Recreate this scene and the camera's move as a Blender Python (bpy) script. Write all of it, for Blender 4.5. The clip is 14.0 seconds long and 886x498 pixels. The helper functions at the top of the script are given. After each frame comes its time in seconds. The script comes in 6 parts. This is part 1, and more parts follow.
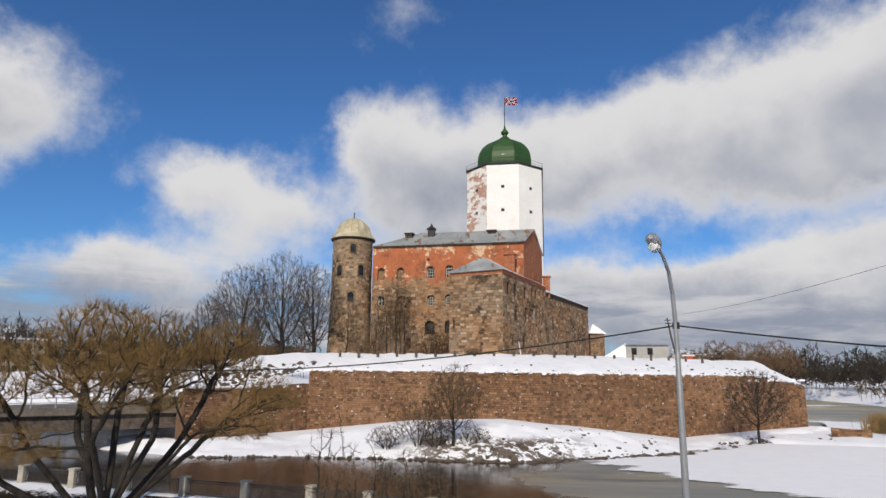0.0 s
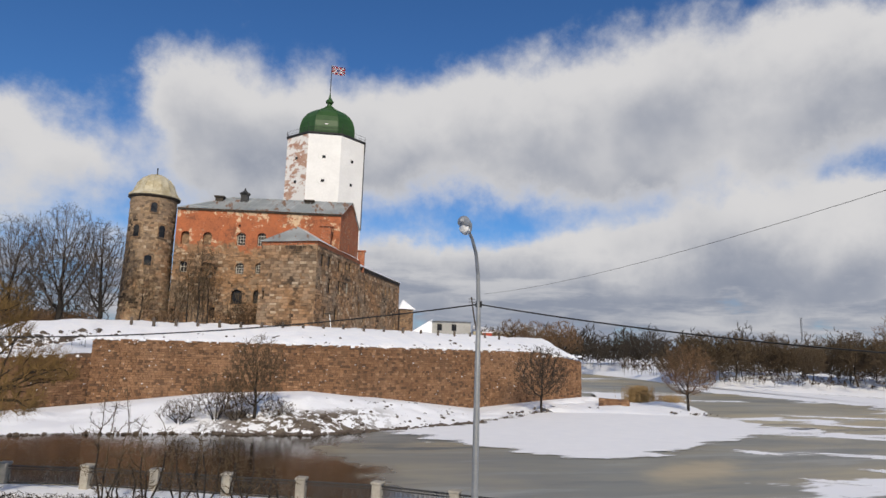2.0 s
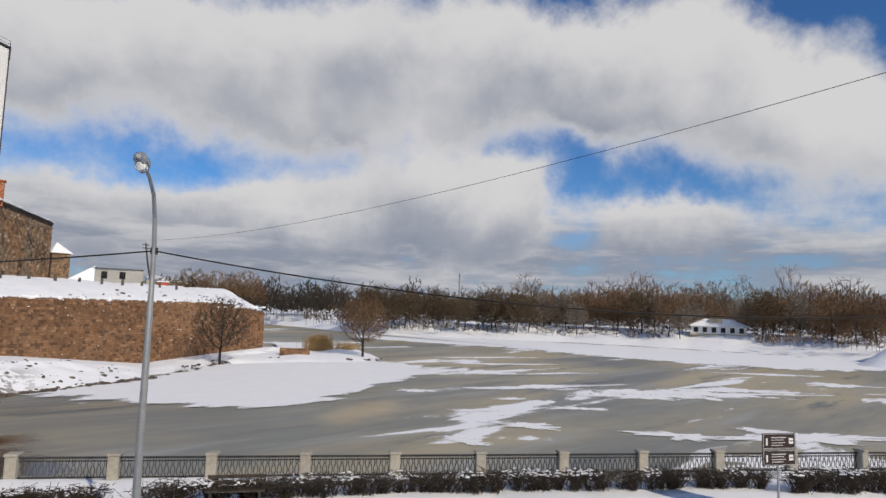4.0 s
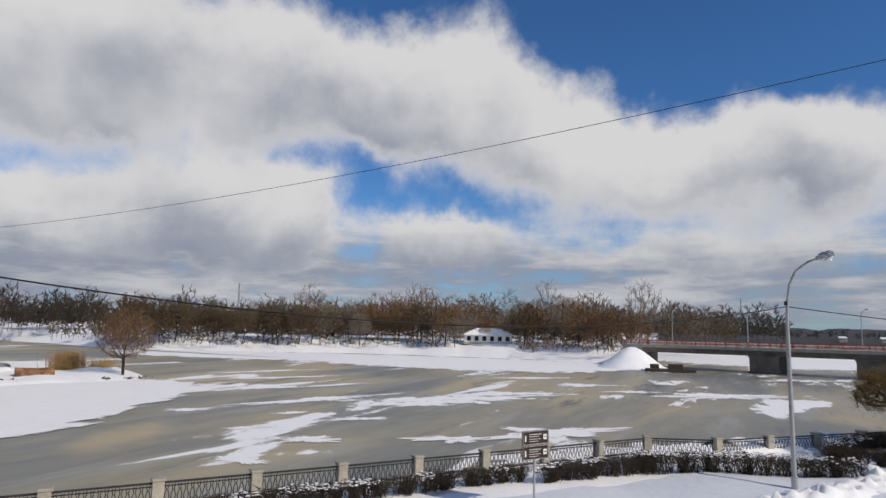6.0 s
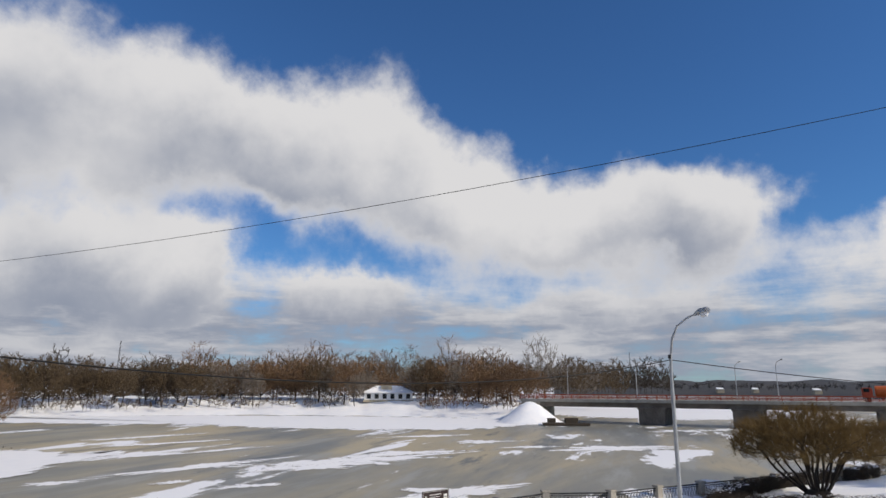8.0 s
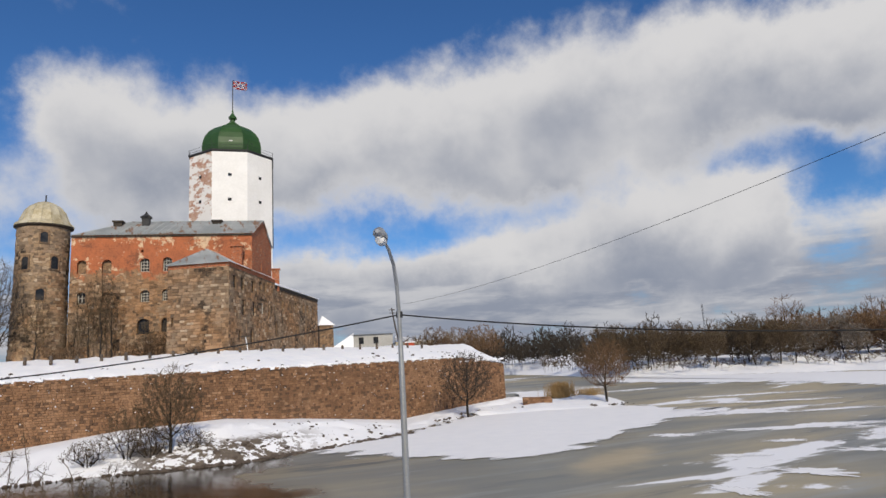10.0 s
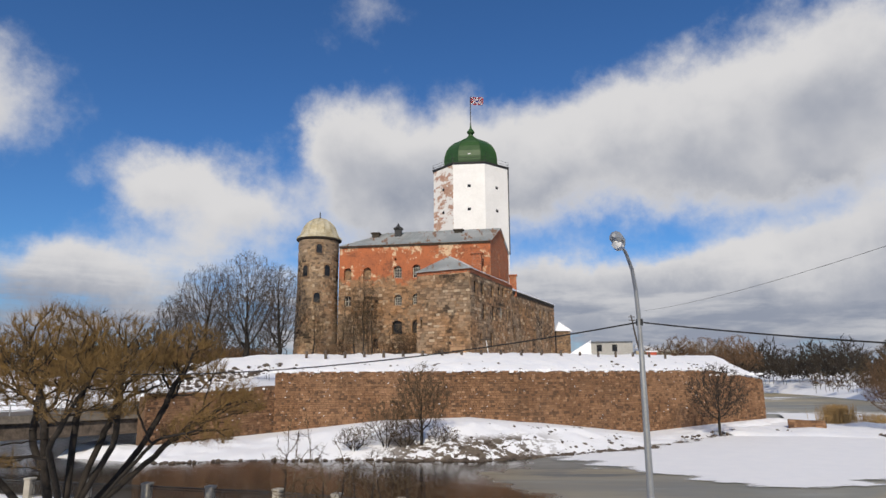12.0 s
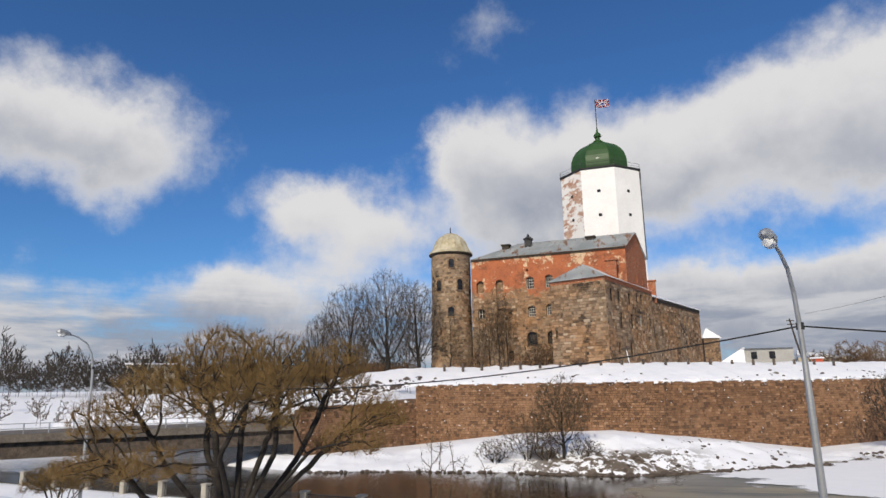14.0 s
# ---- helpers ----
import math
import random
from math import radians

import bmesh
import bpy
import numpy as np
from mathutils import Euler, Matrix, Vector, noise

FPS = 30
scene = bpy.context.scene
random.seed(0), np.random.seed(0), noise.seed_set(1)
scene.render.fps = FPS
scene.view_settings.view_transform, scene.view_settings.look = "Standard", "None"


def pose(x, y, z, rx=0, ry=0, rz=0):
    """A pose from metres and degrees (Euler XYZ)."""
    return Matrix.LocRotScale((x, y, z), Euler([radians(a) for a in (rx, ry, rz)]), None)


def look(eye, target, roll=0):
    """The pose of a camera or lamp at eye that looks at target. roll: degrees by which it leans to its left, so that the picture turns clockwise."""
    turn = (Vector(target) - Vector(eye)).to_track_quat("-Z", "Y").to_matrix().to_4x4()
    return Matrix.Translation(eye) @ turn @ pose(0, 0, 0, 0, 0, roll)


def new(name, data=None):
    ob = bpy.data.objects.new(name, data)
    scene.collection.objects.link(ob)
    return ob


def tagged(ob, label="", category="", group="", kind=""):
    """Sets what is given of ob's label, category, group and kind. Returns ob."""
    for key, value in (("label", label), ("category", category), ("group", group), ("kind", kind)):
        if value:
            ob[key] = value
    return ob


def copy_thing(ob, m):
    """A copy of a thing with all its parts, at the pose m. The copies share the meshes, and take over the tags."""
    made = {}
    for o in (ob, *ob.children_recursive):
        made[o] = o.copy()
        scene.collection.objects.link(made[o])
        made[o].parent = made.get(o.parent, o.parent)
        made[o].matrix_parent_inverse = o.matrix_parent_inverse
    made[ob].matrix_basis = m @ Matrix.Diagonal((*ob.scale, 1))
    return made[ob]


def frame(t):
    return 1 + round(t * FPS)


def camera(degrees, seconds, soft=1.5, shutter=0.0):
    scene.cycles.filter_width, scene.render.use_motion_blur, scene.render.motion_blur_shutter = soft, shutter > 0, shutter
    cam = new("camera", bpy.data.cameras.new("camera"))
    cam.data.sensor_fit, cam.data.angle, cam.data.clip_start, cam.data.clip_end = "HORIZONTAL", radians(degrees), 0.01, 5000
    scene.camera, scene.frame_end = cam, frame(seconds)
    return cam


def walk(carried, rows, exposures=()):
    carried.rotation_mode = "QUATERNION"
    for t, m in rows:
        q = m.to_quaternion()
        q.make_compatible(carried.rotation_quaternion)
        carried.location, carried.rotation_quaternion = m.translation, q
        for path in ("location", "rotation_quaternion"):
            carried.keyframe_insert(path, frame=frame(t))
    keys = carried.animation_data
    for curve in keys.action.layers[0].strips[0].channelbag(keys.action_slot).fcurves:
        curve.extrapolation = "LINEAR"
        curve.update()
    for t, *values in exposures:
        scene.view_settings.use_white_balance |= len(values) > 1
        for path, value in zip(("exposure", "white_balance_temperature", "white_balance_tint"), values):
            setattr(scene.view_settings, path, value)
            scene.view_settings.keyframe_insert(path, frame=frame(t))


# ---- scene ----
cam = camera(70.82, 14.0)
EYE = 6.0
# seconds, tilt, lean and heading in degrees: the camera turns where it stands
ROWS = [
    (0.0, 101.16, -0.71, -0.14),
    (0.5, 100.59, -0.68, -0.80),
    (1.0, 100.88, -1.14, -1.84),
    (1.5, 100.29, -1.80, -6.12),
    (2.0, 99.12, -1.70, -17.34),
    (2.5, 96.37, -1.00, -33.05),
    (3.0, 92.55, -1.19, -40.71),
    (3.2, 93.83, -1.16, -42.42),
    (5.3, 95.38, -0.56, -49.59),
    (5.5, 95.57, -0.54, -51.98),
    (5.6, 96.08, -1.08, -54.07),
    (5.7, 96.60, -1.74, -56.43),
    (5.9, 96.72, -1.55, -62.23),
    (6.0, 97.02, -1.20, -65.17),
    (6.5, 96.82, -1.59, -75.25),
    (7.0, 98.50, -0.41, -80.33),
    (7.2, 98.60, -0.13, -80.06),
    (9.3, 101.35, 2.54, -46.02),
    (9.4, 100.23, 3.56, -42.27),
    (9.5, 100.63, 2.41, -39.02),
    (9.7, 100.06, 2.69, -32.96),
    (10.0, 99.95, 3.17, -24.27),
    (10.5, 100.75, 0.69, -12.98),
    (11.0, 100.36, 0.69, -5.15),
    (11.5, 100.82, 0.61, -3.43),
    (12.0, 101.12, 0.27, -3.04),
    (12.5, 102.22, 0.40, -2.68),
    (13.0, 101.97, 0.83, -1.17),
    (13.5, 102.42, 0.72, 3.09),
    (14.0, 102.32, 0.89, 9.29),
]
walk(cam, [(t, pose(0, 0, EYE, rx, ry, rz)) for t, rx, ry, rz in ROWS],
     [(0.0, -0.03), (1.5, -0.08), (3.0, -0.17), (5.5, -0.14), (7.0, -0.10), (9.5, 0.0), (10.0, -0.12), (10.5, -0.13), (11.0, -0.22), (11.8, -0.12), (12.5, 0.0), (14.0, 0.0)])

# ---- light ----
SUN_AZ, SUN_EL = 190.0, 33.0      # degrees clockwise from +y, and above the horizon


def heading(az, el):
    a, e = radians(az), radians(el)
    return Vector((math.sin(a) * math.cos(e), math.cos(a) * math.cos(e), math.sin(e)))


sun = new("sun", bpy.data.lights.new("sun", "SUN"))
sun.data.energy, sun.data.angle, sun.data.color = 3.9, radians(0.6), (1.0, 0.89, 0.73)
sun.matrix_world = look(heading(SUN_AZ, SUN_EL) * 300, (0, 0, 0))
scene.view_settings.exposure = 0.0


class Nodes:
    """Short hand for wiring shader nodes."""

    def __init__(self, tree):
        self.tree = tree

    def add(self, kind, **given):
        n = self.tree.nodes.new(kind)
        for k, v in given.items():
            self.feed(n.inputs[k], v)
        return n

    def feed(self, socket, v):
        if isinstance(v, bpy.types.NodeSocket):
            self.tree.links.new(v, socket)
        else:
            socket.default_value = v

    def math(self, op, a, b=None, c=None, clamp=False):
        n = self.tree.nodes.new("ShaderNodeMath")
        n.operation, n.use_clamp = op, clamp
        for i, v in enumerate((a, b, c)):
            if v is not None:
                self.feed(n.inputs[i], v)
        return n.outputs[0]

    def vec(self, op, a, b=None):
        n = self.tree.nodes.new("ShaderNodeVectorMath")
        n.operation = op
        self.feed(n.inputs[0], a)
        if b is not None:
            self.feed(n.inputs[1], b)
        return n.outputs[0]

    def noise(self, vector, scale, detail=4.0, rough=0.55, distort=0.0):
        n = self.tree.nodes.new("ShaderNodeTexNoise")
        self.feed(n.inputs["Vector"], vector)
        self.feed(n.inputs["Scale"], scale)
        self.feed(n.inputs["Detail"], detail)
        self.feed(n.inputs["Roughness"], rough)
        self.feed(n.inputs["Distortion"], distort)
        return n.outputs[0]

    def ramp(self, fac, lo, hi):
        n = self.tree.nodes.new("ShaderNodeMapRange")
        n.interpolation_type = "SMOOTHSTEP"
        self.feed(n.inputs[0], fac)
        self.feed(n.inputs[1], lo)
        self.feed(n.inputs[2], hi)
        return n.outputs[0]

    def mix(self, fac, a, b):
        n = self.tree.nodes.new("ShaderNodeMix")
        n.data_type = "RGBA"
        self.feed(n.inputs[0], fac)
        for s, v in ((n.inputs[6], a), (n.inputs[7], b)):
            self.feed(s, v if isinstance(v, bpy.types.NodeSocket) else (*v, 1))
        return n.outputs[2]


# the sky: clear blue with cumulus banks
world = bpy.data.worlds.new("sky")
scene.world = world
world.use_nodes = True
world.node_tree.nodes.clear()
W = Nodes(world.node_tree)
way = W.add("ShaderNodeTexCoord").outputs["Generated"]
split = W.add("ShaderNodeSeparateXYZ", Vector=way)
az_raw = W.math("MULTIPLY", W.math("ARCTAN2", split.outputs[0], split.outputs[1]), 57.29578)
el_raw = W.math("MULTIPLY", W.math("ARCSINE", split.outputs[2]), 57.29578)
skytex = W.add("ShaderNodeTexSky")
skytex.sky_type, skytex.sun_disc, skytex.sun_elevation, skytex.sun_rotation = "NISHITA", False, radians(SUN_EL), radians(SUN_AZ)
skytex.air_density, skytex.dust_density, skytex.ozone_density = 1.0, 0.0, 5.0
# warped bearings, so that the cloud edges billow
warp = W.add("ShaderNodeTexNoise", Vector=way, Scale=6.0, Detail=8.0, Roughness=0.6)
wsplit = W.add("ShaderNodeSeparateColor", Color=warp.outputs[1])
az_w = W.math("MULTIPLY_ADD", W.math("SUBTRACT", wsplit.outputs[0], 0.5), 11.0, az_raw)
el_w = W.math("MULTIPLY_ADD", W.math("SUBTRACT", wsplit.outputs[1], 0.5), 9.0, el_raw)
cover, lowness = 0.0, 0.0


def cloud(az, el, wide, high, dense=1.0):
    """A cloud bank at a bearing: a soft mound of cover, with a note of how near its base one is."""
    global cover, lowness
    a = W.math("MULTIPLY", W.math("SUBTRACT", az_w, az), 1.0 / wide)
    e = W.math("MULTIPLY", W.math("SUBTRACT", el_w, el), 1.0 / high)
    q = W.math("MULTIPLY_ADD", a, a, W.math("MULTIPLY", e, e))
    g = W.math("MULTIPLY", W.math("POWER", 0.4, q), dense)
    cover = W.math("ADD", g, cover)
    lowness = W.math("MULTIPLY_ADD", g, e, lowness)


# over the near town and the castle
cloud(-41.5, 20.0, 9.5, 5.2, 1.15)
cloud(-27, 8, 6, 2.6, 0.55)
cloud(-22.5, 15.2, 4.6, 3.2, 0.9)
cloud(-15, 14.8, 5, 4.2, 0.85)
cloud(-18, 10.5, 4, 2.0, 0.3)
cloud(-4, 31, 8, 2.6, 0.36)
# the long bank behind and to the right of the tower
cloud(-5.5, 20.2, 4, 5.0, 1.0)
cloud(3, 18.4, 6, 6.2, 1.05)
cloud(-5, 13.5, 4.5, 3.2, 0.5)
cloud(1, 11, 5, 2.6, 0.5)
cloud(12, 18.8, 6, 5.4, 1.0)
cloud(21, 19.6, 6, 5.8, 1.0)
cloud(29, 21.6, 6, 6.0, 1.05)
cloud(39, 22.2, 7, 6.0, 1.1)
cloud(49, 22.0, 6, 5.4, 1.05)
cloud(57, 22.0, 5, 4.6, 1.0)
cloud(31, 15.5, 5, 3, 0.5)
cloud(38, 15.5, 4, 2.6, 0.5)
cloud(47, 16, 4, 2.4, 0.45)
# the lower heaped line under it
cloud(15, 6.4, 5, 2.8, 0.85)
cloud(23, 6.0, 5, 2.6, 0.75)
cloud(30, 7.6, 4.6, 3.2, 0.95)
cloud(38, 9.0, 5, 3.4, 1.0)
cloud(46.5, 10.0, 5, 3.6, 1.1)
cloud(52.5, 10.0, 3.4, 3.4, 1.0)
cloud(65, 7.6, 4.8, 1.9, 1.1)
# high heaps over the bay and the bridge
cloud(62, 20, 5, 6.0, 1.1)
cloud(69, 20.2, 4.6, 5.8, 1.15)
cloud(76, 16.4, 5, 4.8, 1.05)
cloud(84, 14.4, 6, 4.0, 1.05)
cloud(92.5, 14.4, 5.6, 4.2, 1.1)
cloud(99, 14.4, 4.6, 4.2, 1.1)
cloud(88, 7, 9, 1.8, 0.45)
cloud(106, 10.2, 4, 2.0, 0.4)
cloud(113, 11, 4, 2.8, 0.9)
cloud(118, 20.5, 5, 5.2, 1.1)
# the rest of the round, out of view
cloud(150, 25, 18, 9)
cloud(-75, 24, 16, 9)
cloud(-120, 22, 18, 8)
cloud(-160, 40, 14, 8, 0.7)
cloud(60, 60, 20, 8, 0.7)
# unseen overhead clouds, added to brighten and whiten the fill light
cloud(0, 56, 30, 9, 0.9)
cloud(120, 52, 30, 9, 0.9)
cloud(-60, 52, 28, 9, 0.8)
cloud(180, 60, 40, 9, 0.8)

streak = W.add("ShaderNodeMapping", Vector=way, Scale=(1.0, 1.0, 6.0))
veil = W.noise(streak.outputs[0], 5.0, 6.0, 0.6)
lowbank = W.math("MULTIPLY", W.ramp(el_w, 13.5, 3.0), W.math("MULTIPLY_ADD", veil, 1.35, 0.12))
fluff = W.noise(way, 11.0, 9.0, 0.62)
density = W.math("ADD", W.math("ADD", cover, lowbank), W.math("MULTIPLY", W.math("SUBTRACT", fluff, 0.5), 0.75))
mask = W.ramp(density, 0.26, 0.86)
# bases turn grey, tops stay white
base = W.math("DIVIDE", lowness, W.math("ADD", cover, 0.25))
puff = W.noise(way, 7.0, 4.0, 0.5)
billow = W.noise(way, 2.6, 3.0, 0.5)
base = W.math("MULTIPLY_ADD", W.math("SUBTRACT", puff, 0.5), 1.3, base)
base = W.math("MULTIPLY_ADD", W.math("SUBTRACT", billow, 0.5), 2.2, base)
shade = W.math("MULTIPLY", W.ramp(base, 0.35, -1.0), W.ramp(density, 0.5, 1.1))
shade = W.math("MAXIMUM", shade, W.math("MULTIPLY", W.ramp(el_w, 10.0, 4.5), W.math("MULTIPLY_ADD", W.ramp(veil, 0.66, 0.42), 0.6, 0.38)))
cloudcol = W.mix(shade, (0.77, 0.76, 0.765), (0.30, 0.335, 0.42))
deep = W.mix(1.0, skytex.outputs[0], (0.52, 0.82, 1.10))
deep.node.blend_type = "MULTIPLY"
blue = W.add("ShaderNodeBackground", Color=deep, Strength=0.095)
white = W.add("ShaderNodeBackground", Color=cloudcol, Strength=0.95)
mixer = W.tree.nodes.new("ShaderNodeMixShader")
W.feed(mixer.inputs[0], mask)
W.tree.links.new(blue.outputs[0], mixer.inputs[1])
W.tree.links.new(white.outputs[0], mixer.inputs[2])
outw = W.tree.nodes.new("ShaderNodeOutputWorld")
W.tree.links.new(mixer.outputs[0], outw.inputs[0])


# ---- materials ----
def material(name):
    m = bpy.data.materials.new(name)
    m.use_nodes = True
    n = Nodes(m.node_tree)
    n.bsdf = m.node_tree.nodes["Principled BSDF"]
    n.at = n.add("ShaderNodeTexCoord").outputs["Object"]
    n.geo = n.add("ShaderNodeNewGeometry")
    n.where = n.geo.outputs["Position"]
    n.island = n.geo.outputs["Random Per Island"]
    n.per = n.add("ShaderNodeObjectInfo").outputs["Random"]
    return m, n


def finish(n, colour, rough=0.8, height=None, bump=0.3, reach=0.05, metal=0.0, spec=0.5):
    n.feed(n.bsdf.inputs["Base Color"], colour if isinstance(colour, bpy.types.NodeSocket) else (*colour, 1))
    n.feed(n.bsdf.inputs["Roughness"], rough)
    n.feed(n.bsdf.inputs["Metallic"], metal)
    n.feed(n.bsdf.inputs["Specular IOR Level"], spec)
    if height is not None:
        b = n.tree.nodes.new("ShaderNodeBump")
        b.inputs["Strength"].default_value, b.inputs["Distance"].default_value = bump, reach
        n.feed(b.inputs["Height"], height)
        n.tree.links.new(b.outputs[0], n.bsdf.inputs["Normal"])


def grained(name, a, b, scale=3.0, rough=0.8, bump=0.3, reach=0.03, fine=8.0, metal=0.0, spec=0.3, island=0.0):
    """A surface of two tones, mottled at two scales."""
    m, n = material(name)
    f = n.math("ADD", n.math("MULTIPLY", n.noise(n.where, scale, 6, 0.6), 0.65), n.math("MULTIPLY", n.noise(n.where, scale * fine, 4, 0.6), 0.35))
    if island:
        f = n.math("MULTIPLY_ADD", n.math("SUBTRACT", n.island, 0.5), island, f)
    finish(n, n.mix(n.ramp(f, 0.32, 0.68), a, b), rough, f, bump, reach, metal, spec)
    return m


SNOW = grained("snow", (0.80, 0.82, 0.86), (0.90, 0.90, 0.90), 0.5, 0.75, 0.5, 0.15, 9.0)
def masonry(name, tones, mortar, wide, high, tall_brick=None, bump=0.6, spots=0.0):
    """Rough stone or brick on upright faces, with weather stains. tall_brick: (height, tones) above which brick takes over."""
    m, n = material(name)
    p = n.add("ShaderNodeSeparateXYZ", Vector=n.where)
    wob = n.noise(n.where, 0.9, 4, 0.6)
    uv = n.add("ShaderNodeMapping", Vector=n.where, Scale=(1.0 / wide, 1.0 / wide, 1.0 / high)).outputs[0]
    uv = n.vec("ADD", uv, n.add("ShaderNodeCombineXYZ", X=wob, Y=wob, Z=n.math("MULTIPLY", wob, 1.4)).outputs[0])
    cells = n.add("ShaderNodeTexVoronoi", Vector=uv, Scale=1.0)
    gaps = n.tree.nodes.new("ShaderNodeTexVoronoi")
    gaps.feature = "DISTANCE_TO_EDGE"
    n.feed(gaps.inputs["Vector"], uv)
    gaps.inputs["Scale"].default_value = 1.0
    pick = n.add("ShaderNodeSeparateColor", Color=cells.outputs["Color"])
    c = n.mix(pick.outputs[0], tones[0], tones[1])
    c = n.mix(n.ramp(pick.outputs[1], 0.86, 0.92), c, (0.12, 0.09, 0.065))
    c = n.mix(n.math("MULTIPLY", n.ramp(pick.outputs[2], 0.86, 0.92), 0.7), c, (0.50, 0.38, 0.25))
    joint = n.math("MULTIPLY", n.ramp(gaps.outputs["Distance"], 0.08, 0.02), 0.7)
    c = n.mix(joint, c, mortar)
    stain = n.noise(n.add("ShaderNodeMapping", Vector=n.where, Scale=(1.0, 1.0, 0.45)).outputs[0], 0.26, 7, 0.66)
    grit = n.noise(n.where, 4.0, 6, 0.68)
    c = n.mix(n.math("MULTIPLY", n.ramp(stain, 0.44, 0.62), 0.8), c, tones[2])
    if tall_brick:
        level, bt = tall_brick
        edge = n.math("MULTIPLY_ADD", n.math("SUBTRACT", n.noise(n.where, 0.55, 7, 0.7), 0.5), 8.0, p.outputs[2])
        up = n.ramp(edge, level - 0.5, level + 0.5)
        bc = n.mix(n.ramp(n.noise(n.where, 0.6, 6, 0.65), 0.35, 0.7), bt[0], bt[1])
        plaster = n.ramp(n.math("ADD", n.noise(n.where, 0.28, 7, 0.66), n.math("MULTIPLY", n.noise(n.where, 1.9, 6, 0.72), 0.45)), 0.765, 0.815)
        bc = n.mix(plaster, bc, bt[2])
        c = n.mix(up, c, bc)
    if spots:
        c = n.mix(n.math("MULTIPLY", n.ramp(n.noise(n.where, 0.42, 7, 0.75), 0.52, 0.66), spots), c, (0.06, 0.048, 0.036))
        c = n.mix(n.math("MULTIPLY", n.ramp(n.noise(n.where, 0.9, 7, 0.75), 0.62, 0.70), 0.6), c, (0.44, 0.33, 0.22))
    c = n.mix(n.math("MULTIPLY", n.ramp(grit, 0.47, 0.70), 0.45), c, (0.06, 0.045, 0.035))
    h = n.math("ADD", n.math("MULTIPLY", joint, -0.6), n.math("MULTIPLY", grit, 0.6))
    finish(n, c, 0.92, h, bump, 0.1, 0.0, 0.2)
    return m


# trodden snow; its grey-blue puts the foreground shade into the colour
SHADESNOW = grained("trodden_snow_shade_blue", (0.58, 0.62, 0.69), (0.70, 0.73, 0.78), 0.35, 0.7, 0.5, 0.12, 12.0)
BANKSNOW, n = material("snow_over_bare_bank")
bx = n.add("ShaderNodeSeparateXYZ", Vector=n.where)
inside = n.math("MULTIPLY", n.ramp(bx.outputs[0], -6.0, 0.5), n.ramp(bx.outputs[0], 17.0, 10.0))
bare = n.math("ADD", n.noise(n.where, 0.55, 7, 0.68), n.math("MULTIPLY", n.noise(n.where, 2.2, 4, 0.6), 0.18))
bare = n.math("MULTIPLY", n.ramp(bare, 0.55, 0.59), n.math("MULTIPLY", inside, n.ramp(n.math("MULTIPLY_ADD", bare, 1.0, bx.outputs[2]), 0.55, 0.05)))
c = n.mix(n.noise(n.where, 0.6, 5), (0.80, 0.82, 0.86), (0.90, 0.90, 0.90))
c = n.mix(bare, c, n.mix(n.noise(n.where, 3.0, 5), (0.06, 0.05, 0.04), (0.20, 0.155, 0.11)))
finish(n, c, 0.8, n.noise(n.where, 1.2, 6, 0.6), 0.6, 0.15)
STONEFACE, n = material("castle_granite_blocks")
grit = n.noise(n.where, 3.2, 6, 0.68)
wash = n.noise(n.where, 0.16, 6, 0.62)
c = n.mix(n.island, (0.15, 0.092, 0.052), (0.40, 0.255, 0.15))
c = n.mix(n.math("MULTIPLY", n.ramp(wash, 0.46, 0.60), 0.6), c, (0.27, 0.215, 0.155))
c = n.mix(n.math("MULTIPLY", n.ramp(wash, 0.48, 0.36), 0.5), c, (0.36, 0.19, 0.085))
lot = n.math("FRACT", n.math("MULTIPLY", n.island, 17.3))
burnt = n.math("MULTIPLY", n.ramp(n.noise(n.where, 0.23, 5, 0.65), 0.53, 0.62), n.ramp(lot, 0.35, 0.5))
c = n.mix(n.math("MULTIPLY", burnt, 0.9), c, (0.028, 0.023, 0.018))
c = n.mix(n.math("MULTIPLY", n.ramp(lot, 0.16, 0.08), 0.65), c, (0.09, 0.062, 0.042))
c = n.mix(n.math("MULTIPLY", n.ramp(lot, 0.93, 0.97), 0.7), c, (0.52, 0.41, 0.29))
c = n.mix(n.math("MULTIPLY", n.ramp(grit, 0.50, 0.72), 0.5), c, (0.07, 0.05, 0.036))
finish(n, c, 0.93, grit, 0.6, 0.06, 0.0, 0.2)
STONE = masonry("castle_granite", ((0.20, 0.12, 0.068), (0.34, 0.215, 0.12), (0.16, 0.105, 0.066)), (0.11, 0.078, 0.052), 0.62, 0.36, spots=0.85)
HALLMIX = masonry("brick_over_granite", ((0.27, 0.155, 0.08), (0.43, 0.255, 0.135), (0.24, 0.145, 0.082)), (0.16, 0.11, 0.075), 0.55, 0.32, (20.6, ((0.46, 0.15, 0.065), (0.36, 0.125, 0.06), (0.66, 0.48, 0.31))), spots=0.5)
HALLMIX_LOW = masonry("turret_granite", ((0.29, 0.195, 0.115), (0.43, 0.30, 0.18), (0.26, 0.19, 0.125)), (0.18, 0.13, 0.09), 0.55, 0.34, spots=0.5)
FLAGRED = grained("flag_red", (0.35, 0.03, 0.04), (0.42, 0.05, 0.05), 2.0)
FLAGBLUE = grained("flag_blue", (0.03, 0.04, 0.14), (0.04, 0.05, 0.18), 2.0)
BRICK = masonry("red_brick", ((0.46, 0.15, 0.065), (0.40, 0.13, 0.06), (0.36, 0.125, 0.065)), (0.34, 0.15, 0.09), 0.26, 0.09)
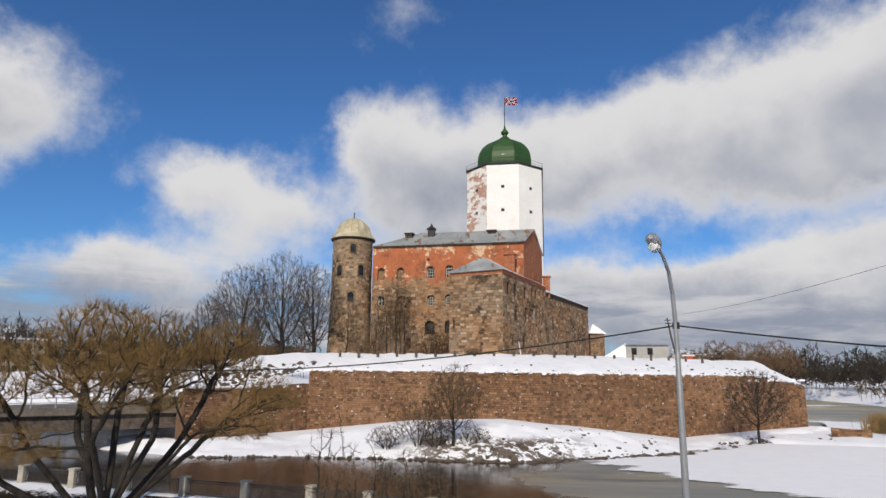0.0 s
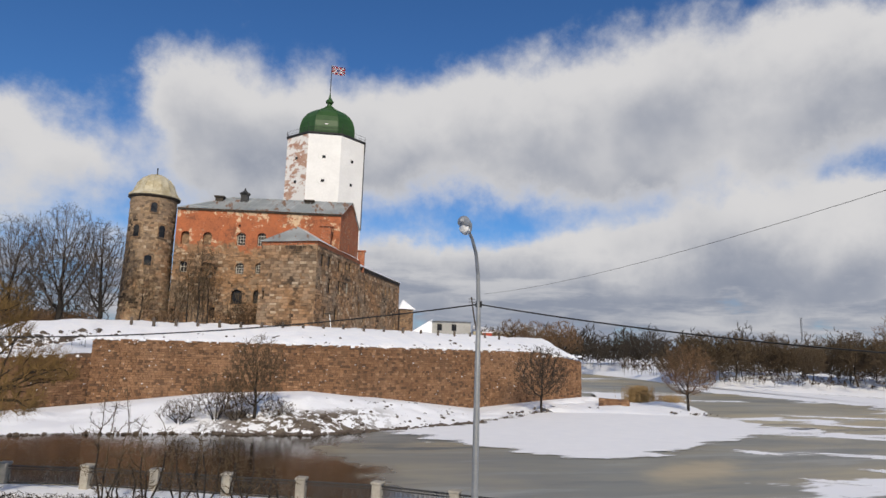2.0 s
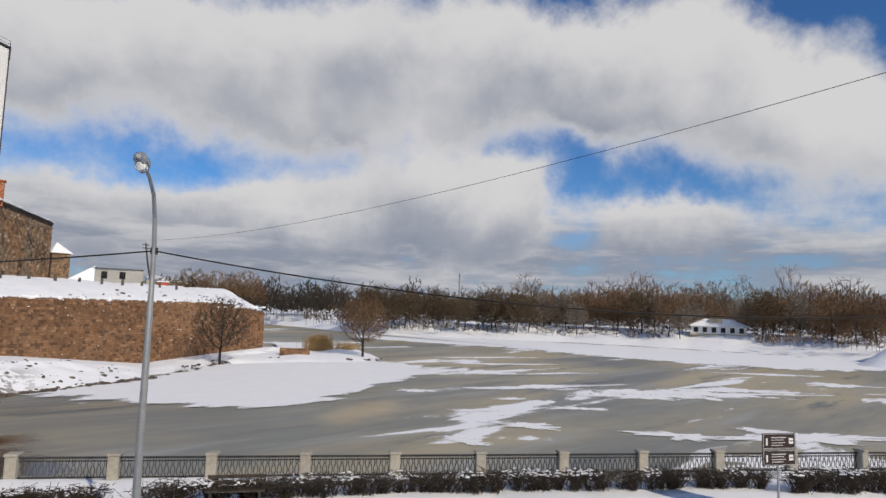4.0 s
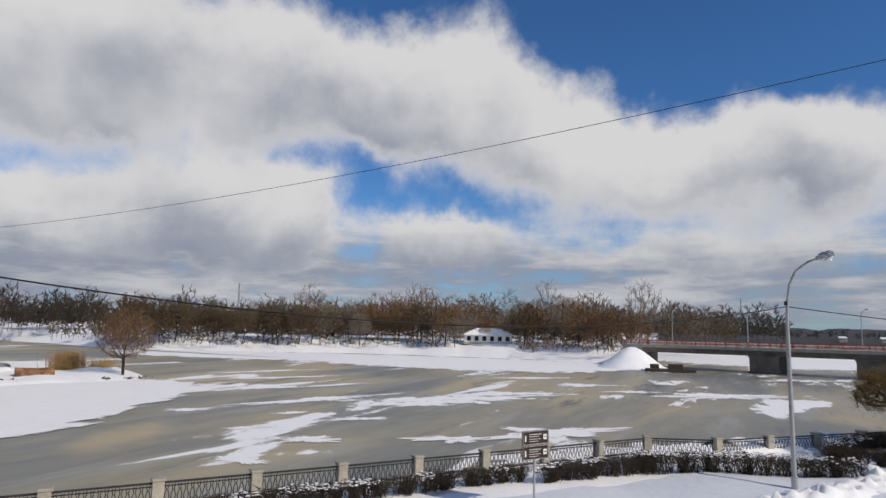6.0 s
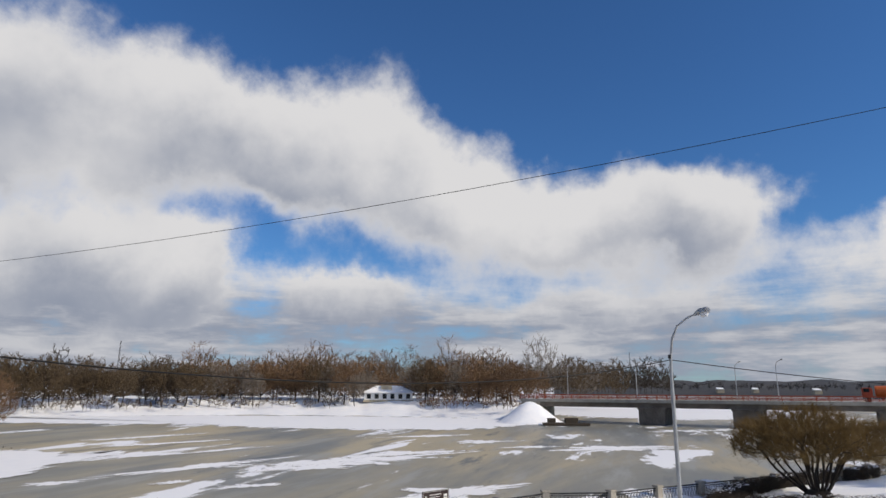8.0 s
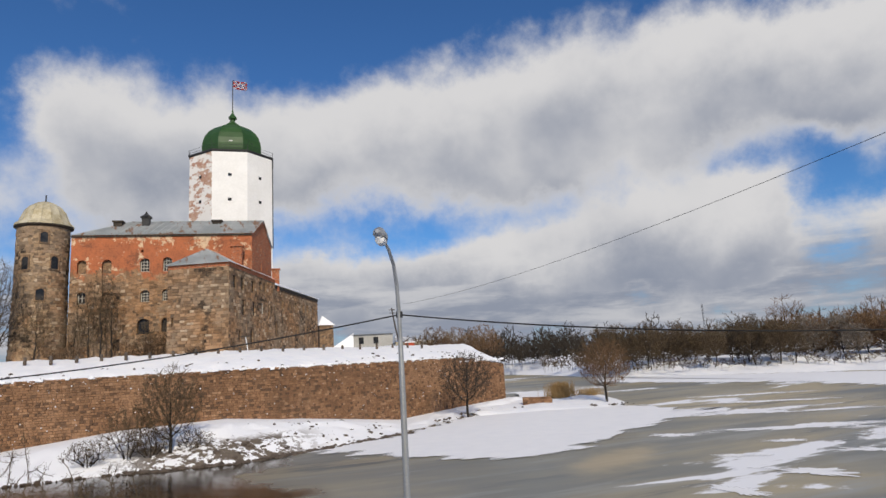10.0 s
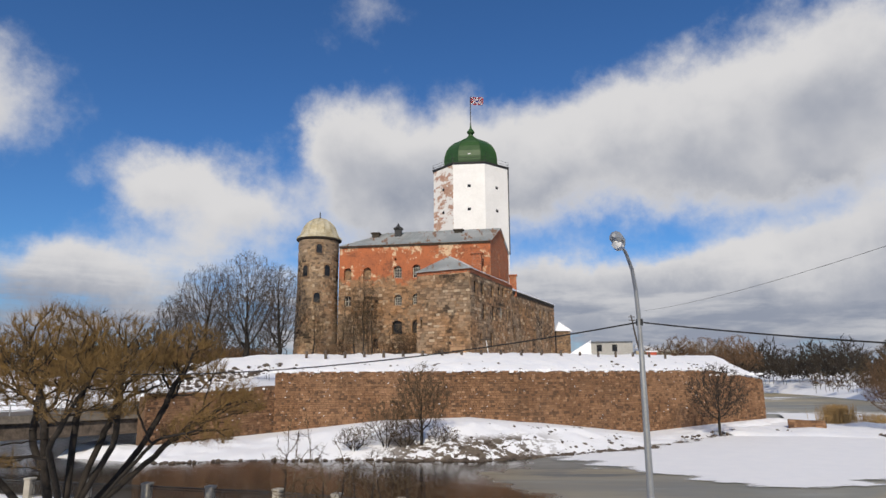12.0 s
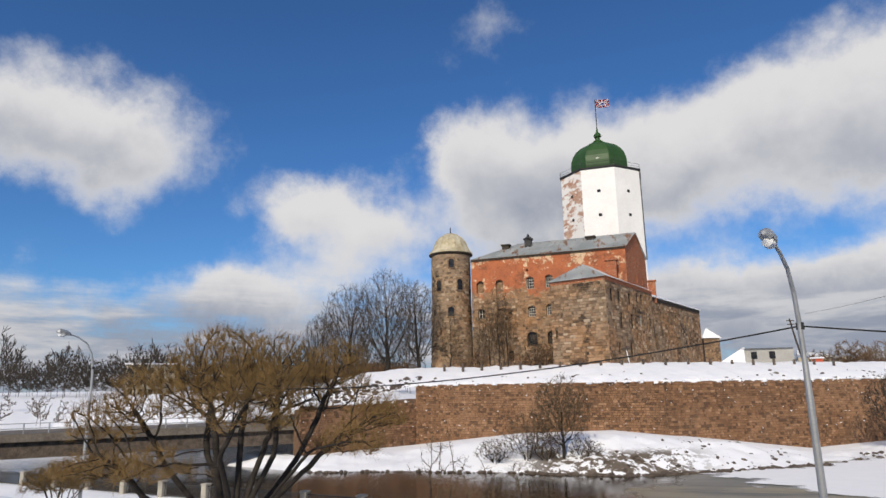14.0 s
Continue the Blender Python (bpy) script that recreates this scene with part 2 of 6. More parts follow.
RAMPART = grained("rampart_joint", (0.10, 0.062, 0.038), (0.19, 0.115, 0.068), 0.8, 0.95, 0.6, 0.08)
ROCK, n = material("rampart_stone")
f = n.noise(n.where, 0.16, 5, 0.6)
g = n.noise(n.where, 4.0, 6, 0.65)
lot = n.math("FRACT", n.math("ADD", n.math("MULTIPLY", n.island, 23.7), n.math("MULTIPLY", n.per, 9.1)))
c = n.mix(lot, (0.15, 0.083, 0.046), (0.28, 0.155, 0.084))
c = n.mix(n.math("MULTIPLY", n.ramp(f, 0.46, 0.64), 0.45), c, (0.38, 0.225, 0.13))
c = n.mix(n.math("MULTIPLY", n.ramp(n.noise(n.where, 0.30, 6, 0.7), 0.48, 0.62), n.math("MULTIPLY_ADD", lot, 0.4, 0.15)), c, (0.10, 0.062, 0.04))
c = n.mix(n.math("MULTIPLY", n.ramp(lot, 0.18, 0.10), 0.6), c, (0.075, 0.048, 0.034))
c = n.mix(n.math("MULTIPLY", n.ramp(lot, 0.92, 0.96), 0.4), c, (0.44, 0.28, 0.17))
drip = n.noise(n.add("ShaderNodeMapping", Vector=n.where, Scale=(1.0, 1.0, 0.12)).outputs[0], 0.75, 6, 0.6)
c = n.mix(n.math("MULTIPLY", n.ramp(drip, 0.60, 0.72), 0.35), c, (0.42, 0.25, 0.155))
c = n.mix(n.math("MULTIPLY", n.ramp(g, 0.5, 0.72), 0.55), c, (0.07, 0.045, 0.03))
finish(n, c, 0.93, g, 0.6, 0.06, 0.0, 0.2)
SCARRED, n = material("limewash_over_brick")
sc = n.add("ShaderNodeMapping", Vector=n.where, Scale=(1.0, 1.0, 2.2)).outputs[0]
f = n.math("ADD", n.noise(sc, 0.34, 7, 0.68), n.math("MULTIPLY", n.noise(n.where, 1.5, 5, 0.65), 0.25))
c = n.mix(n.ramp(n.noise(n.where, 1.1, 5, 0.7), 0.35, 0.65), (0.40, 0.20, 0.13), (0.52, 0.36, 0.26))
c = n.mix(n.ramp(f, 0.595, 0.66), c, (0.78, 0.75, 0.70))
finish(n, c, 0.9, f, 0.4, 0.06)
WHITE = grained("limewash", (0.76, 0.75, 0.72), (0.84, 0.83, 0.80), 0.3)
GREEN = grained("green_roof", (0.020, 0.060, 0.014), (0.036, 0.090, 0.024), 0.6, 0.5, 0.1)
ZINC, n = material("zinc_roof")
st = n.noise(n.add("ShaderNodeMapping", Vector=n.where, Scale=(1.2, 0.25, 0.25)).outputs[0], 0.8, 5, 0.65)
c = n.mix(n.ramp(n.noise(n.where, 0.3, 4), 0.35, 0.65), (0.44, 0.47, 0.47), (0.58, 0.60, 0.59))
c = n.mix(n.ramp(st, 0.55, 0.62), c, (0.34, 0.19, 0.11))
finish(n, c, 0.6, st, 0.15, 0.03, 0.0)
OLDMETAL = grained("weathered_dome_metal", (0.34, 0.28, 0.16), (0.60, 0.55, 0.41), 0.7, 0.6, 0.2, 0.02, 5.0, 0.2)
BARK = grained("bark", (0.012, 0.010, 0.008), (0.04, 0.032, 0.025), 4.0)
TWIG = grained("twig", (0.07, 0.05, 0.03), (0.13, 0.09, 0.05), 2.0)
WILLOW = grained("willow_twig", (0.15, 0.093, 0.034), (0.28, 0.175, 0.062), 1.0)
DARKTWIG = grained("dark_twig", (0.03, 0.025, 0.02), (0.07, 0.055, 0.04), 1.0)
OLIVE = grained("olive_twig", (0.095, 0.062, 0.022), (0.19, 0.12, 0.04), 1.0)
TREEGREY = grained("grey_brown_twig", (0.055, 0.045, 0.038), (0.12, 0.098, 0.08), 0.5)
PALE = grained("birch_twig", (0.12, 0.10, 0.08), (0.26, 0.22, 0.18), 0.4)
REED = grained("dry_reed", (0.30, 0.19, 0.08), (0.42, 0.29, 0.13), 2.0)
GLASS, n = material("window_glass")
finish(n, n.mix(n.ramp(n.noise(n.where, 0.7, 3), 0.4, 0.6), (0.012, 0.013, 0.015), (0.035, 0.033, 0.03)), 0.22, None, spec=0.25)
FRAME = grained("old_white_frame", (0.38, 0.35, 0.29), (0.5, 0.47, 0.4), 3.0)
DARKWOOD = grained("dark_wood", (0.03, 0.025, 0.02), (0.07, 0.055, 0.04), 5.0)
SIGNBROWN = grained("brown_sign_paint", (0.026, 0.016, 0.014), (0.038, 0.022, 0.018), 3.0, 0.45, 0.05)
PAINTWHITE = grained("white_paint", (0.72, 0.72, 0.70), (0.8, 0.8, 0.78), 3.0, 0.5, 0.05)
ORANGE = grained("orange_tank_paint", (0.42, 0.09, 0.02), (0.52, 0.13, 0.035), 1.0, 0.4, 0.1)
RUBBER = grained("rubber", (0.015, 0.015, 0.015), (0.03, 0.03, 0.03), 6.0, 0.9)
BEIGE = grained("beige_render", (0.34, 0.30, 0.22), (0.43, 0.385, 0.29), 0.6)
GREYRENDER = grained("grey_render", (0.30, 0.295, 0.27), (0.38, 0.37, 0.345), 0.5)
# brownish bridge concrete, darkened so the colour carries the shade on it
SHADECONCRETE = grained("shade_brown_concrete", (0.10, 0.085, 0.07), (0.19, 0.165, 0.135), 0.6)
RUBBLE = grained("dark_rubble", (0.045, 0.035, 0.028), (0.14, 0.11, 0.085), 2.0)
FARWOOD = grained("far_wood", (0.03, 0.032, 0.035), (0.06, 0.055, 0.05), 0.05)
RUST_TWIG = grained("rust_twig", (0.10, 0.062, 0.036), (0.24, 0.145, 0.078), 0.08)
STEEL = grained("galvanised_steel", (0.35, 0.36, 0.36), (0.45, 0.46, 0.46), 3.0, 0.45, 0.1, 0.01, 8.0, 0.6)
IRON = grained("black_iron", (0.02, 0.02, 0.02), (0.05, 0.05, 0.05), 5.0, 0.6)
CONCRETE = grained("concrete", (0.28, 0.26, 0.22), (0.42, 0.39, 0.33), 1.0)
RAILRED = grained("red_paint", (0.35, 0.06, 0.03), (0.45, 0.10, 0.05), 2.0)
HEDGE = grained("hedge_twig", (0.02, 0.015, 0.012), (0.06, 0.045, 0.03), 4.0)

# river ice with yellow melt stains, thin drift and an open lead below the castle
ICE, n = material("river_ice")
stretch = n.add("ShaderNodeMapping", Vector=n.where, Scale=(0.28, 1.0, 1.0), Rotation=(0, 0, radians(48)))
drift = n.noise(stretch.outputs[0], 0.11, 8, 0.62, 0.3)
tone = n.noise(stretch.outputs[0], 0.05, 6, 0.6, 0.5)
icecol = n.mix(n.ramp(tone, 0.38, 0.60), (0.17, 0.172, 0.15), (0.41, 0.34, 0.20))
fine = n.noise(n.add("ShaderNodeMapping", Vector=n.where, Scale=(0.16, 1.0, 1.0), Rotation=(0, 0, radians(55))).outputs[0], 0.30, 7, 0.65)
icecol = n.mix(n.ramp(fine, 0.50, 0.70), icecol, (0.30, 0.30, 0.27))
icecol = n.mix(n.ramp(fine, 0.44, 0.30), icecol, (0.10, 0.11, 0.105))
# sandy hummock near the embankment
hx = n.vec("SUBTRACT", n.add("ShaderNodeMapping", Vector=n.where, Rotation=(0, 0, radians(-28))).outputs[0], (45.5, 19.4, -2.0))
hump = n.vec("MULTIPLY", hx, (0.17, 0.42, 0.0))
hl = n.tree.nodes.new("ShaderNodeVectorMath")
hl.operation = "LENGTH"
n.feed(hl.inputs[0], hump)
hum = n.math("ADD", hl.outputs["Value"], n.math("MULTIPLY", n.math("SUBTRACT", n.noise(n.where, 0.35, 5), 0.5), 1.3))
icecol = n.mix(n.math("MULTIPLY", n.ramp(hum, 1.5, 0.4), 0.8), icecol, n.mix(fine, (0.30, 0.23, 0.13), (0.58, 0.48, 0.30)))
xyz = n.add("ShaderNodeSeparateXYZ", Vector=n.where)
edge = n.math("MULTIPLY_ADD", n.math("SUBTRACT", n.noise(n.where, 0.11, 4), 0.5), 16.0, xyz.outputs[0])
lead = n.ramp(edge, 10.0, 6.5)
snowy = n.math("MULTIPLY", n.ramp(drift, 0.57, 0.60), n.ramp(edge, 16.0, 26.0))
c = n.mix(snowy, icecol, (0.82, 0.83, 0.85))
c = n.mix(lead, c, (0.020, 0.015, 0.009))
rip = n.math("MULTIPLY_ADD", n.noise(n.add("ShaderNodeMapping", Vector=n.where, Scale=(1.0, 2.2, 1.0)).outputs[0], 1.6, 4), lead, n.math("MULTIPLY", n.noise(n.where, 0.8, 4), 0.25))
r = n.math("MULTIPLY_ADD", snowy, 0.4, n.math("MULTIPLY_ADD", lead, -0.30, 0.40))
finish(n, c, r, rip, 0.10, 0.08, 0.0, 0.4)


# thin wind-blown snow, broken into streaks towards its rim
FEATHER, n = material("feathered_snow")
fs = n.add("ShaderNodeMapping", Vector=n.where, Scale=(0.22, 1.0, 1.0), Rotation=(0, 0, radians(48))).outputs[0]
wisp = n.math("ADD", n.math("MULTIPLY", n.noise(fs, 0.45, 8, 0.65), 0.7), n.math("MULTIPLY", n.noise(n.where, 0.35, 6, 0.6), 0.3))
rim = n.tree.nodes.new("ShaderNodeAttribute")
rim.attribute_name = "cover"
keep = n.ramp(n.math("MULTIPLY_ADD", n.math("SUBTRACT", wisp, 0.5), 2.6, rim.outputs["Fac"]), 0.42, 0.56)
g = n.noise(n.where, 0.7, 7, 0.6)
finish(n, n.mix(g, (0.78, 0.79, 0.81), (0.90, 0.895, 0.89)), 0.75, g, 0.5, 0.12)
n.feed(n.bsdf.inputs["Alpha"], keep)


def rimmed(name, outer, inner):
    """A flat sheet of snow whose cover falls from the inner ring to the outer one."""
    m = len(outer)
    me = bpy.data.meshes.new(name)
    me.from_pydata(outer + inner, [], [tuple(range(m, 2 * m))] + [(i, (i + 1) % m, m + (i + 1) % m, m + i) for i in range(m)])
    me.materials.append(FEATHER)
    at = me.attributes.new("cover", "FLOAT", "POINT")
    at.data.foreach_set("value", [0.0] * m + [1.0] * m)
    return new(name, me)


# ---- mesh tools ----
def part(name, bm, mat, parent=None, label=""):
    me = bpy.data.meshes.new(name)
    bmesh.ops.recalc_face_normals(bm, faces=bm.faces)
    bm.to_mesh(me)
    bm.free()
    me.materials.append(mat)
    ob = new(name, me)
    ob.parent = parent
    if label:
        ob["label"] = label
    return ob


def raw(name, verts, faces, mat, parent=None, label="", smooth=False):
    me = bpy.data.meshes.new(name)
    me.from_pydata(verts, [], faces)
    me.materials.append(mat)
    if smooth:
        me.shade_smooth()
    ob = new(name, me)
    ob.parent = parent
    if label:
        ob["label"] = label
    return ob


def thing(name, label, category, group="", at=(0, 0, 0)):
    ob = new(name)
    ob.location = at
    ob.empty_display_size = 0.2
    return tagged(ob, label, category, group)


def prism(bm, poly, z0, z1):
    """An upright prism over a plan polygon; z0, z1: heights or one height a corner."""
    k = len(poly)
    a = z0 if isinstance(z0, (list, tuple)) else [z0] * k
    b = z1 if isinstance(z1, (list, tuple)) else [z1] * k
    lo = [bm.verts.new((x, y, a[i])) for i, (x, y) in enumerate(poly)]
    hi = [bm.verts.new((x, y, b[i])) for i, (x, y) in enumerate(poly)]
    bm.faces.new(lo[::-1])
    bm.faces.new(hi)
    for i in range(k):
        j = (i + 1) % k
        bm.faces.new((lo[i], lo[j], hi[j], hi[i]))


def box(bm, at, size, turn=0.0):
    m = Matrix.Translation(at) @ Matrix.Rotation(turn, 4, "Z") @ Matrix.Diagonal((*size, 1))
    return bmesh.ops.create_cube(bm, size=1, matrix=m)["verts"]


def lathe(bm, profile, at=(0, 0, 0), sides=16, turn=0.0):
    """A turned solid from (radius, height) pairs."""
    rings = []
    for r, z in profile:
        rings.append([bm.verts.new((at[0] + r * math.cos(turn + 2 * math.pi * i / sides), at[1] + r * math.sin(turn + 2 * math.pi * i / sides), at[2] + z)) for i in range(sides)])
    for a, b in zip(rings, rings[1:]):
        for i in range(sides):
            j = (i + 1) % sides
            bm.faces.new((a[i], a[j], b[j], b[i]))
    bm.faces.new(rings[0][::-1])
    bm.faces.new(rings[-1])


def tube(bm, pts, radii, sides=8):
    rings = []
    pts = [Vector(p) for p in pts]
    for i, p in enumerate(pts):
        d = (pts[min(i + 1, len(pts) - 1)] - pts[max(i - 1, 0)]).normalized()
        s = d.cross(Vector((0.31, 0.95, 0.05))).normalized()
        t = d.cross(s)
        r = radii[i] if isinstance(radii, (list, tuple)) else radii
        rings.append([bm.verts.new(p + r * (math.cos(2 * math.pi * k / sides) * s + math.sin(2 * math.pi * k / sides) * t)) for k in range(sides)])
    for a, b in zip(rings, rings[1:]):
        for i in range(sides):
            j = (i + 1) % sides
            bm.faces.new((a[i], a[j], b[j], b[i]))
    bm.faces.new(rings[0][::-1])
    bm.faces.new(rings[-1])


def rough(x, y, scale=0.2, octaves=4):
    return noise.fractal(Vector((x * scale, y * scale, 3.7)), 1.0, 2.0, octaves)


def sheet(name, rows, mat, label="", kind="structure", category=""):
    """A ground surface from rows of points."""
    w = len(rows[0])
    verts = [p for r in rows for p in r]
    faces = [(i * w + j, i * w + j + 1, (i + 1) * w + j + 1, (i + 1) * w + j) for i in range(len(rows) - 1) for j in range(w - 1)]
    ob = raw(name, verts, faces, mat, smooth=True)
    return tagged(ob, label, category, "", kind)


def along(pts, step):
    """Points spaced evenly along a polyline."""
    pts = [Vector(p) for p in pts]
    out = []
    for a, b in zip(pts, pts[1:]):
        k = max(1, round((b - a).length / step))
        out += [a.lerp(b, i / k) for i in range(k)]
    return out + [pts[-1]]


# ---- plants ----
def unit(a):
    return a / np.maximum(np.linalg.norm(a, axis=1, keepdims=True), 1e-9)


def blob(rng, at, size, count, hollow=0.25):
    """Points in an ellipsoid, thicker towards its skin."""
    d = unit(rng.normal(size=(count, 3)))
    return np.array(at) + d * (rng.random(count) ** hollow)[:, None] * np.array(size)


def branch_out(seed, goals, stems, step, near, lift=0.05, wander=0.12, rounds=150, tip=0.008, power=2.3):
    """Wood that grows step by step towards the goals, each of which is dropped once reached.
    stems: chains of points to start from. Gives places, parents and radii."""
    rng = np.random.default_rng(seed)
    P, par = [], []
    for chain in stems:
        for i, p in enumerate(chain):
            P.append(p)
            par.append(len(P) - 2 if i else -1)
    P, par, A = np.array(P, float), list(par), np.array(goals, float)
    first = max(0, len(stems[0]) - 2)
    gap = np.linalg.norm(A[:, None] - P[None], axis=2)
    at = gap.argmin(1)
    gap = gap.min(1)
    for _ in range(rounds):
        if len(A) == 0:
            break
        pull = unit(A - P[at])
        sums = np.zeros_like(P)
        np.add.at(sums, at, pull)
        g = np.unique(at)
        d = unit(unit(sums[g]) + rng.normal(0, wander, (len(g), 3)) + (0, 0, lift))
        q = P[g] + d * step
        free = np.linalg.norm(q[:, None] - P[None], axis=2).min(1) > step * 0.45
        if not free.all():
            # a crowded tip gives up its nearest goal
            keep = np.ones(len(A), bool)
            for i in g[~free]:
                mine = np.nonzero(at == i)[0]
                keep[mine[gap[mine].argmin()]] = False
            A, at, gap = A[keep], at[keep], gap[keep]
        g, q = g[free], q[free]
        if len(q) == 0:
            continue
        base = len(P)
        P = np.concatenate([P, q])
        par += g.tolist()
        if len(A) == 0:
            break
        new_gap = np.linalg.norm(A[:, None] - q[None], axis=2)
        best = new_gap.argmin(1)
        best_gap = new_gap.min(1)
        closer = best_gap < gap
        at = np.where(closer, base + best, at)
        gap = np.where(closer, best_gap, gap)
        keep = gap > near
        A, at, gap = A[keep], at[keep], gap[keep]
    par = np.array(par)
    load = np.zeros(len(P))
    for i in range(len(P) - 1, -1, -1):
        if load[i] == 0:
            load[i] = tip ** power
        if par[i] >= 0:
            load[par[i]] += load[i]
    return P, par, load ** (1 / power)


def wood_of(P, par, R, thick, thin):
    """The segments with radii between thin and thick, as a stage for sticks()."""
    i = np.nonzero((par >= 0) & (R >= thin) & (R < thick))[0]
    return P[par[i]], P[i], np.minimum(R[par[i]], R[i] * 1.3), R[i]


def twigs_of(seed, P, par, R, fine, each, length, up=0.4, spread=0.45, r=0.005):
    """Short twigs off the finest wood."""
    rng = np.random.default_rng(seed)
    i = np.nonzero((par >= 0) & (R < fine))[0]
    i = np.repeat(i, each)
    d = unit(P[i] - P[par[i]])
    s = P[par[i]] + (P[i] - P[par[i]]) * rng.random((len(i), 1))
    g = unit(d + (0, 0, up) + rng.normal(0, spread, d.shape))
    e = s + g * (length * rng.uniform(0.5, 1.4, len(i)))[:, None]
    return s, e, np.full(len(i), r), np.full(len(i), r * 0.5)


def sticks(name, stages, mat, parent, sides=3, scale=(1, 1, 1), least=0.0, label="", kind=""):
    """One mesh of tapered sticks."""
    p0, p1, r0, r1 = (np.concatenate([s[i] for s in stages]) for i in range(4))
    p0, p1 = p0 * scale, p1 * scale
    r0, r1 = np.maximum(r0, least), np.maximum(r1, least)
    d = unit(p1 - p0)
    s = unit(np.cross(d, np.array([0.37, 0.21, 0.9])))
    t = np.cross(d, s)
    verts = np.empty((len(p0), 2, sides, 3))
    for k in range(sides):
        a = 2 * math.pi * k / sides
        w = math.cos(a) * s + math.sin(a) * t
        verts[:, 0, k] = p0 + w * r0[:, None]
        verts[:, 1, k] = p1 + w * r1[:, None]
    base = np.arange(len(p0))[:, None, None] * (2 * sides)
    quad = np.array([[k, (k + 1) % sides, sides + (k + 1) % sides, sides + k] for k in range(sides)])
    faces = (base + quad[None]).reshape(-1, 4)
    me = bpy.data.meshes.new(name)
    me.vertices.add(verts.size // 3)
    me.vertices.foreach_set("co", verts.ravel())
    me.loops.add(faces.size)
    me.loops.foreach_set("vertex_index", faces.ravel().astype(np.int32))
    me.polygons.add(len(faces))
    me.polygons.foreach_set("loop_start", np.arange(0, faces.size, 4, dtype=np.int32))
    me.update(calc_edges=True)
    me.materials.append(mat)
    ob = new(name, me)
    ob.parent = parent
    if label:
        ob["label"] = label
    if kind:
        ob["kind"] = kind
    return ob


def bare_tree(seed, height, radius, twig=TWIG, label="bare leafless deciduous tree", least=0.012, at=(0, 0, 0), group="", stems=1, goals=260, name="tree", each=3, bole=0.22, fine=30, lift=0.06):
    """A leafless tree or many-stemmed shrub that fills a rounded crown."""
    rng = np.random.default_rng(seed)
    low = bole if stems == 1 else 0.12
    pts = blob(rng, (0, 0, height * (0.5 + low / 2)), (radius, radius, height * (0.5 - low / 2)), goals, 0.42)
    pts = pts[pts[:, 2] > height * low]
    if stems == 1:
        roots = [[(0, 0, -0.3), (0, 0, 0.0), (0.02 * height * rng.normal(), 0.02 * height * rng.normal(), height * low * 0.9)]]
    else:
        roots = []
        for k in range(stems):
            w, f = 2.4 * k, 0.25 + 0.3 * rng.random()
            roots.append([(0.05 * math.cos(w), 0.05 * math.sin(w), -0.2), (radius * f * 0.4 * math.cos(w), radius * f * 0.4 * math.sin(w), height * 0.16), (radius * f * math.cos(w), radius * f * math.sin(w), height * 0.32)])
    P, par, R = branch_out(seed, pts, roots, height / fine, height / fine * 1.02, lift, tip=max(0.008, height * 0.0011), power=2.15)
    cap = height * 0.006
    tr = thing(name, label, "tree" if stems == 1 else "shrub", group, at)
    sticks("trunk", [wood_of(P, par, R, 9, cap)], BARK, tr, 6)
    sticks("crown", [wood_of(P, par, R, cap, 0), twigs_of(seed, P, par, R, height * 0.0034, each, height * 1.6 / fine, r=least)], twig, tr, 3, (1, 1, 1), least)
    return tr


# ---- ground and water ----
WATER = -2.0
raw_ice = sheet("ground", [[(x, y, WATER) for x in (-4000, -400, -100, 0, 60, 150, 400, 4000)] for y in (-4000, -400, -100, 0, 60, 150, 400, 4500)], ICE, "grey river ice with drifted snow and open water")

# near bank: fence line of the embankment, from the bridge to the far curve
FENCE = [(-40, 39.6), (-22, 34.6), (-5.8, 29.6), (5.2, 24.5), (32.6, 4.0), (33.8, 0.9), (45, -10.6), (70, -36)]
LIP = Vector((0.62, 0.78)) * 0.35
for name, mat, steps, label in (("verge", SNOW, (0, 0.5, 1, 1.6, 2.2, 2.9, 3.5, 4.1), "fresh white snow between fence and hedge"), ("pavement", SHADESNOW, (4.1, 5, 6, 7, 8, 9, 10, 12, 14, 16, 20, 26, 40, 70), "trodden snow on the embankment, coloured bluish as in shade")):
    rows = []
    for p in along(FENCE, 0.8):
        row = []
        for k in steps:
            q = p + LIP + Vector((-0.62, -0.78)) * k
            z = 0.0 if k < 0.4 else 0.06 + 0.14 * rough(q.x, q.y, 0.35) + 0.03 * rough(q.x, q.y, 1.5)
            row.append((q.x, q.y, z))
        rows.append(row)
    sheet(name, rows, mat, label, category="ground")
bm = bmesh.new()
line = [p + LIP for p in along(FENCE, 3)]
for a, b in zip(line, line[1:]):
    n2 = Vector((-(b - a).y, (b - a).x)).normalized() * 0.6
    prism(bm, [(a.x, a.y), (b.x, b.y), (b.x + n2.x * 0.3, b.y + n2.y * 0.3), (a.x + n2.x * 0.3, a.y + n2.y * 0.3)], WATER - 0.5, 0.05)
tagged(part("embankment_wall", bm, CONCRETE), "concrete embankment wall above the ice", "wall", "", "structure")

# the house behind the camera
bm = bmesh.new()
u, v = Vector((0.8, -0.6)), Vector((-0.6, -0.8))
o = v * 0.9
q = [o - u * 12, o + u * 18, o + u * 18 + v * 14, o - u * 12 + v * 14]
prism(bm, [(p.x, p.y) for p in q], -0.2, 12.2)
tagged(part("wall_rear", bm, grained("stucco", (0.5, 0.45, 0.36), (0.6, 0.55, 0.45), 0.5)), "plain stucco house front facing the river", "building", "", "structure")

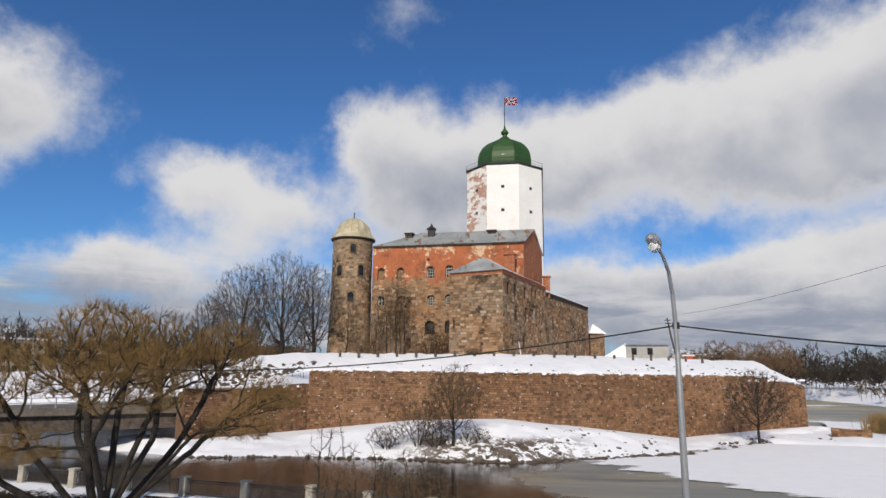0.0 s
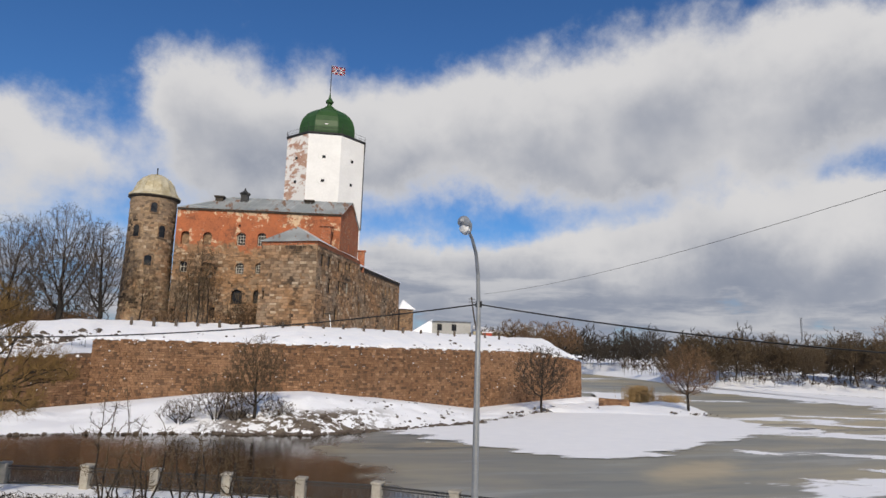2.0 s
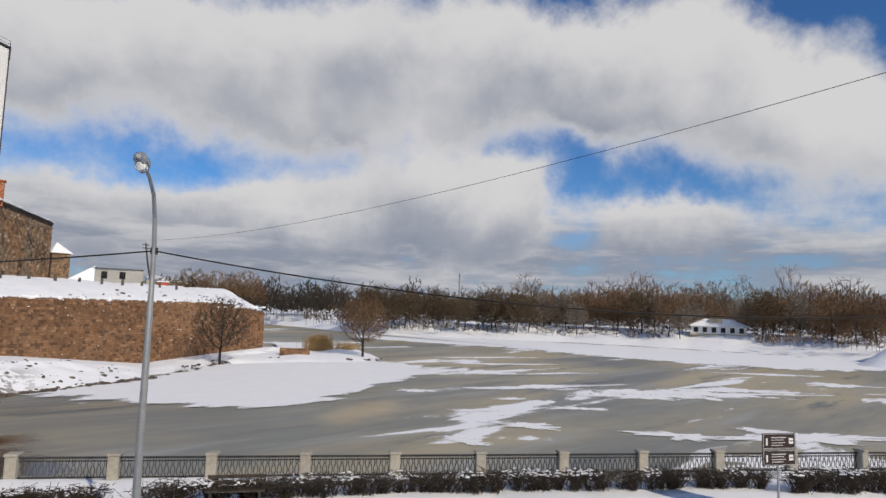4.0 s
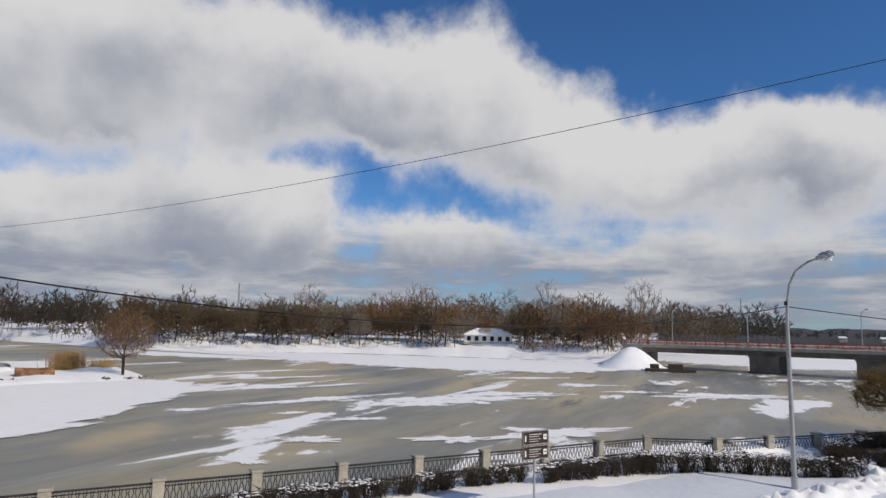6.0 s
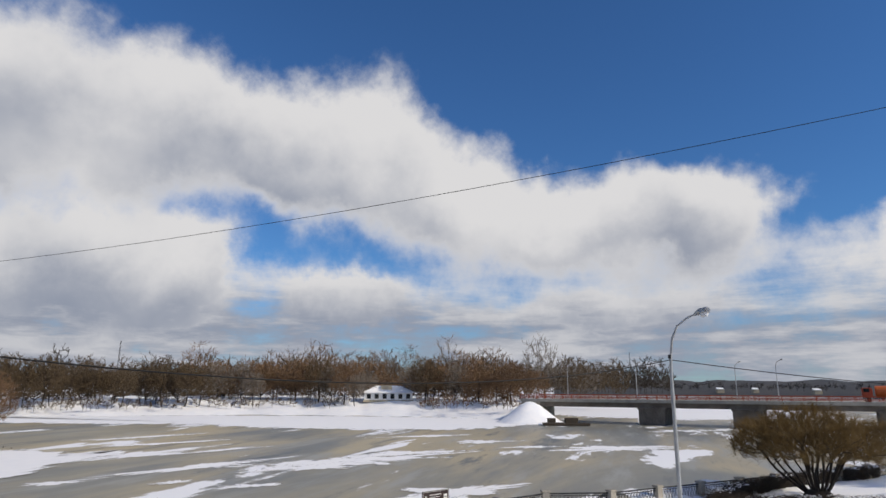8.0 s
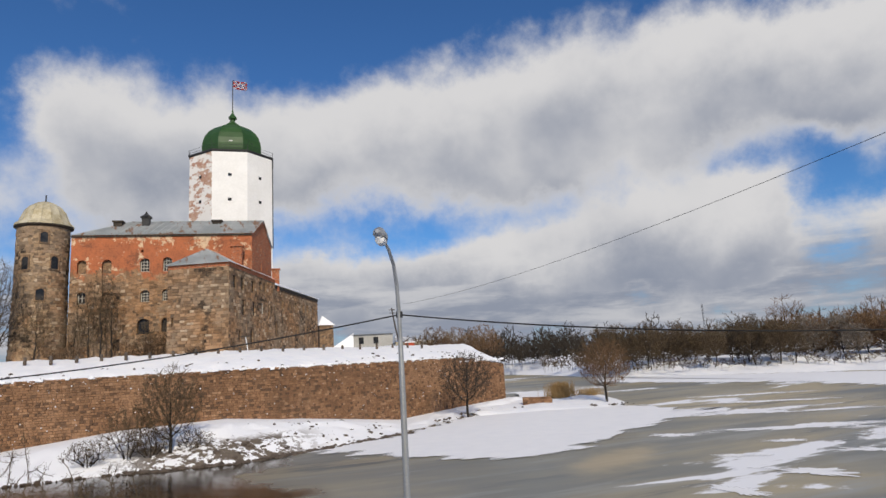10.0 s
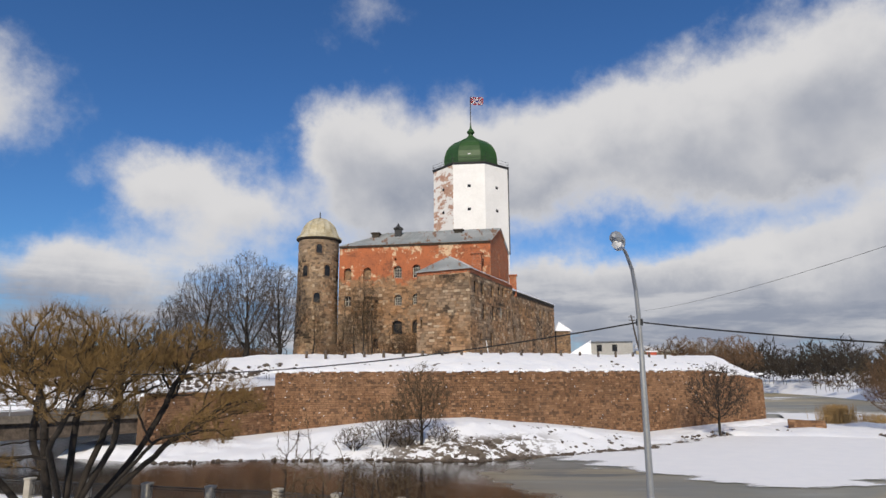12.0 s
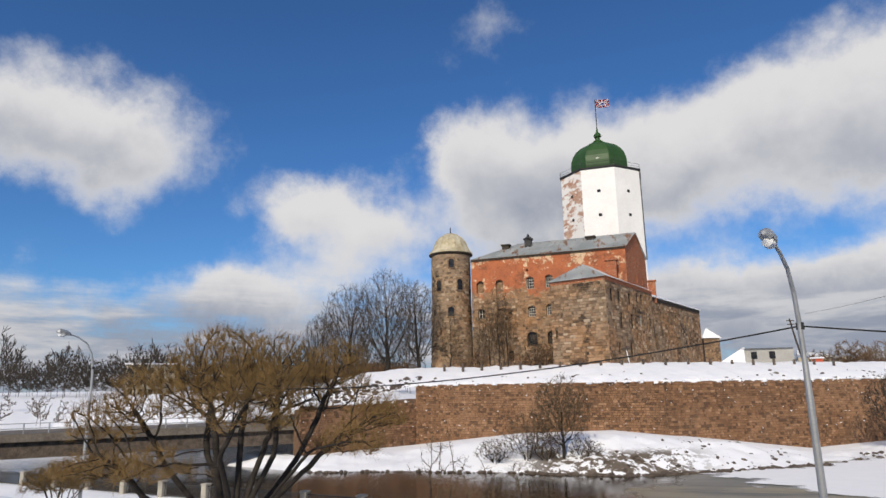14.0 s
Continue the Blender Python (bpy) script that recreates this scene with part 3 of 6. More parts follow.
# ---- the fortress island ----
V, Wc, A, E = (-26.5, 66.0), (-16.2, 78.0), (12.5, 72.5), (53.0, 93.0)
E2 = (60.0, 118.0)
TOP = 6.0
# snow bank between the water and the wall
WATERLINE = [(-34, 64), (-23.2, 59.8), (-14.6, 60.4), (-4.1, 60.2), (6.1, 58.5), (15, 61.5), (27.3, 67.5), (41, 80), (56, 90)]
FOOT = [(-34, 72, -1.3), (-26.5, 66.5, -1.3), (-16.2, 78.4, -1.2), (-3.0, 75.8, 0.3), (7, 73.9, 0.7), (15, 74.1, 0.0), (29.7, 81.7, -1.9), (42.9, 88.2, -1.45), (54, 94, -1.2)]


def resample(pts, count):
    pts = [Vector(p) for p in pts]
    out = []
    for i in range(count):
        s = i / (count - 1) * (len(pts) - 1)
        k = min(int(s), len(pts) - 2)
        out.append(pts[k].lerp(pts[k + 1], s - k))
    return out


rows = []
for a, b in zip(resample(WATERLINE, 300), resample(FOOT, 300)):
    row = []
    for j in range(29):
        s = j / 28
        x, y = a.x + (b.x - a.x) * s, a.y + (b.y - a.y) * s
        h = WATER - 0.25 + (b.z - WATER + 0.4) * min(1, s * 1.9) ** 0.8 + 0.28 * rough(x, y, 0.45) * math.sin(math.pi * min(1, s * 1.2))
        row.append((x, y, h))
    rows.append(row)
sheet("bank", rows, BANKSNOW, "snow-covered river bank below the fortress wall", category="bank")

# terrace on top, rising to the castle
def terrace_z(x, y, edge, k):
    """Height of the terrace k metres behind its edge."""
    s = min(1.0, max(0.0, (x + 38) / 20))
    full = 5.2 + 3.25 * s * s * (3 - 2 * s)
    return edge + (full - edge) * min(1, k / 13) ** 0.8 + 0.24 * rough(x, y, 0.5) * min(1, k + 0.3) + 0.07 * rough(x, y, 1.7) * min(1, k)


EDGE = [(-60, 70, 1.6), (-40, 68.5, 2.2), (-27.5, 67.6, 3.2), (-26.5, 66.6, 3.4), (-16.0, 78.4, 6.0), (12.5, 73.0, 6.0), (40, 86.8, 6.0), (47, 90.4, 5.6), (53.0, 93.4, 4.4), (60, 118, 3.5)]
rows = []
for p in along([Vector(q) for q in EDGE], 0.55):
    row = []
    for k in (0, 0.4, 0.8, 1.3, 1.9, 2.6, 3.4, 4.3, 5.3, 6.5, 8, 10, 13, 17, 25, 40, 70):
        x, y = p.x - 0.05 * k, p.y + k
        row.append((x, y, terrace_z(x, y, p.z, k)))
    rows.append(row)
sheet("terrace", rows, SNOW, "deep snow on the terrace before the castle", category="terrace")


def rampart(a, b, t0, t1, name, label):
    a, b = Vector(a), Vector(b)
    n2 = Vector((-(b - a).y, (b - a).x)).normalized() * 1.2
    bm = bmesh.new()
    prism(bm, [(a.x, a.y), (b.x, b.y), (b.x + n2.x, b.y + n2.y), (a.x + n2.x, a.y + n2.y)], -3, [t0, t1, t1, t0])
    return tagged(part(name, bm, RAMPART), label, "wall", "", "structure")


M = Vector(A).lerp(Vector(E), 0.74)
wall_flank = rampart(V, Wc, 3.6, 4.4, "wall_flank", "low granite flank wall under a snowy slope")
wall_front = rampart(Wc, A, 6.0, 6.0, "wall_front", "brown granite bastion wall of rough blocks")
wall_side = rampart(A, (M.x, M.y), 6.0, 6.0, "wall_side", "brown granite bastion wall receding along the ice")
wall_end = rampart((M.x, M.y), E, 6.0, 4.6, "wall_end", "end of the granite bastion wall sloping down")
rampart(E, E2, 4.6, 3.4, "wall_back", "rear granite bastion wall")

# ---- castle ----
BASE = 7.4
F1, F2, G = Vector((-11.6, 101.8)), Vector((12.7, 96.2)), Vector((17.45, 108.0))
K = F1 + (G - F2)
EAVE, RIDGE = 26.4, 29.75


def place(a, b, u, z, out=0.0):
    """A point on the wall a-b: u metres along, at height z, out metres before it."""
    d = (b - a).normalized()
    p = a + d * u + Vector((d.y, -d.x)) * out
    return Vector((p.x, p.y, z))


def facade(name, a, b, z0, z1, mat, parent, windows=(), deep=0.55, label=""):
    """A wall face with real openings; windows: (u, foot, width, height, arched, lattice)."""
    bm = bmesh.new()
    length = (b - a).length
    us = sorted({0.0, length, *(w[0] - w[2] / 2 for w in windows), *(w[0] + w[2] / 2 for w in windows)})
    zs = sorted({z0, z1, *(w[1] for w in windows), *(w[1] + w[3] for w in windows)})
    grid = {}

    def v(u, z, out=0.0):
        key = (round(u, 4), round(z, 4), out)
        if key not in grid:
            grid[key] = bm.verts.new(place(a, b, u, z, out))
        return grid[key]

    for u0, u1 in zip(us, us[1:]):
        for h0, h1 in zip(zs, zs[1:]):
            mu, mz = (u0 + u1) / 2, (h0 + h1) / 2
            if not any(abs(mu - w[0]) < w[2] / 2 and w[1] < mz < w[1] + w[3] for w in windows):
                bm.faces.new((v(u0, h0), v(u1, h0), v(u1, h1), v(u0, h1)))
    for u, foot, wide, high, arched, lattice in windows:
        l, r, t = u - wide / 2, u + wide / 2, foot + high
        ring = [(l, foot), (r, foot), (r, t), (l, t)]
        if arched:
            rise = wide * 0.42
            arc = [(u + wide / 2 * math.cos(k * math.pi / 8), t - rise + rise * math.sin(k * math.pi / 8)) for k in range(9)]
            ring = [(l, foot), (r, foot)] + arc
            # spandrels fill the corners over the arch
            for corner, piece in (((r, t), arc[:5]), ((l, t), arc[4:])):
                fan = [bm.verts.new(place(a, b, x, z, -0.004)) for x, z in [corner] + piece]
                for i in range(1, len(fan) - 1):
                    bm.faces.new((fan[0], fan[i], fan[i + 1]))
        front = [bm.verts.new(place(a, b, x, z, -0.004)) for x, z in ring]
        back = [bm.verts.new(place(a, b, x, z, -deep)) for x, z in ring]
        for i in range(len(ring)):
            j = (i + 1) % len(ring)
            bm.faces.new((front[i], front[j], back[j], back[i]))
    me = part(name, bm, mat, parent, label)
    for u, foot, wide, high, arched, lattice in windows:
        win = None
        bm = bmesh.new()
        q = [(u - wide / 2, foot), (u + wide / 2, foot), (u + wide / 2, foot + high), (u - wide / 2, foot + high)]
        bm.faces.new([bm.verts.new(place(a, b, x, z, -deep + 0.02)) for x, z in q])
        win = part("window", bm, GLASS if lattice < 3 else STONE, parent)
        if lattice and lattice < 3:
            bm = bmesh.new()
            d = (b - a).normalized()
            turn = math.atan2(d.y, d.x)
            bars = [(u + k * wide / 3, foot + high / 2, 0.07, high) for k in (-0.5, 0.5)] if lattice == 2 else [(u, foot + high / 2, 0.09, high)]
            bars += [(u + k * wide / 2 * 0.9, foot + high / 2, 0.12, high) for k in (-1, 1)]
            bars += [(u, foot + high * k, wide, 0.08) for k in ((0.04, 0.28, 0.52, 0.76, 0.97) if lattice == 2 else (0.04, 0.5, 0.97))]
            for x, z, w, h in bars:
                box(bm, place(a, b, x, z, -deep + 0.08), (w, 0.06, h), turn)
            part("frame", bm, FRAME, win)
    return me


def stones(a, b, z0, z1, mat, parent, name="stones", high=0.38, wide=0.8, proud=0.06, holes=(), seed=1, slope=None, single=None, skip=0.0, lay=None):
    """Rough squared stones laid in courses on a wall face. single: (u0, u1, z0, z1) where each is an object of its own."""
    rng = random.Random(seed)
    verts, faces, count = [], [], 0
    length = (b - a).length
    d = (b - a).normalized()
    turn = math.atan2(d.y, d.x)
    z = z0
    unit_me = None
    lay = lay or (lambda u_, z_, out_: place(a, b, u_, z_, out_))
    while z < z1 - 0.1:
        h = high * rng.uniform(0.75, 1.25)
        u = -rng.random() * wide
        while u < length:
            w = wide * rng.uniform(0.45, 1.5)
            l, r = max(0.0, u), min(length, u + w)
            top = z + h
            u += w
            limit = z1 if slope is None else z1 + (slope - z1) * (l + r) / 2 / length
            if r - l < 0.1 or top > limit + 0.12 or rng.random() < skip:
                continue
            if any(abs((l + r) / 2 - q[0]) < (r - l + q[2]) / 2 + 0.03 and z < q[1] + q[3] and top > q[1] for q in holes):
                continue
            g = 0.006 + 0.016 * rng.random()
            out = proud * rng.uniform(0.3, 1.3)
            if single and single[0] < l and r < single[1] and single[2] < z and top < single[3] and count < 300:
                count += 1
                if unit_me is None:
                    unit_me = bpy.data.meshes.new("stone")
                    sv = [(x, y, k) for y, s in ((0.5, 0.5), (-0.5, 0.42)) for x, k in ((-s, -s), (s, -s), (s, s), (-s, s))]
                    unit_me.from_pydata(sv, [], [(4, 5, 6, 7), (0, 1, 5, 4), (1, 2, 6, 5), (2, 3, 7, 6), (3, 0, 4, 7)])
                    unit_me.materials.append(mat)
                ob = new("stone", unit_me)
                ob.parent = parent
                ob.matrix_local = Matrix.Translation(place(a, b, (l + r) / 2, (z + top) / 2, out / 2)) @ Matrix.Rotation(turn, 4, "Z") @ Matrix.Diagonal((r - l - g, out + 0.02, h - g, 1))
                continue
            k = len(verts)
            e = 0.035
            for x, y, o in ((l + g, z + g, 0), (r - g, z + g, 0), (r - g, top - g, 0), (l + g, top - g, 0)):
                verts.append(lay(x, y, 0.0))
            for x, y in ((l + g + e, z + g + e), (r - g - e, z + g + e), (r - g - e, top - g - e), (l + g + e, top - g - e)):
                verts.append(lay(x + rng.uniform(-0.03, 0.03), y + rng.uniform(-0.03, 0.03), out * rng.uniform(0.55, 1.35)))
            faces += [(k + 4, k + 5, k + 6, k + 7), (k, k + 1, k + 5, k + 4), (k + 1, k + 2, k + 6, k + 5), (k + 2, k + 3, k + 7, k + 6), (k + 3, k, k + 4, k + 7)]
        z += h
    ob = raw(name, verts, faces, mat, parent)
    ob["kind"] = "stuff"
    return ob


def gabled(name, pts, mat, parent, faces, label=""):
    bm = bmesh.new()
    vs = [bm.verts.new(p) for p in pts]
    for f in faces:
        bm.faces.new([vs[i] for i in f])
    geom = bmesh.ops.solidify(bm, geom=bm.faces[:], thickness=0.14)
    return part(name, bm, mat, parent, label)


def flat(p, z):
    return Vector((p.x, p.y, z))


def core(name, poly, z0, z1, mat, parent):
    """Rough masonry behind the faces, so that the openings are closed."""
    bm = bmesh.new()
    prism(bm, [(p.x, p.y) for p in poly], z0, z1)
    return part(name, bm, mat, parent)


# the hall
hall = thing("castle_hall", "long castle hall of red brick over granite with a zinc roof", "castle")
HW = [(1.5, 20.7, 1.25, 2.0, 1, 3), (4.8, 20.7, 1.3, 2.0, 1, 3), (9.9, 20.8, 1.3, 2.0, 1, 2), (13.0, 20.8, 1.3, 2.1, 1, 2),
      (1.6, 16.4, 1.1, 1.7, 1, 1), (4.8, 16.4, 1.1, 1.6, 1, 3), (10.0, 16.4, 1.25, 1.7, 1, 2), (12.9, 16.5, 1.1, 1.7, 1, 2),
      (9.9, 11.8, 1.6, 2.2, 1, 0), (12.9, 12.0, 1.1, 2.0, 1, 0), (0.5, 10.0, 0.6, 0.8, 0, 0), (6.4, 9.6, 0.8, 1.6, 0, 0), (9.5, 23.7, 0.35, 0.35, 0, 0)]
facade("wall", F1, F2, BASE, EAVE, HALLMIX, hall, HW)
stones(F1, F2, BASE, 19.4, STONEFACE, hall, "masonry", 0.40, 0.68, 0.07, HW, 6, skip=0.16)
facade("lower_wall", F2, G, BASE, 20.2, STONE, hall)
facade("gable_wall", F2, G, 20.2, EAVE, BRICK, hall, [(5.7, 21.3, 0.7, 1.4, 1, 1), (5.7, 24.2, 0.6, 1.1, 1, 1), (9.6, 21.6, 0.5, 1.0, 0, 0)], label="red brick gable wall")
facade("rear_wall", G, K, BASE, EAVE, BRICK, hall)
facade("end_wall", K, F1, BASE, EAVE, STONE, hall)
r1, r0 = F2.lerp(G, 0.5), F1.lerp(K, 0.5) + (F2 - F1).normalized() * 5.5
# brick triangle of the gable
bm = bmesh.new()
prism(bm, [(F2.x, F2.y), (G.x, G.y), (G.x - 0.5, G.y + 0.1), (F2.x - 0.5, F2.y + 0.1)], EAVE - 0.002, EAVE + 0.01)
part("sill", bm, BRICK, hall)
d01 = (F2 - F1).normalized()
tri = [flat(F2 - d01 * 0.02, EAVE), flat(G - d01 * 0.02, EAVE), flat(r1 - d01 * 0.02, RIDGE)]
bm = bmesh.new()
fr = [bm.verts.new(p) for p in tri]
bk = [bm.verts.new(p - Vector((d01.x, d01.y, 0)) * 0.5) for p in tri]
bm.faces.new(fr)
bm.faces.new(bk[::-1])
for i in range(3):
    bm.faces.new((fr[i], fr[(i + 1) % 3], bk[(i + 1) % 3], bk[i]))
part("gable", bm, BRICK, hall, "red brick gable triangle")
core("core", [F1 + (G - F2) * 0.08 + d01 * 0.9, F2 + (G - F2) * 0.08 - d01 * 0.9, G - (G - F2) * 0.08 - d01 * 0.9, K - (G - F2) * 0.08 + d01 * 0.9], BASE, EAVE - 0.1, RUBBLE, hall)
over = 0.35
nf = Vector((d01.y, -d01.x))
e0, e1 = F1 + nf * over - d01 * 0.2, F2 + nf * over + d01 * 0.25
e2, e3 = G - nf * over + d01 * 0.25, K - nf * over - d01 * 0.2
gabled("roof", [flat(e0, EAVE - 0.1), flat(e1, EAVE - 0.1), flat(e2, EAVE - 0.1), flat(e3, EAVE - 0.1), flat(r0, RIDGE), flat(r1 + d01 * 0.25, RIDGE)], ZINC, hall, [(0, 1, 5, 4), (2, 3, 4, 5), (3, 0, 4)])
# standing seams of the front slope
for i in range(1, 24):
    s = i / 24
    lo, hi = flat(e0.lerp(e1, s), EAVE - 0.02), flat(r0.lerp(r1, max(0.0, (s - 0.22) / 0.78)), RIDGE + 0.06)
    bm = bmesh.new()
    tube(bm, [lo, hi], 0.045, 4)
    part("seam", bm, ZINC, hall)
# black cornice board under the eave
bm = bmesh.new()
prism(bm, [(p.x, p.y) for p in (F1 + nf * 0.02, F2 + nf * 0.02, F2 + nf * 0.22, F1 + nf * 0.22)], EAVE - 0.38, EAVE - 0.16)
part("cornice", bm, DARKWOOD, hall)


def stack(name, label, at, size, high, mat, cap=True, turn=-0.22):
    th = thing(name, label, "chimney", "", at)
    bm = bmesh.new()
    box(bm, (0, 0, high / 2 - 0.5), (size, size * 0.8, high + 1), turn)
    part("shaft", bm, mat, th)
    if cap:
        bm = bmesh.new()
        box(bm, (0, 0, high + 0.08), (size * 1.3, size * 1.1, 0.22), turn)
        part("cap", bm, mat, th)
    return th


cowl = stack("chimney", "black sheet-metal chimney with a cowl on the hall roof", (-2.0, 104.0, 29.0), 1.1, 0.8, IRON)
bm = bmesh.new()
lathe(bm, [(0.85, 0.95), (0.8, 1.05), (0.25, 1.45), (0.06, 1.9)], (0, 0, 0), 8)
part("cowl", bm, IRON, cowl)
stack("chimney", "low round vent on the zinc roof of the hall", (-5.8, 104.6, 28.7), 1.2, 0.4, DARKWOOD)
stack("chimney", "low grey vent by the tower on the hall roof", (8.2, 102.4, 28.9), 1.3, 0.4, DARKWOOD)
stack("chimney", "brick chimney stack between block and hall", (10.4, 95.0, 21.0), 1.5, 2.9, BRICK)
stack("chimney", "brick chimney beside the wing roof", (18.4, 109.5, 20.0), 1.2, 2.7, BRICK)

# the round turret
turret = thing("corner_turret", "round granite corner turret with a domed metal roof", "turret")
TP = Vector((-15.25, 103.6))
bm = bmesh.new()
lathe(bm, [(3.6, 0), (3.4, 5), (3.3, 12), (3.3, 20.3)], (TP.x, TP.y, BASE), 32)
part("wall", bm, HALLMIX_LOW, turret)
TURRET_WINDOWS = ((0.05, 25.0, 0.9, 1.5), (-2.0, 21.2, 0.95, 1.8), (1.4, 21.3, 0.95, 1.8), (-0.1, 16.9, 1.0, 1.6), (0.9, 12.0, 0.5, 1.0))


def round_face(u, z, out):
    """A point on the turret's round wall, u metres round it."""
    r = 3.3 + max(0.0, 12 + BASE - z) * 0.022 + out
    w = math.radians(180) + u / 3.3
    return Vector((TP.x + r * math.cos(w), TP.y + r * math.sin(w), z))


stones(Vector((0, 0)), Vector((10.37, 0)), BASE, 27.2, STONEFACE, turret, "masonry", 0.42, 0.66, 0.06, [(5.18 + du + 0.48, foot - 0.2, w + 0.35, h + 0.45) for du, foot, w, h in TURRET_WINDOWS], 7, skip=0.22, lay=round_face)
bm = bmesh.new()
lathe(bm, [(3.3, 0), (3.72, 0.22), (3.72, 0.36), (3.4, 0.42)], (TP.x, TP.y, 27.35), 32)
part("cornice", bm, DARKWOOD, turret)
bm = bmesh.new()
lathe(bm, [(3.8, 0), (3.72, 0.2), (3.2, 0.7), (2.95, 1.3), (2.6, 2.2), (1.95, 3.0), (1.1, 3.55), (0.3, 3.8)], (TP.x, TP.y, 27.72), 16)
dome = part("roof", bm, OLDMETAL, turret, "verdigris and rust stained metal dome")
for i in range(16):
    w = 2 * math.pi * i / 16
    bm = bmesh.new()
    tube(bm, [(TP.x + r * math.cos(w), TP.y + r * math.sin(w), 27.72 + z) for r, z in ((3.74, 0.2), (3.22, 0.7), (2.97, 1.3), (2.62, 2.2), (1.97, 3.0), (1.12, 3.55), (0.3, 3.82))], 0.05, 4)
    part("rib", bm, OLDMETAL, dome)
bm = bmesh.new()
tube(bm, [(TP.x, TP.y, 31.2), (TP.x, TP.y, 32.6)], 0.1, 6)
part("spike", bm, IRON, turret)
for du, foot, w, h in TURRET_WINDOWS:
    ang = math.atan2(-TP.y, -TP.x) + math.asin(max(-0.9, min(0.9, du / 3.3)))
    out = Vector((math.cos(ang), math.sin(ang)))
    side = Vector((-out.y, out.x))
    c0 = TP + out * 3.42
    wa, wb = c0 - side * (w / 2 + 0.18), c0 + side * (w / 2 + 0.18)
    facade("window_surround", wa, wb, foot - 0.2, foot + h + 0.25, STONE, turret, [(w / 2 + 0.18, foot, w, h, 1, 0)], 0.09)

# the square block before the hall
block = thing("front_block", "square granite block before the hall with a hipped roof", "castle")
B0, B1, B2 = Vector((1.06, 91.8)), Vector((8.5, 87.4)), Vector((17.6, 105.5))
B3 = B0 + (B2 - B1)
BE = 20.4
BW = [(2.2, 17.1, 1.2, 1.9, 1, 0), (5.2, 17.2, 1.2, 1.8, 1, 0), (9.5, 17.3, 1.2, 1.7, 0, 0), (13.0, 17.9, 1.1, 1.5, 0, 0), (15.0, 17.9, 1.1, 1.5, 0, 0), (5.6, 13.6, 1.2, 2.2, 0, 0), (10.0, 13.8, 1.2, 2.1, 0, 0), (13.9, 14.3, 0.95, 1.7, 0, 1), (4.2, 10.0, 0.8, 1.4, 0, 0), (9.0, 9.6, 1.2, 2.2, 1, 0), (17.0, 14.2, 0.8, 1.8, 0, 0)]
facade("wall", B0, B1, BASE, BE - 0.5, STONE, block, [(0.75, 12.2, 0.3, 1.2, 0, 0)])
facade("side_wall", B1, B2, BASE, BE - 0.5, STONE, block, BW, 0.22)
facade("brick_band", B0, B1, BE - 0.5, BE, BRICK, block, label="red brick band under the eave")
facade("brick_band", B1, B2, BE - 0.5, BE, BRICK, block, label="red brick band under the eave")
facade("rear_wall", B3, B0, BASE, BE, STONE, block)
ub, sb = (B1 - B0).normalized(), (B2 - B1).normalized()
core("core", [B0 + ub * 0.8 + sb * 0.8, B1 - ub * 0.8 + sb * 0.8, B2 - ub * 0.8, B3 + ub * 0.8], BASE, BE - 0.1, RUBBLE, block)
stones(B0, B1, BASE, BE - 0.6, STONEFACE, block, "masonry", 0.42, 0.72, 0.08, [(0.75, 12.2, 0.3, 1.2)], 3, skip=0.06)
stones(B1, B2, BASE, BE - 0.6, STONEFACE, block, "masonry", 0.42, 0.72, 0.08, BW, 4, skip=0.06)
ap = Vector((6.0, 93.4))
q0, q1, q2, q3 = B0 - ub * 0.35 - sb * 0.35, B1 + ub * 0.35 - sb * 0.35, B2 + ub * 0.35, B3 - ub * 0.35
gabled("roof", [flat(q0, BE), flat(q1, BE), flat(q2, BE), flat(q3, BE), flat(ap, 23.3), flat(ap + (B2 - B1) * 0.5, 23.3)], ZINC, block, [(0, 1, 4), (3, 0, 4, 5)])
gabled("snowy_slope", [flat(q1, BE), flat(q2, BE), flat(ap + (B2 - B1) * 0.5, 23.3), flat(ap, 23.3)], SNOW, block, [(0, 1, 2, 3)], "snow on the shaded roof slope")

# the long side wing
wing = thing("side_wing", "long granite side wing with a snowy roof", "castle")
W0, W1 = Vector((17.2, 106.6)), Vector((30.9, 132.4))
uw = (W1 - W0).normalized()
nb = Vector((-uw.y, uw.x)) * 9
WW = [(u, z, 1.05, h, a, 0) for u, z, h, a in ((1.8, 15.4, 2.2, 0), (5.8, 16.0, 1.8, 0), (10.2, 15.9, 1.9, 0), (13.7, 16.1, 1.8, 0), (18.7, 16.1, 1.8, 0), (21.5, 16.1, 1.8, 0), (25.2, 16.1, 1.8, 0), (2.2, 11.5, 2.3, 1), (14.7, 11.9, 1.9, 0), (22.3, 12.0, 1.9, 0), (26.5, 9.5, 2.6, 0))]
facade("wall", W0, W1, BASE, 19.3, STONE, wing, WW)
facade("cornice", W0 + Vector((uw.y, -uw.x)) * 0.12, W1 + Vector((uw.y, -uw.x)) * 0.12, 19.3, 19.9, DARKWOOD, wing)
facade("end_wall", W1, W1 + nb, BASE, 19.9, STONE, wing)
facade("rear_wall", W1 + nb, W0 + nb, BASE, 19.9, STONE, wing)
stones(W0, W1, BASE, 19.2, STONEFACE, wing, "masonry", 0.42, 0.72, 0.08, WW, 5, skip=0.06)
core("core", [W0 + nb * 0.1, W1 + nb * 0.1 - uw * 0.7, W1 + nb * 0.95 - uw * 0.7, W0 + nb * 0.95], BASE, 19.7, RUBBLE, wing)
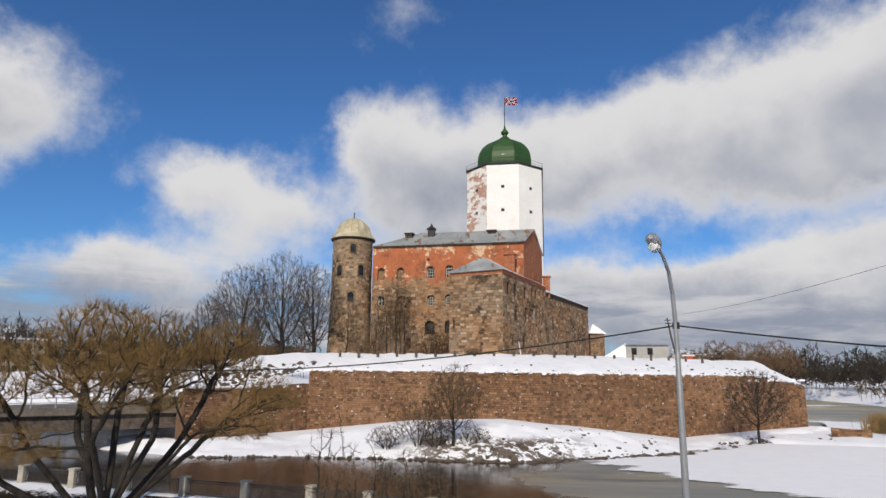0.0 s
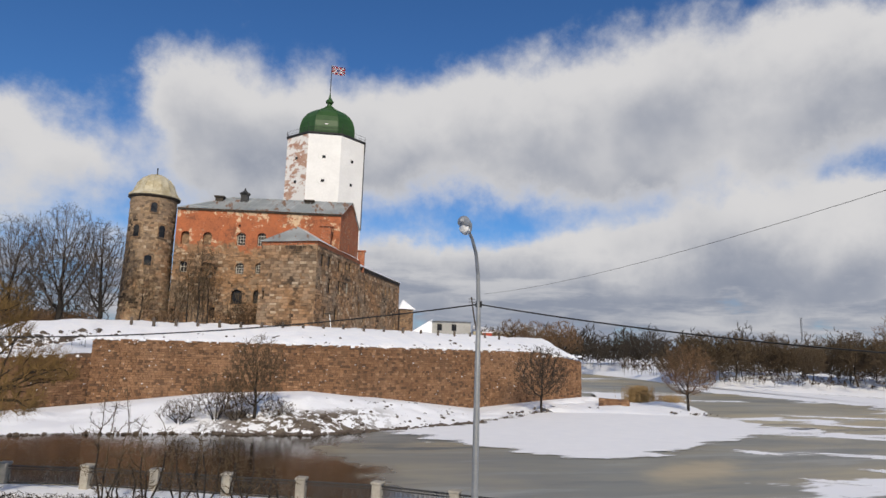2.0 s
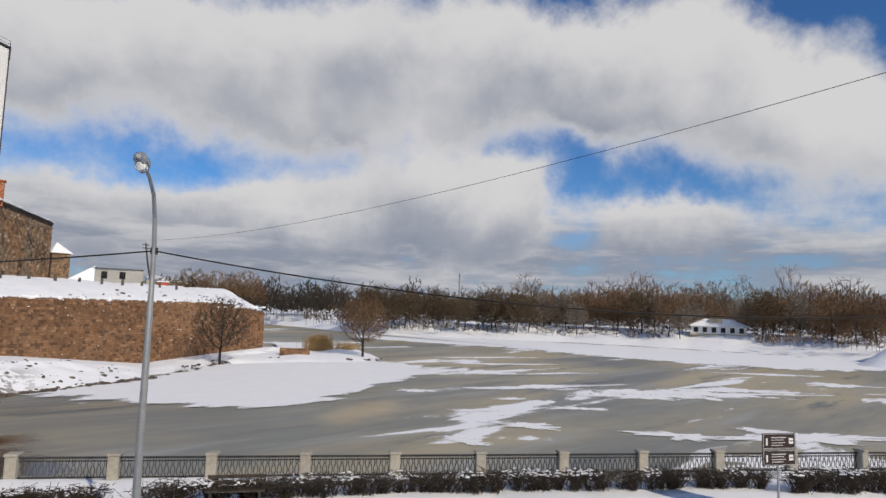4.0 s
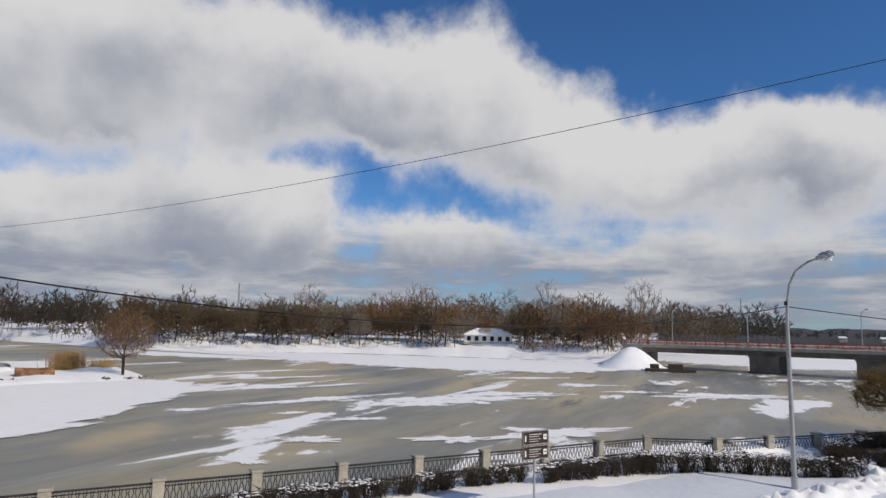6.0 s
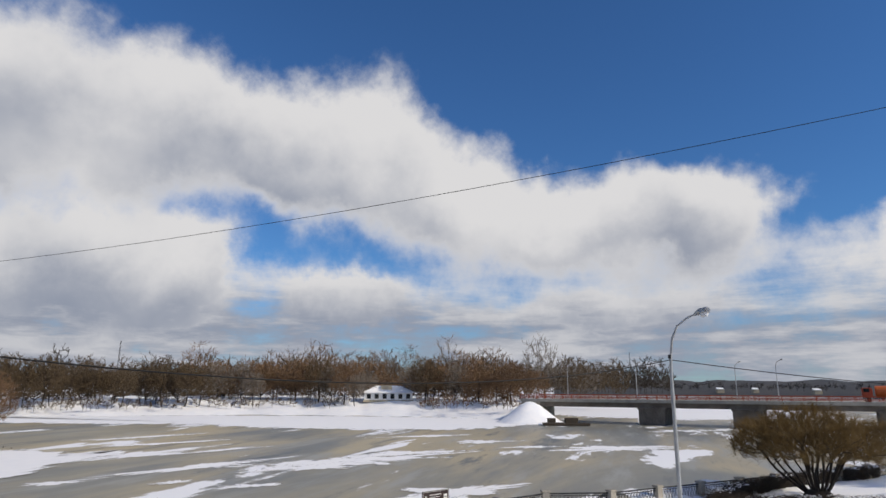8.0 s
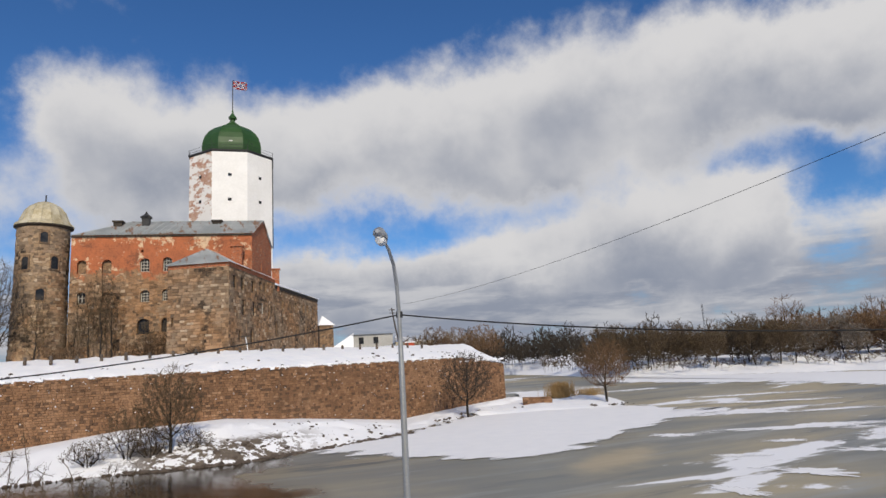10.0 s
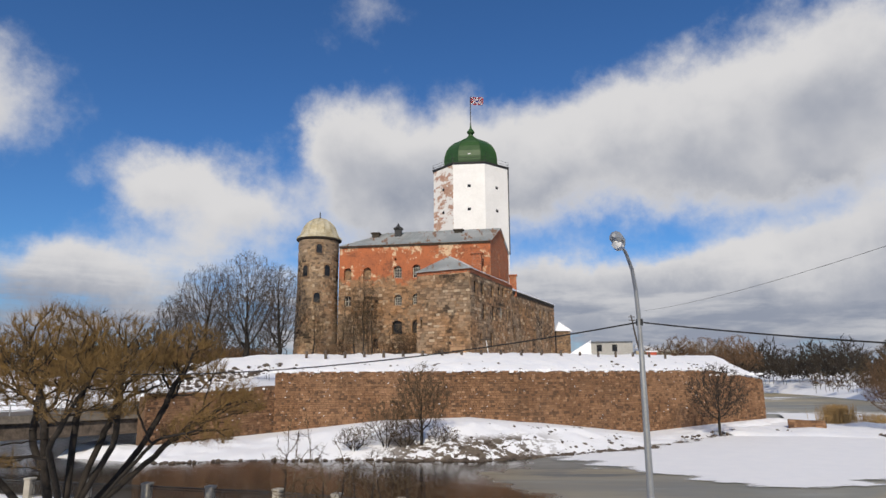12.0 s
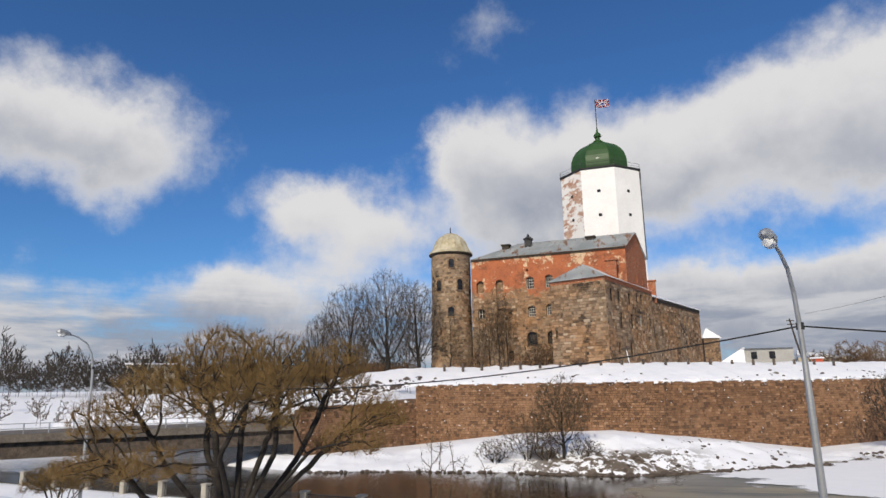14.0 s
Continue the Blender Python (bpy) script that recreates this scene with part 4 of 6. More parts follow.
no = Vector((uw.y, -uw.x)) * 0.4
gabled("roof", [flat(W0 + no, 19.85), flat(W1 + no + uw * 0.3, 19.85), flat(W1 + nb * 0.5 + uw * 0.3, 22.2), flat(W0 + nb * 0.5, 22.2), flat(W1 + nb - no + uw * 0.3, 19.85), flat(W0 + nb - no, 19.85)], SNOW, wing, [(0, 1, 2, 3), (3, 2, 4, 5)], "snow-covered roof slope")

bm = bmesh.new()
lip0, lip1 = W0 + no * 0.9, W1 + no * 0.9 + uw * 0.25
prism(bm, [(p.x, p.y) for p in (lip0, lip1, lip1 - no * 3, lip0 - no * 3)], 19.9, [20.15, 20.05, 20.5, 20.8])
part("snow_lip", bm, SNOW, wing, "thick snow along the eave")
annex = thing("annex", "small stone annex with a snowy tent roof", "castle")
bm = bmesh.new()
prism(bm, [(31.4, 133.0), (34.6, 133.6), (35.4, 137.6), (32.0, 137.8)], BASE, 14.4)
part("wall", bm, STONE, annex)
bm = bmesh.new()
vs = [bm.verts.new(p) for p in ((31.1, 132.6, 14.4), (35.0, 133.2, 14.4), (35.8, 138, 14.4), (31.6, 138.2, 14.4), (32.6, 135.4, 16.6))]
for f in ((0, 1, 4), (1, 2, 4), (2, 3, 4), (3, 0, 4), (3, 2, 1, 0)):
    bm.faces.new([vs[i] for i in f])
part("roof", bm, SNOW, annex)

# the great tower
tower = thing("tower", "tall white limewashed octagonal tower with a green dome", "tower")
TC = Vector((12.42, 121.4))
spin = math.atan2(-TC.y, -TC.x) + radians(19)
TR, TTOP = 7.95, 45.4
corner = [TC + Vector((math.cos(spin + i * math.pi / 4), math.sin(spin + i * math.pi / 4))) * TR for i in range(8)]
for i in range(8):
    a, b = corner[i], corner[(i + 1) % 8]
    mid = (a + b) / 2
    facing = math.degrees(math.atan2(mid.x - TC.x, -(mid.y - TC.y)))
    mat, wins = WHITE, ()
    seen = mid.y < TC.y - 1
    if seen:
        wins = [((a - b).length / 2, 35.6, 1.5, 1.5, 0, 0), ((a - b).length / 2, 40.2, 1.5, 1.5, 0, 0)]
    if facing < -25 and seen:
        mat = SCARRED
    # each face with splayed gun ports
    me = facade("wall", a, b, BASE, TTOP, mat, tower, [], label="brick showing through worn limewash" if mat is SCARRED else "")
    for u, foot, w, h, _, _ in wins:
        bm = bmesh.new()
        du = (b - a).normalized()
        ring = [(math.cos(k * math.pi / 10) * 1.0, math.sin(k * math.pi / 10) * 0.72) for k in range(20)]
        outer = [bm.verts.new(place(a, b, u + x, foot + 0.7 + z, 0.035)) for x, z in ring]
        lip = [bm.verts.new(place(a, b, u + x * 1.12, foot + 0.7 + z * 1.12, 0.0)) for x, z in ring]
        inner = [bm.verts.new(place(a, b, u + x * 0.34, foot + 0.62 + z * 0.4, 0.012)) for x, z in ring]
        for k in range(20):
            j = (k + 1) % 20
            bm.faces.new((lip[k], lip[j], outer[j], outer[k]))
            bm.faces.new((outer[k], outer[j], inner[j], inner[k]))
        port = part("gun_port", bm, mat, tower)
        bm = bmesh.new()
        box(bm, place(a, b, u, foot + 0.62, 0.015), (0.62, 0.03, 0.55), math.atan2(du.y, du.x))
        part("opening", bm, GLASS, port)
bm = bmesh.new()
lathe(bm, [(TR + 0.02, 0), (TR + 0.25, 0.2), (TR + 0.3, 0.42), (TR - 0.3, 0.5)], (TC.x, TC.y, TTOP - 0.25), 8, spin)
part("cornice", bm, IRON, tower, "dark metal cornice")
for i in range(8):
    bm = bmesh.new()
    p = corner[i] + (corner[i] - TC).normalized() * 0.15
    tube(bm, [(p.x, p.y, TTOP), (p.x, p.y, TTOP + 1.15)], 0.04, 5)
    if i in (0, 3, 7):
        tube(bm, [(p.x, p.y, TTOP + 1.1), (p.x + 0.25 * (1 if i != 7 else -1), p.y, TTOP + 2.1)], 0.035, 4)
    part("gallery_post", bm, IRON, tower)
    q = corner[(i + 1) % 8] + (corner[(i + 1) % 8] - TC).normalized() * 0.15
    for h in (0.55, 1.1):
        bm = bmesh.new()
        tube(bm, [(p.x, p.y, TTOP + h), (q.x, q.y, TTOP + h)], 0.03, 4)
        part("gallery_rail", bm, IRON, tower)
bm = bmesh.new()
prof = [(5.45, 0), (5.7, 1.0), (5.75, 2.1), (5.6, 3.2), (5.2, 4.3), (4.55, 5.25), (3.55, 6.1), (2.4, 6.7), (1.3, 7.25), (0.6, 7.9), (0.4, 8.5)]
lathe(bm, prof, (TC.x, TC.y, TTOP + 0.2), 8, spin)
dome = part("dome", bm, GREEN, tower, "green painted metal dome")
bm = bmesh.new()
lathe(bm, [(0.4, 8.4), (0.75, 8.7), (0.8, 9.0), (0.5, 9.4), (0.22, 9.8), (0.12, 10.6)], (TC.x, TC.y, TTOP + 0.2), 10)
part("finial", bm, GREEN, dome)
for i in range(8):
    w = spin + i * math.pi / 4
    bm = bmesh.new()
    tube(bm, [(TC.x + r * math.cos(w), TC.y + r * math.sin(w), TTOP + 0.22 + z) for r, z in prof[:-1]], 0.07, 5)
    part("rib", bm, GREEN, dome)
for k in (0, 7):
    w = spin + (k + 0.5) * math.pi / 4
    bm = bmesh.new()
    box(bm, (TC.x + 5.2 * math.cos(w), TC.y + 5.2 * math.sin(w), TTOP + 2.3), (0.16, 0.6, 0.8), w)
    part("hatch", bm, PAINTWHITE if k == 7 else IRON, dome)
bm = bmesh.new()
tube(bm, [(TC.x, TC.y, 55.5), (TC.x, TC.y, 62.4)], 0.085, 6)
part("flagpole", bm, IRON, tower)
p = corner[1] + (corner[1] - TC).normalized() * 0.12
bm = bmesh.new()
tube(bm, [(p.x, p.y, 28), (p.x, p.y, TTOP)], 0.09, 6)
part("downpipe", bm, IRON, tower)

# the flag: red with a white-edged blue saltire
flag = thing("flag", "red flag with white and blue diagonal cross flying from the tower", "flag", "", (TC.x, TC.y, 60.6))


def flagpoint(s, t):
    return (0.1 + 2.6 * s, 0.12 * math.sin(s * 7) - 0.3 * s, 1.75 * t + 0.1 * math.sin(s * 6 + 1) - 0.12 * s)


bm = bmesh.new()
g = [[bm.verts.new(flagpoint(i / 12, j / 6)) for j in range(7)] for i in range(13)]
for i in range(12):
    for j in range(6):
        bm.faces.new((g[i][j], g[i + 1][j], g[i + 1][j + 1], g[i][j + 1]))
bmesh.ops.solidify(bm, geom=bm.faces[:], thickness=0.02)
part("cloth", bm, FLAGRED, flag)
for tone, half, lift in ((PAINTWHITE, 0.10, 0.02), (FLAGBLUE, 0.055, 0.03)):
    for sgn in (1, -1, 0, 2):
        bm = bmesh.new()
        pts = []
        for i in range(13):
            s = i / 12
            c = {1: s, -1: 1 - s, 0: 0.5, 2: 0.5}[sgn]
            if sgn == 2:
                s, c = 0.5, i / 12
            w = half if sgn in (1, -1) else half * 0.5
            lo, hi = (flagpoint(s, max(0, c - w)), flagpoint(s, min(1, c + w))) if sgn != 2 else (flagpoint(0.5 - w, c), flagpoint(0.5 + w, c))
            pts.append([bm.verts.new((q[0], q[1] - lift, q[2])) for q in (lo, hi)])
        for u, v2 in zip(pts, pts[1:]):
            bm.faces.new((u[0], v2[0], v2[1], u[1]))
        part("stripe", bm, tone, flag)

# stones of the ramparts
stones(Vector(V), Vector(Wc), -1.8, 3.9, ROCK, wall_flank, "stones", 0.27, 0.40, 0.09, (), 11, 4.3)
stones(Vector(Wc), Vector(A), -1.6, 5.95, ROCK, wall_front, "stones", 0.27, 0.40, 0.09, (), 12, 5.95, (20.2, 29.2, 1.0, 6.0))
stones(Vector(A), M, -2.1, 5.95, ROCK, wall_side, "stones", 0.27, 0.40, 0.09, (), 13, 5.95, (0.0, 9.5, 1.0, 6.0))
stones(M, Vector(E), -2.0, 5.95, ROCK, wall_end, "stones", 0.27, 0.40, 0.09, (), 14, 4.5)


# ---- drifts on the ice ----
def patch(cx, cy, length, depth, turn, seed, z=WATER + 0.03, ragged=0.6, count=150):
    """A ragged oval of drifted snow, as (verts, face)."""
    out = []
    c, s = math.cos(radians(turn)), math.sin(radians(turn))
    for i in range(count):
        w = 2 * math.pi * i / count
        k = max(0.12, 1 + ragged * noise.fractal(Vector((math.cos(w) * 2.6 + seed * 3.1, math.sin(w) * 2.6, seed * 0.7)), 0.6, 2.2, 6) * 1.3)
        x, y = length * math.cos(w) * k, depth * math.sin(w) * k
        out.append((cx + x * c - y * s, cy + x * s + y * c, z))
    return out


laid = []


def drift(cx, cy, length, depth, turn):
    z = WATER + 0.02 + 0.004 * (len(laid) % 9)
    ring = patch(cx, cy, length, depth, turn, len(laid) + 1, z)
    outer = [(cx + (x - cx) * 1.35, cy + (y - cy) * 1.35, h) for x, y, h in ring]
    inner = [(cx + (x - cx) * 0.45, cy + (y - cy) * 0.45, h) for x, y, h in ring]
    ob = rimmed("snow_drift", outer, inner)
    laid.append(tagged(ob, "ragged drift of white snow on the river ice", "snow", "snow drifts on the ice"))


drift(80.3, 70.7, 7.7, 1.6, -26)
drift(62.0, 54.0, 13.0, 2.4, -16)
drift(55.0, 40.5, 8.3, 1.4, -22)
drift(65.0, 27.5, 11.5, 4.2, -40)
drift(58.5, 29.5, 6.0, 2.2, -34)
drift(72.5, 25.0, 6.5, 2.2, -48)
drift(36.2, 27.0, 2.6, 1.1, -68)
drift(41.7, 18.2, 3.2, 1.4, -62)
drift(48.0, 12.5, 6.2, 1.9, -38)
drift(43.0, 45.0, 2.2, 0.9, -40)
drift(91.0, 20.0, 4.6, 1.8, -57)
drift(86.0, 1.5, 9.0, 2.8, -52)
drift(84.9, 12.0, 3.4, 1.4, -60)
drift(46.0, 36.0, 1.8, 0.8, -40)
drift(38.0, 33.6, 1.5, 0.7, -40)
drift(29.0, 26.0, 2.0, 0.8, -85)
drift(69.0, 47.5, 6.0, 1.0, -20)
drift(74.0, 60.0, 9.0, 1.3, -30)
drift(46.5, 29.0, 2.4, 0.9, -50)
drift(98.0, 30.0, 6.5, 1.5, -50)
drift(46.0, 4.0, 6.0, 2.4, -50)
drift(40.0, 9.5, 5.5, 2.0, -45)


def field(name, pts, label, z=WATER + 0.07, soft=3.0):
    """A broad snow sheet with a feathered rim."""
    ring = along([(*p, z) for p in pts + pts[:1]], 2.5)[:-1]
    m = len(ring)
    area = sum(ring[i].x * ring[(i + 1) % m].y - ring[(i + 1) % m].x * ring[i].y for i in range(m))
    sgn = 1 if area > 0 else -1
    outer, inner = [], []
    for i in range(m):
        d = (ring[(i + 2) % m] - ring[i - 2]).normalized()
        nrm = Vector((d.y, -d.x, 0)) * sgn
        outer.append(tuple(ring[i] + nrm * soft))
        inner.append(tuple(ring[i] - nrm * soft))
    return tagged(rimmed(name, outer, inner), label, "snow", "", "structure")


field("snow_field", [(13.5, 62.0), (14.8, 57.5), (20, 50), (24.0, 44.8), (29.5, 43.6), (34, 45.0), (37, 46.5), (43, 50.5), (50.4, 54.2), (62, 56.5), (66, 58.5), (60, 62), (61, 68), (60, 80), (50, 92), (40, 82), (27.3, 69), (20, 65)], "wide white snow field on the ice by the bastion")
field("shore_snow", [(100, 128), (104, 99), (110, 81), (105, 67), (106, 44), (112, 30), (124, 21), (142, 15), (152, 24), (150, 60), (144, 90), (128, 130), (116, 150)], "snow on the ice along the far shore", soft=5.0)
field("channel_snow", [(160, -14), (175, -40), (240, -60), (320, -40), (330, 30), (200, 34), (168, 12)], "snow on the ice beyond the bridge", soft=6.0)

# snow spit beyond the bastion, with a broken low wall, reeds and stones
rows = []
SPIT_IN = [(38, 84), (46, 88), (53, 92.5), (60, 100), (66, 112)]
SPIT_OUT = [(40, 77), (50, 75), (59.5, 70), (66, 78), (76, 98)]
for a, b in zip(resample([Vector(p) for p in SPIT_OUT], 60), resample([Vector(p) for p in SPIT_IN], 60)):
    row = []
    for j in range(14):
        s = j / 13
        p = a.lerp(b, s)
        row.append((p.x, p.y, WATER - 0.1 + 1.05 * math.sin(math.pi / 2 * min(1, s * 2.6)) * (0.55 + 0.25 * rough(p.x, p.y, 0.25))))
    rows.append(row)
sheet("spit", rows, SNOW, "low snowy spit beyond the bastion wall", category="bank")
low = thing("ruined_wall", "broken low granite wall on the snowy spit", "wall", "", (0, 0, 0))
bm = bmesh.new()
prism(bm, [(50.4, 83.4), (54.2, 81.2), (54.8, 82.0), (51.0, 84.3)], -2.0, [-0.55, -0.75, -0.7, -0.5])
part("core", bm, RAMPART, low)
stones(Vector((50.4, 83.4)), Vector((54.2, 81.2)), -1.7, -0.6, ROCK, low, "stones", 0.28, 0.6, 0.08, (), 21)


def reeds(at, spread, count, high, seed, label):
    rng = np.random.default_rng(seed)
    p0 = np.stack([rng.normal(0, spread, count), rng.normal(0, spread * 0.5, count), np.full(count, -0.2)], 1)
    p1 = p0 + np.stack([rng.normal(0, 0.25, count), rng.normal(0, 0.25, count), high * (0.6 + 0.5 * rng.random(count))], 1)
    th = thing("reed_clump", label, "reeds", "", at)
    sticks("reed_mass", [(p0, p1, np.full(count, 0.03), np.full(count, 0.012))], REED, th, 3, kind="stuff")


reeds((62, 90, -1.4), 1.1, 1100, 2.5, 1, "clump of dry ochre reeds on the spit")
reeds((67.5, 90, -1.4), 1.5, 300, 1.2, 2, "thin clump of dry reeds near the water")


def boulders(name, label, spots, seed, size, mat=None):
    """Loose stones half in the snow; one mesh of faceted lumps."""
    rng = random.Random(seed)
    bm = bmesh.new()
    for x, y, z in spots:
        r = size * (0.35 + 1.5 * rng.random() ** 2)
        m = Matrix.Translation((x, y, z)) @ Matrix.Rotation(rng.random() * 6, 4, "Z") @ Matrix.Diagonal((r * rng.uniform(0.8, 1.6), r * rng.uniform(0.7, 1.2), r * rng.uniform(0.4, 0.8), 1))
        got = bmesh.ops.create_icosphere(bm, subdivisions=1, radius=1, matrix=m)["verts"]
        for v in got:
            v.co += Vector([rng.uniform(-0.2, 0.2) * r for _ in range(3)])
    ob = part(name, bm, mat or RUBBLE)
    return tagged(ob, label, "stones", "", "stuff")


rng = random.Random(8)
spots = []
for i, (a, b) in enumerate(zip(resample(WATERLINE, 160), resample(FOOT, 160))):
    p = Vector(a).lerp(Vector((b.x, b.y)), 0.03)
    if i > 20:
        for _ in range(14 if 62 < i < 118 else 5):
            if rng.random() < (0.9 if 62 < i < 118 else 0.5 if i < 62 else 0.35):
                spots.append((p.x + rng.uniform(-0.6, 0.6), p.y + rng.uniform(-0.5, 0.4), WATER - 0.06 + rng.random() * 0.14))
boulders("shore_stones", "dark wet stones along the waterline", spots, 1, 0.2)
spots = []
for _ in range(110):
    s = rng.random() ** 1.3
    i = int(76 + rng.random() * 40)
    a, b = resample(WATERLINE, 160)[i], resample(FOOT, 160)[i]
    s = 0.05 + 0.55 * s
    x, y = a.x + (b.x - a.x) * s, a.y + (b.y - a.y) * s
    h = WATER - 0.25 + (b.z - WATER + 0.4) * min(1, s * 1.9) ** 0.8 + 0.28 * rough(x, y, 0.45) * math.sin(math.pi * min(1, s * 1.2))
    spots.append((x, y, h - 0.04))
boulders("bank_stones", "dark rubble showing through the snow of the bank", spots, 2, 0.2)
spots = [(-16 - 9 * rng.random() ** 0.7, 0, 0) for _ in range(260)]
fixed = []
for x, _, _ in spots:
    s = (x + 26.5) / 10.3
    k = rng.random() * 5
    y = 66.6 + 11.8 * s + k
    p_z = 3.4 + 2.6 * s
    fixed.append((x - 0.05 * k, y, terrace_z(x - 0.05 * k, y, p_z, k) + 0.02))
boulders("slope_stones", "stones and tufts showing through snow above the flank wall", fixed, 3, 0.2)
spots = []
for _ in range(150):
    s = 4 + rng.random() * 4
    e0_, e1_ = EDGE[min(int(s), 7)], EDGE[min(int(s), 7) + 1]
    p = Vector(e0_).lerp(Vector(e1_), s - int(s))
    k = 0.1 + 5.0 * rng.random() ** 3
    spots.append((p.x, p.y + k, terrace_z(p.x, p.y + k, p.z, k) + 0.02))
boulders("terrace_tufts", "dark tufts along the snowy wall top", spots, 4, 0.16)
spots = []
for x, y in ((41, 80.5), (38, 78), (43, 81), (47, 80), (59, 71.5), (60, 71), (59.5, 73), (57, 74), (35, 75), (33, 73.5)):
    for _ in range(7):
        spots.append((x + rng.uniform(-1.4, 1.4), y + rng.uniform(-0.8, 0.8), -1.75 + 0.25 * rng.random()))
boulders("spit_stones", "dark stones on the snow by the wall end", spots, 5, 0.15)


spots = []
for a_, b_, top_ in ((Wc, A, 5.9), (A, (M.x, M.y), 5.9), (V, Wc, 3.8)):
    for _ in range(130 if top_ > 5 else 40):
        q = place(Vector(a_), Vector(b_), rng.random() * (Vector(b_) - Vector(a_)).length, top_ - 6.5 * rng.random() ** 1.8, 0.16)
        spots.append(tuple(q))
boulders("wall_snow", "small caps of snow caught on the rampart stones", spots, 6, 0.055, SNOW)

spots = []
for a_, b_, top_ in ((Wc, A, 5.98), (A, (M.x, M.y), 5.98), ((M.x, M.y), E, 5.3), (V, Wc, 4.0)):
    run_ = (Vector(b_) - Vector(a_)).length
    for _ in range(int(run_ * 5)):
        spots.append(tuple(place(Vector(a_), Vector(b_), rng.random() * run_, top_ + rng.uniform(-0.02, 0.12), rng.uniform(-0.35, 0.02))))
boulders("wall_top_snow", "uneven lip of snow along the rampart top", spots, 9, 0.22, SNOW)

# ---- embankment fence ----
fence = thing("embankment_fence", "black cast iron fence with lyre balusters between concrete posts", "fence")
bm = bmesh.new()
box(bm, (0, 0, 0.5), (0.36, 0.36, 1.1))
bmesh.ops.bevel(bm, geom=bm.edges[:], offset=0.02, segments=1, affect="EDGES")
fence.scale = (1, 1, 0.8)
post_ob = part("post", bm, CONCRETE, fence, "grey concrete post")
bm = bmesh.new()
box(bm, (0, 0, 1.1), (0.44, 0.44, 0.12))
bmesh.ops.bevel(bm, geom=bm.edges[:], offset=0.03, segments=1, affect="EDGES")
cap_ob = part("cap", bm, CONCRETE, post_ob)
bm = bmesh.new()
for z, r in ((0.16, 0.035), (0.82, 0.025), (0.96, 0.045)):
    box(bm, (1.37, 0, z), (2.74, r * 1.6, r * 1.6))
panel_ob = part("panel", bm, IRON, fence)
bm = bmesh.new()
for sgn in (-1, 1):
    tube(bm, [(sgn * w, 0, z) for w, z in ((0.02, 0.16), (0.075, 0.36), (0.06, 0.5), (0.02, 0.66), (0.05, 0.82))], 0.015, 4)
tube(bm, [(0.06 * math.cos(k * math.pi / 4), 0, 0.89 + 0.05 * math.sin(k * math.pi / 4)) for k in range(9)], 0.012, 4)
bal_ob = part("baluster", bm, IRON, panel_ob)
made = 0
FENCE_RUN = along(FENCE, 3.12)
for a, b in zip(FENCE_RUN, FENCE_RUN[1:]):
    if a.x > 62:
        break
    turn = math.degrees(math.atan2((b - a).y, (b - a).x))
    m = pose(a.x, a.y, 0, 0, 0, turn)
    span = (b - a).length - 0.36
    if made == 0:
        po, ca, pa = post_ob, cap_ob, panel_ob
    else:
        po, ca, pa = new("post", post_ob.data), new("cap", cap_ob.data), new("panel", panel_ob.data)
        po["label"] = "grey concrete post"
        po.parent, ca.parent, pa.parent = fence, po, fence
    po.matrix_basis = m
    pa.matrix_basis = m @ pose(0.18, 0, 0) @ Matrix.Diagonal((span / 2.74, 1, 1, 1))
    for i in range(14):
        ba = bal_ob if made == 0 and i == 0 else new("baluster", bal_ob.data)
        ba.parent = pa
        ba.location = ((i + 0.5) * 2.74 / 14, 0, 0)
    made += 1


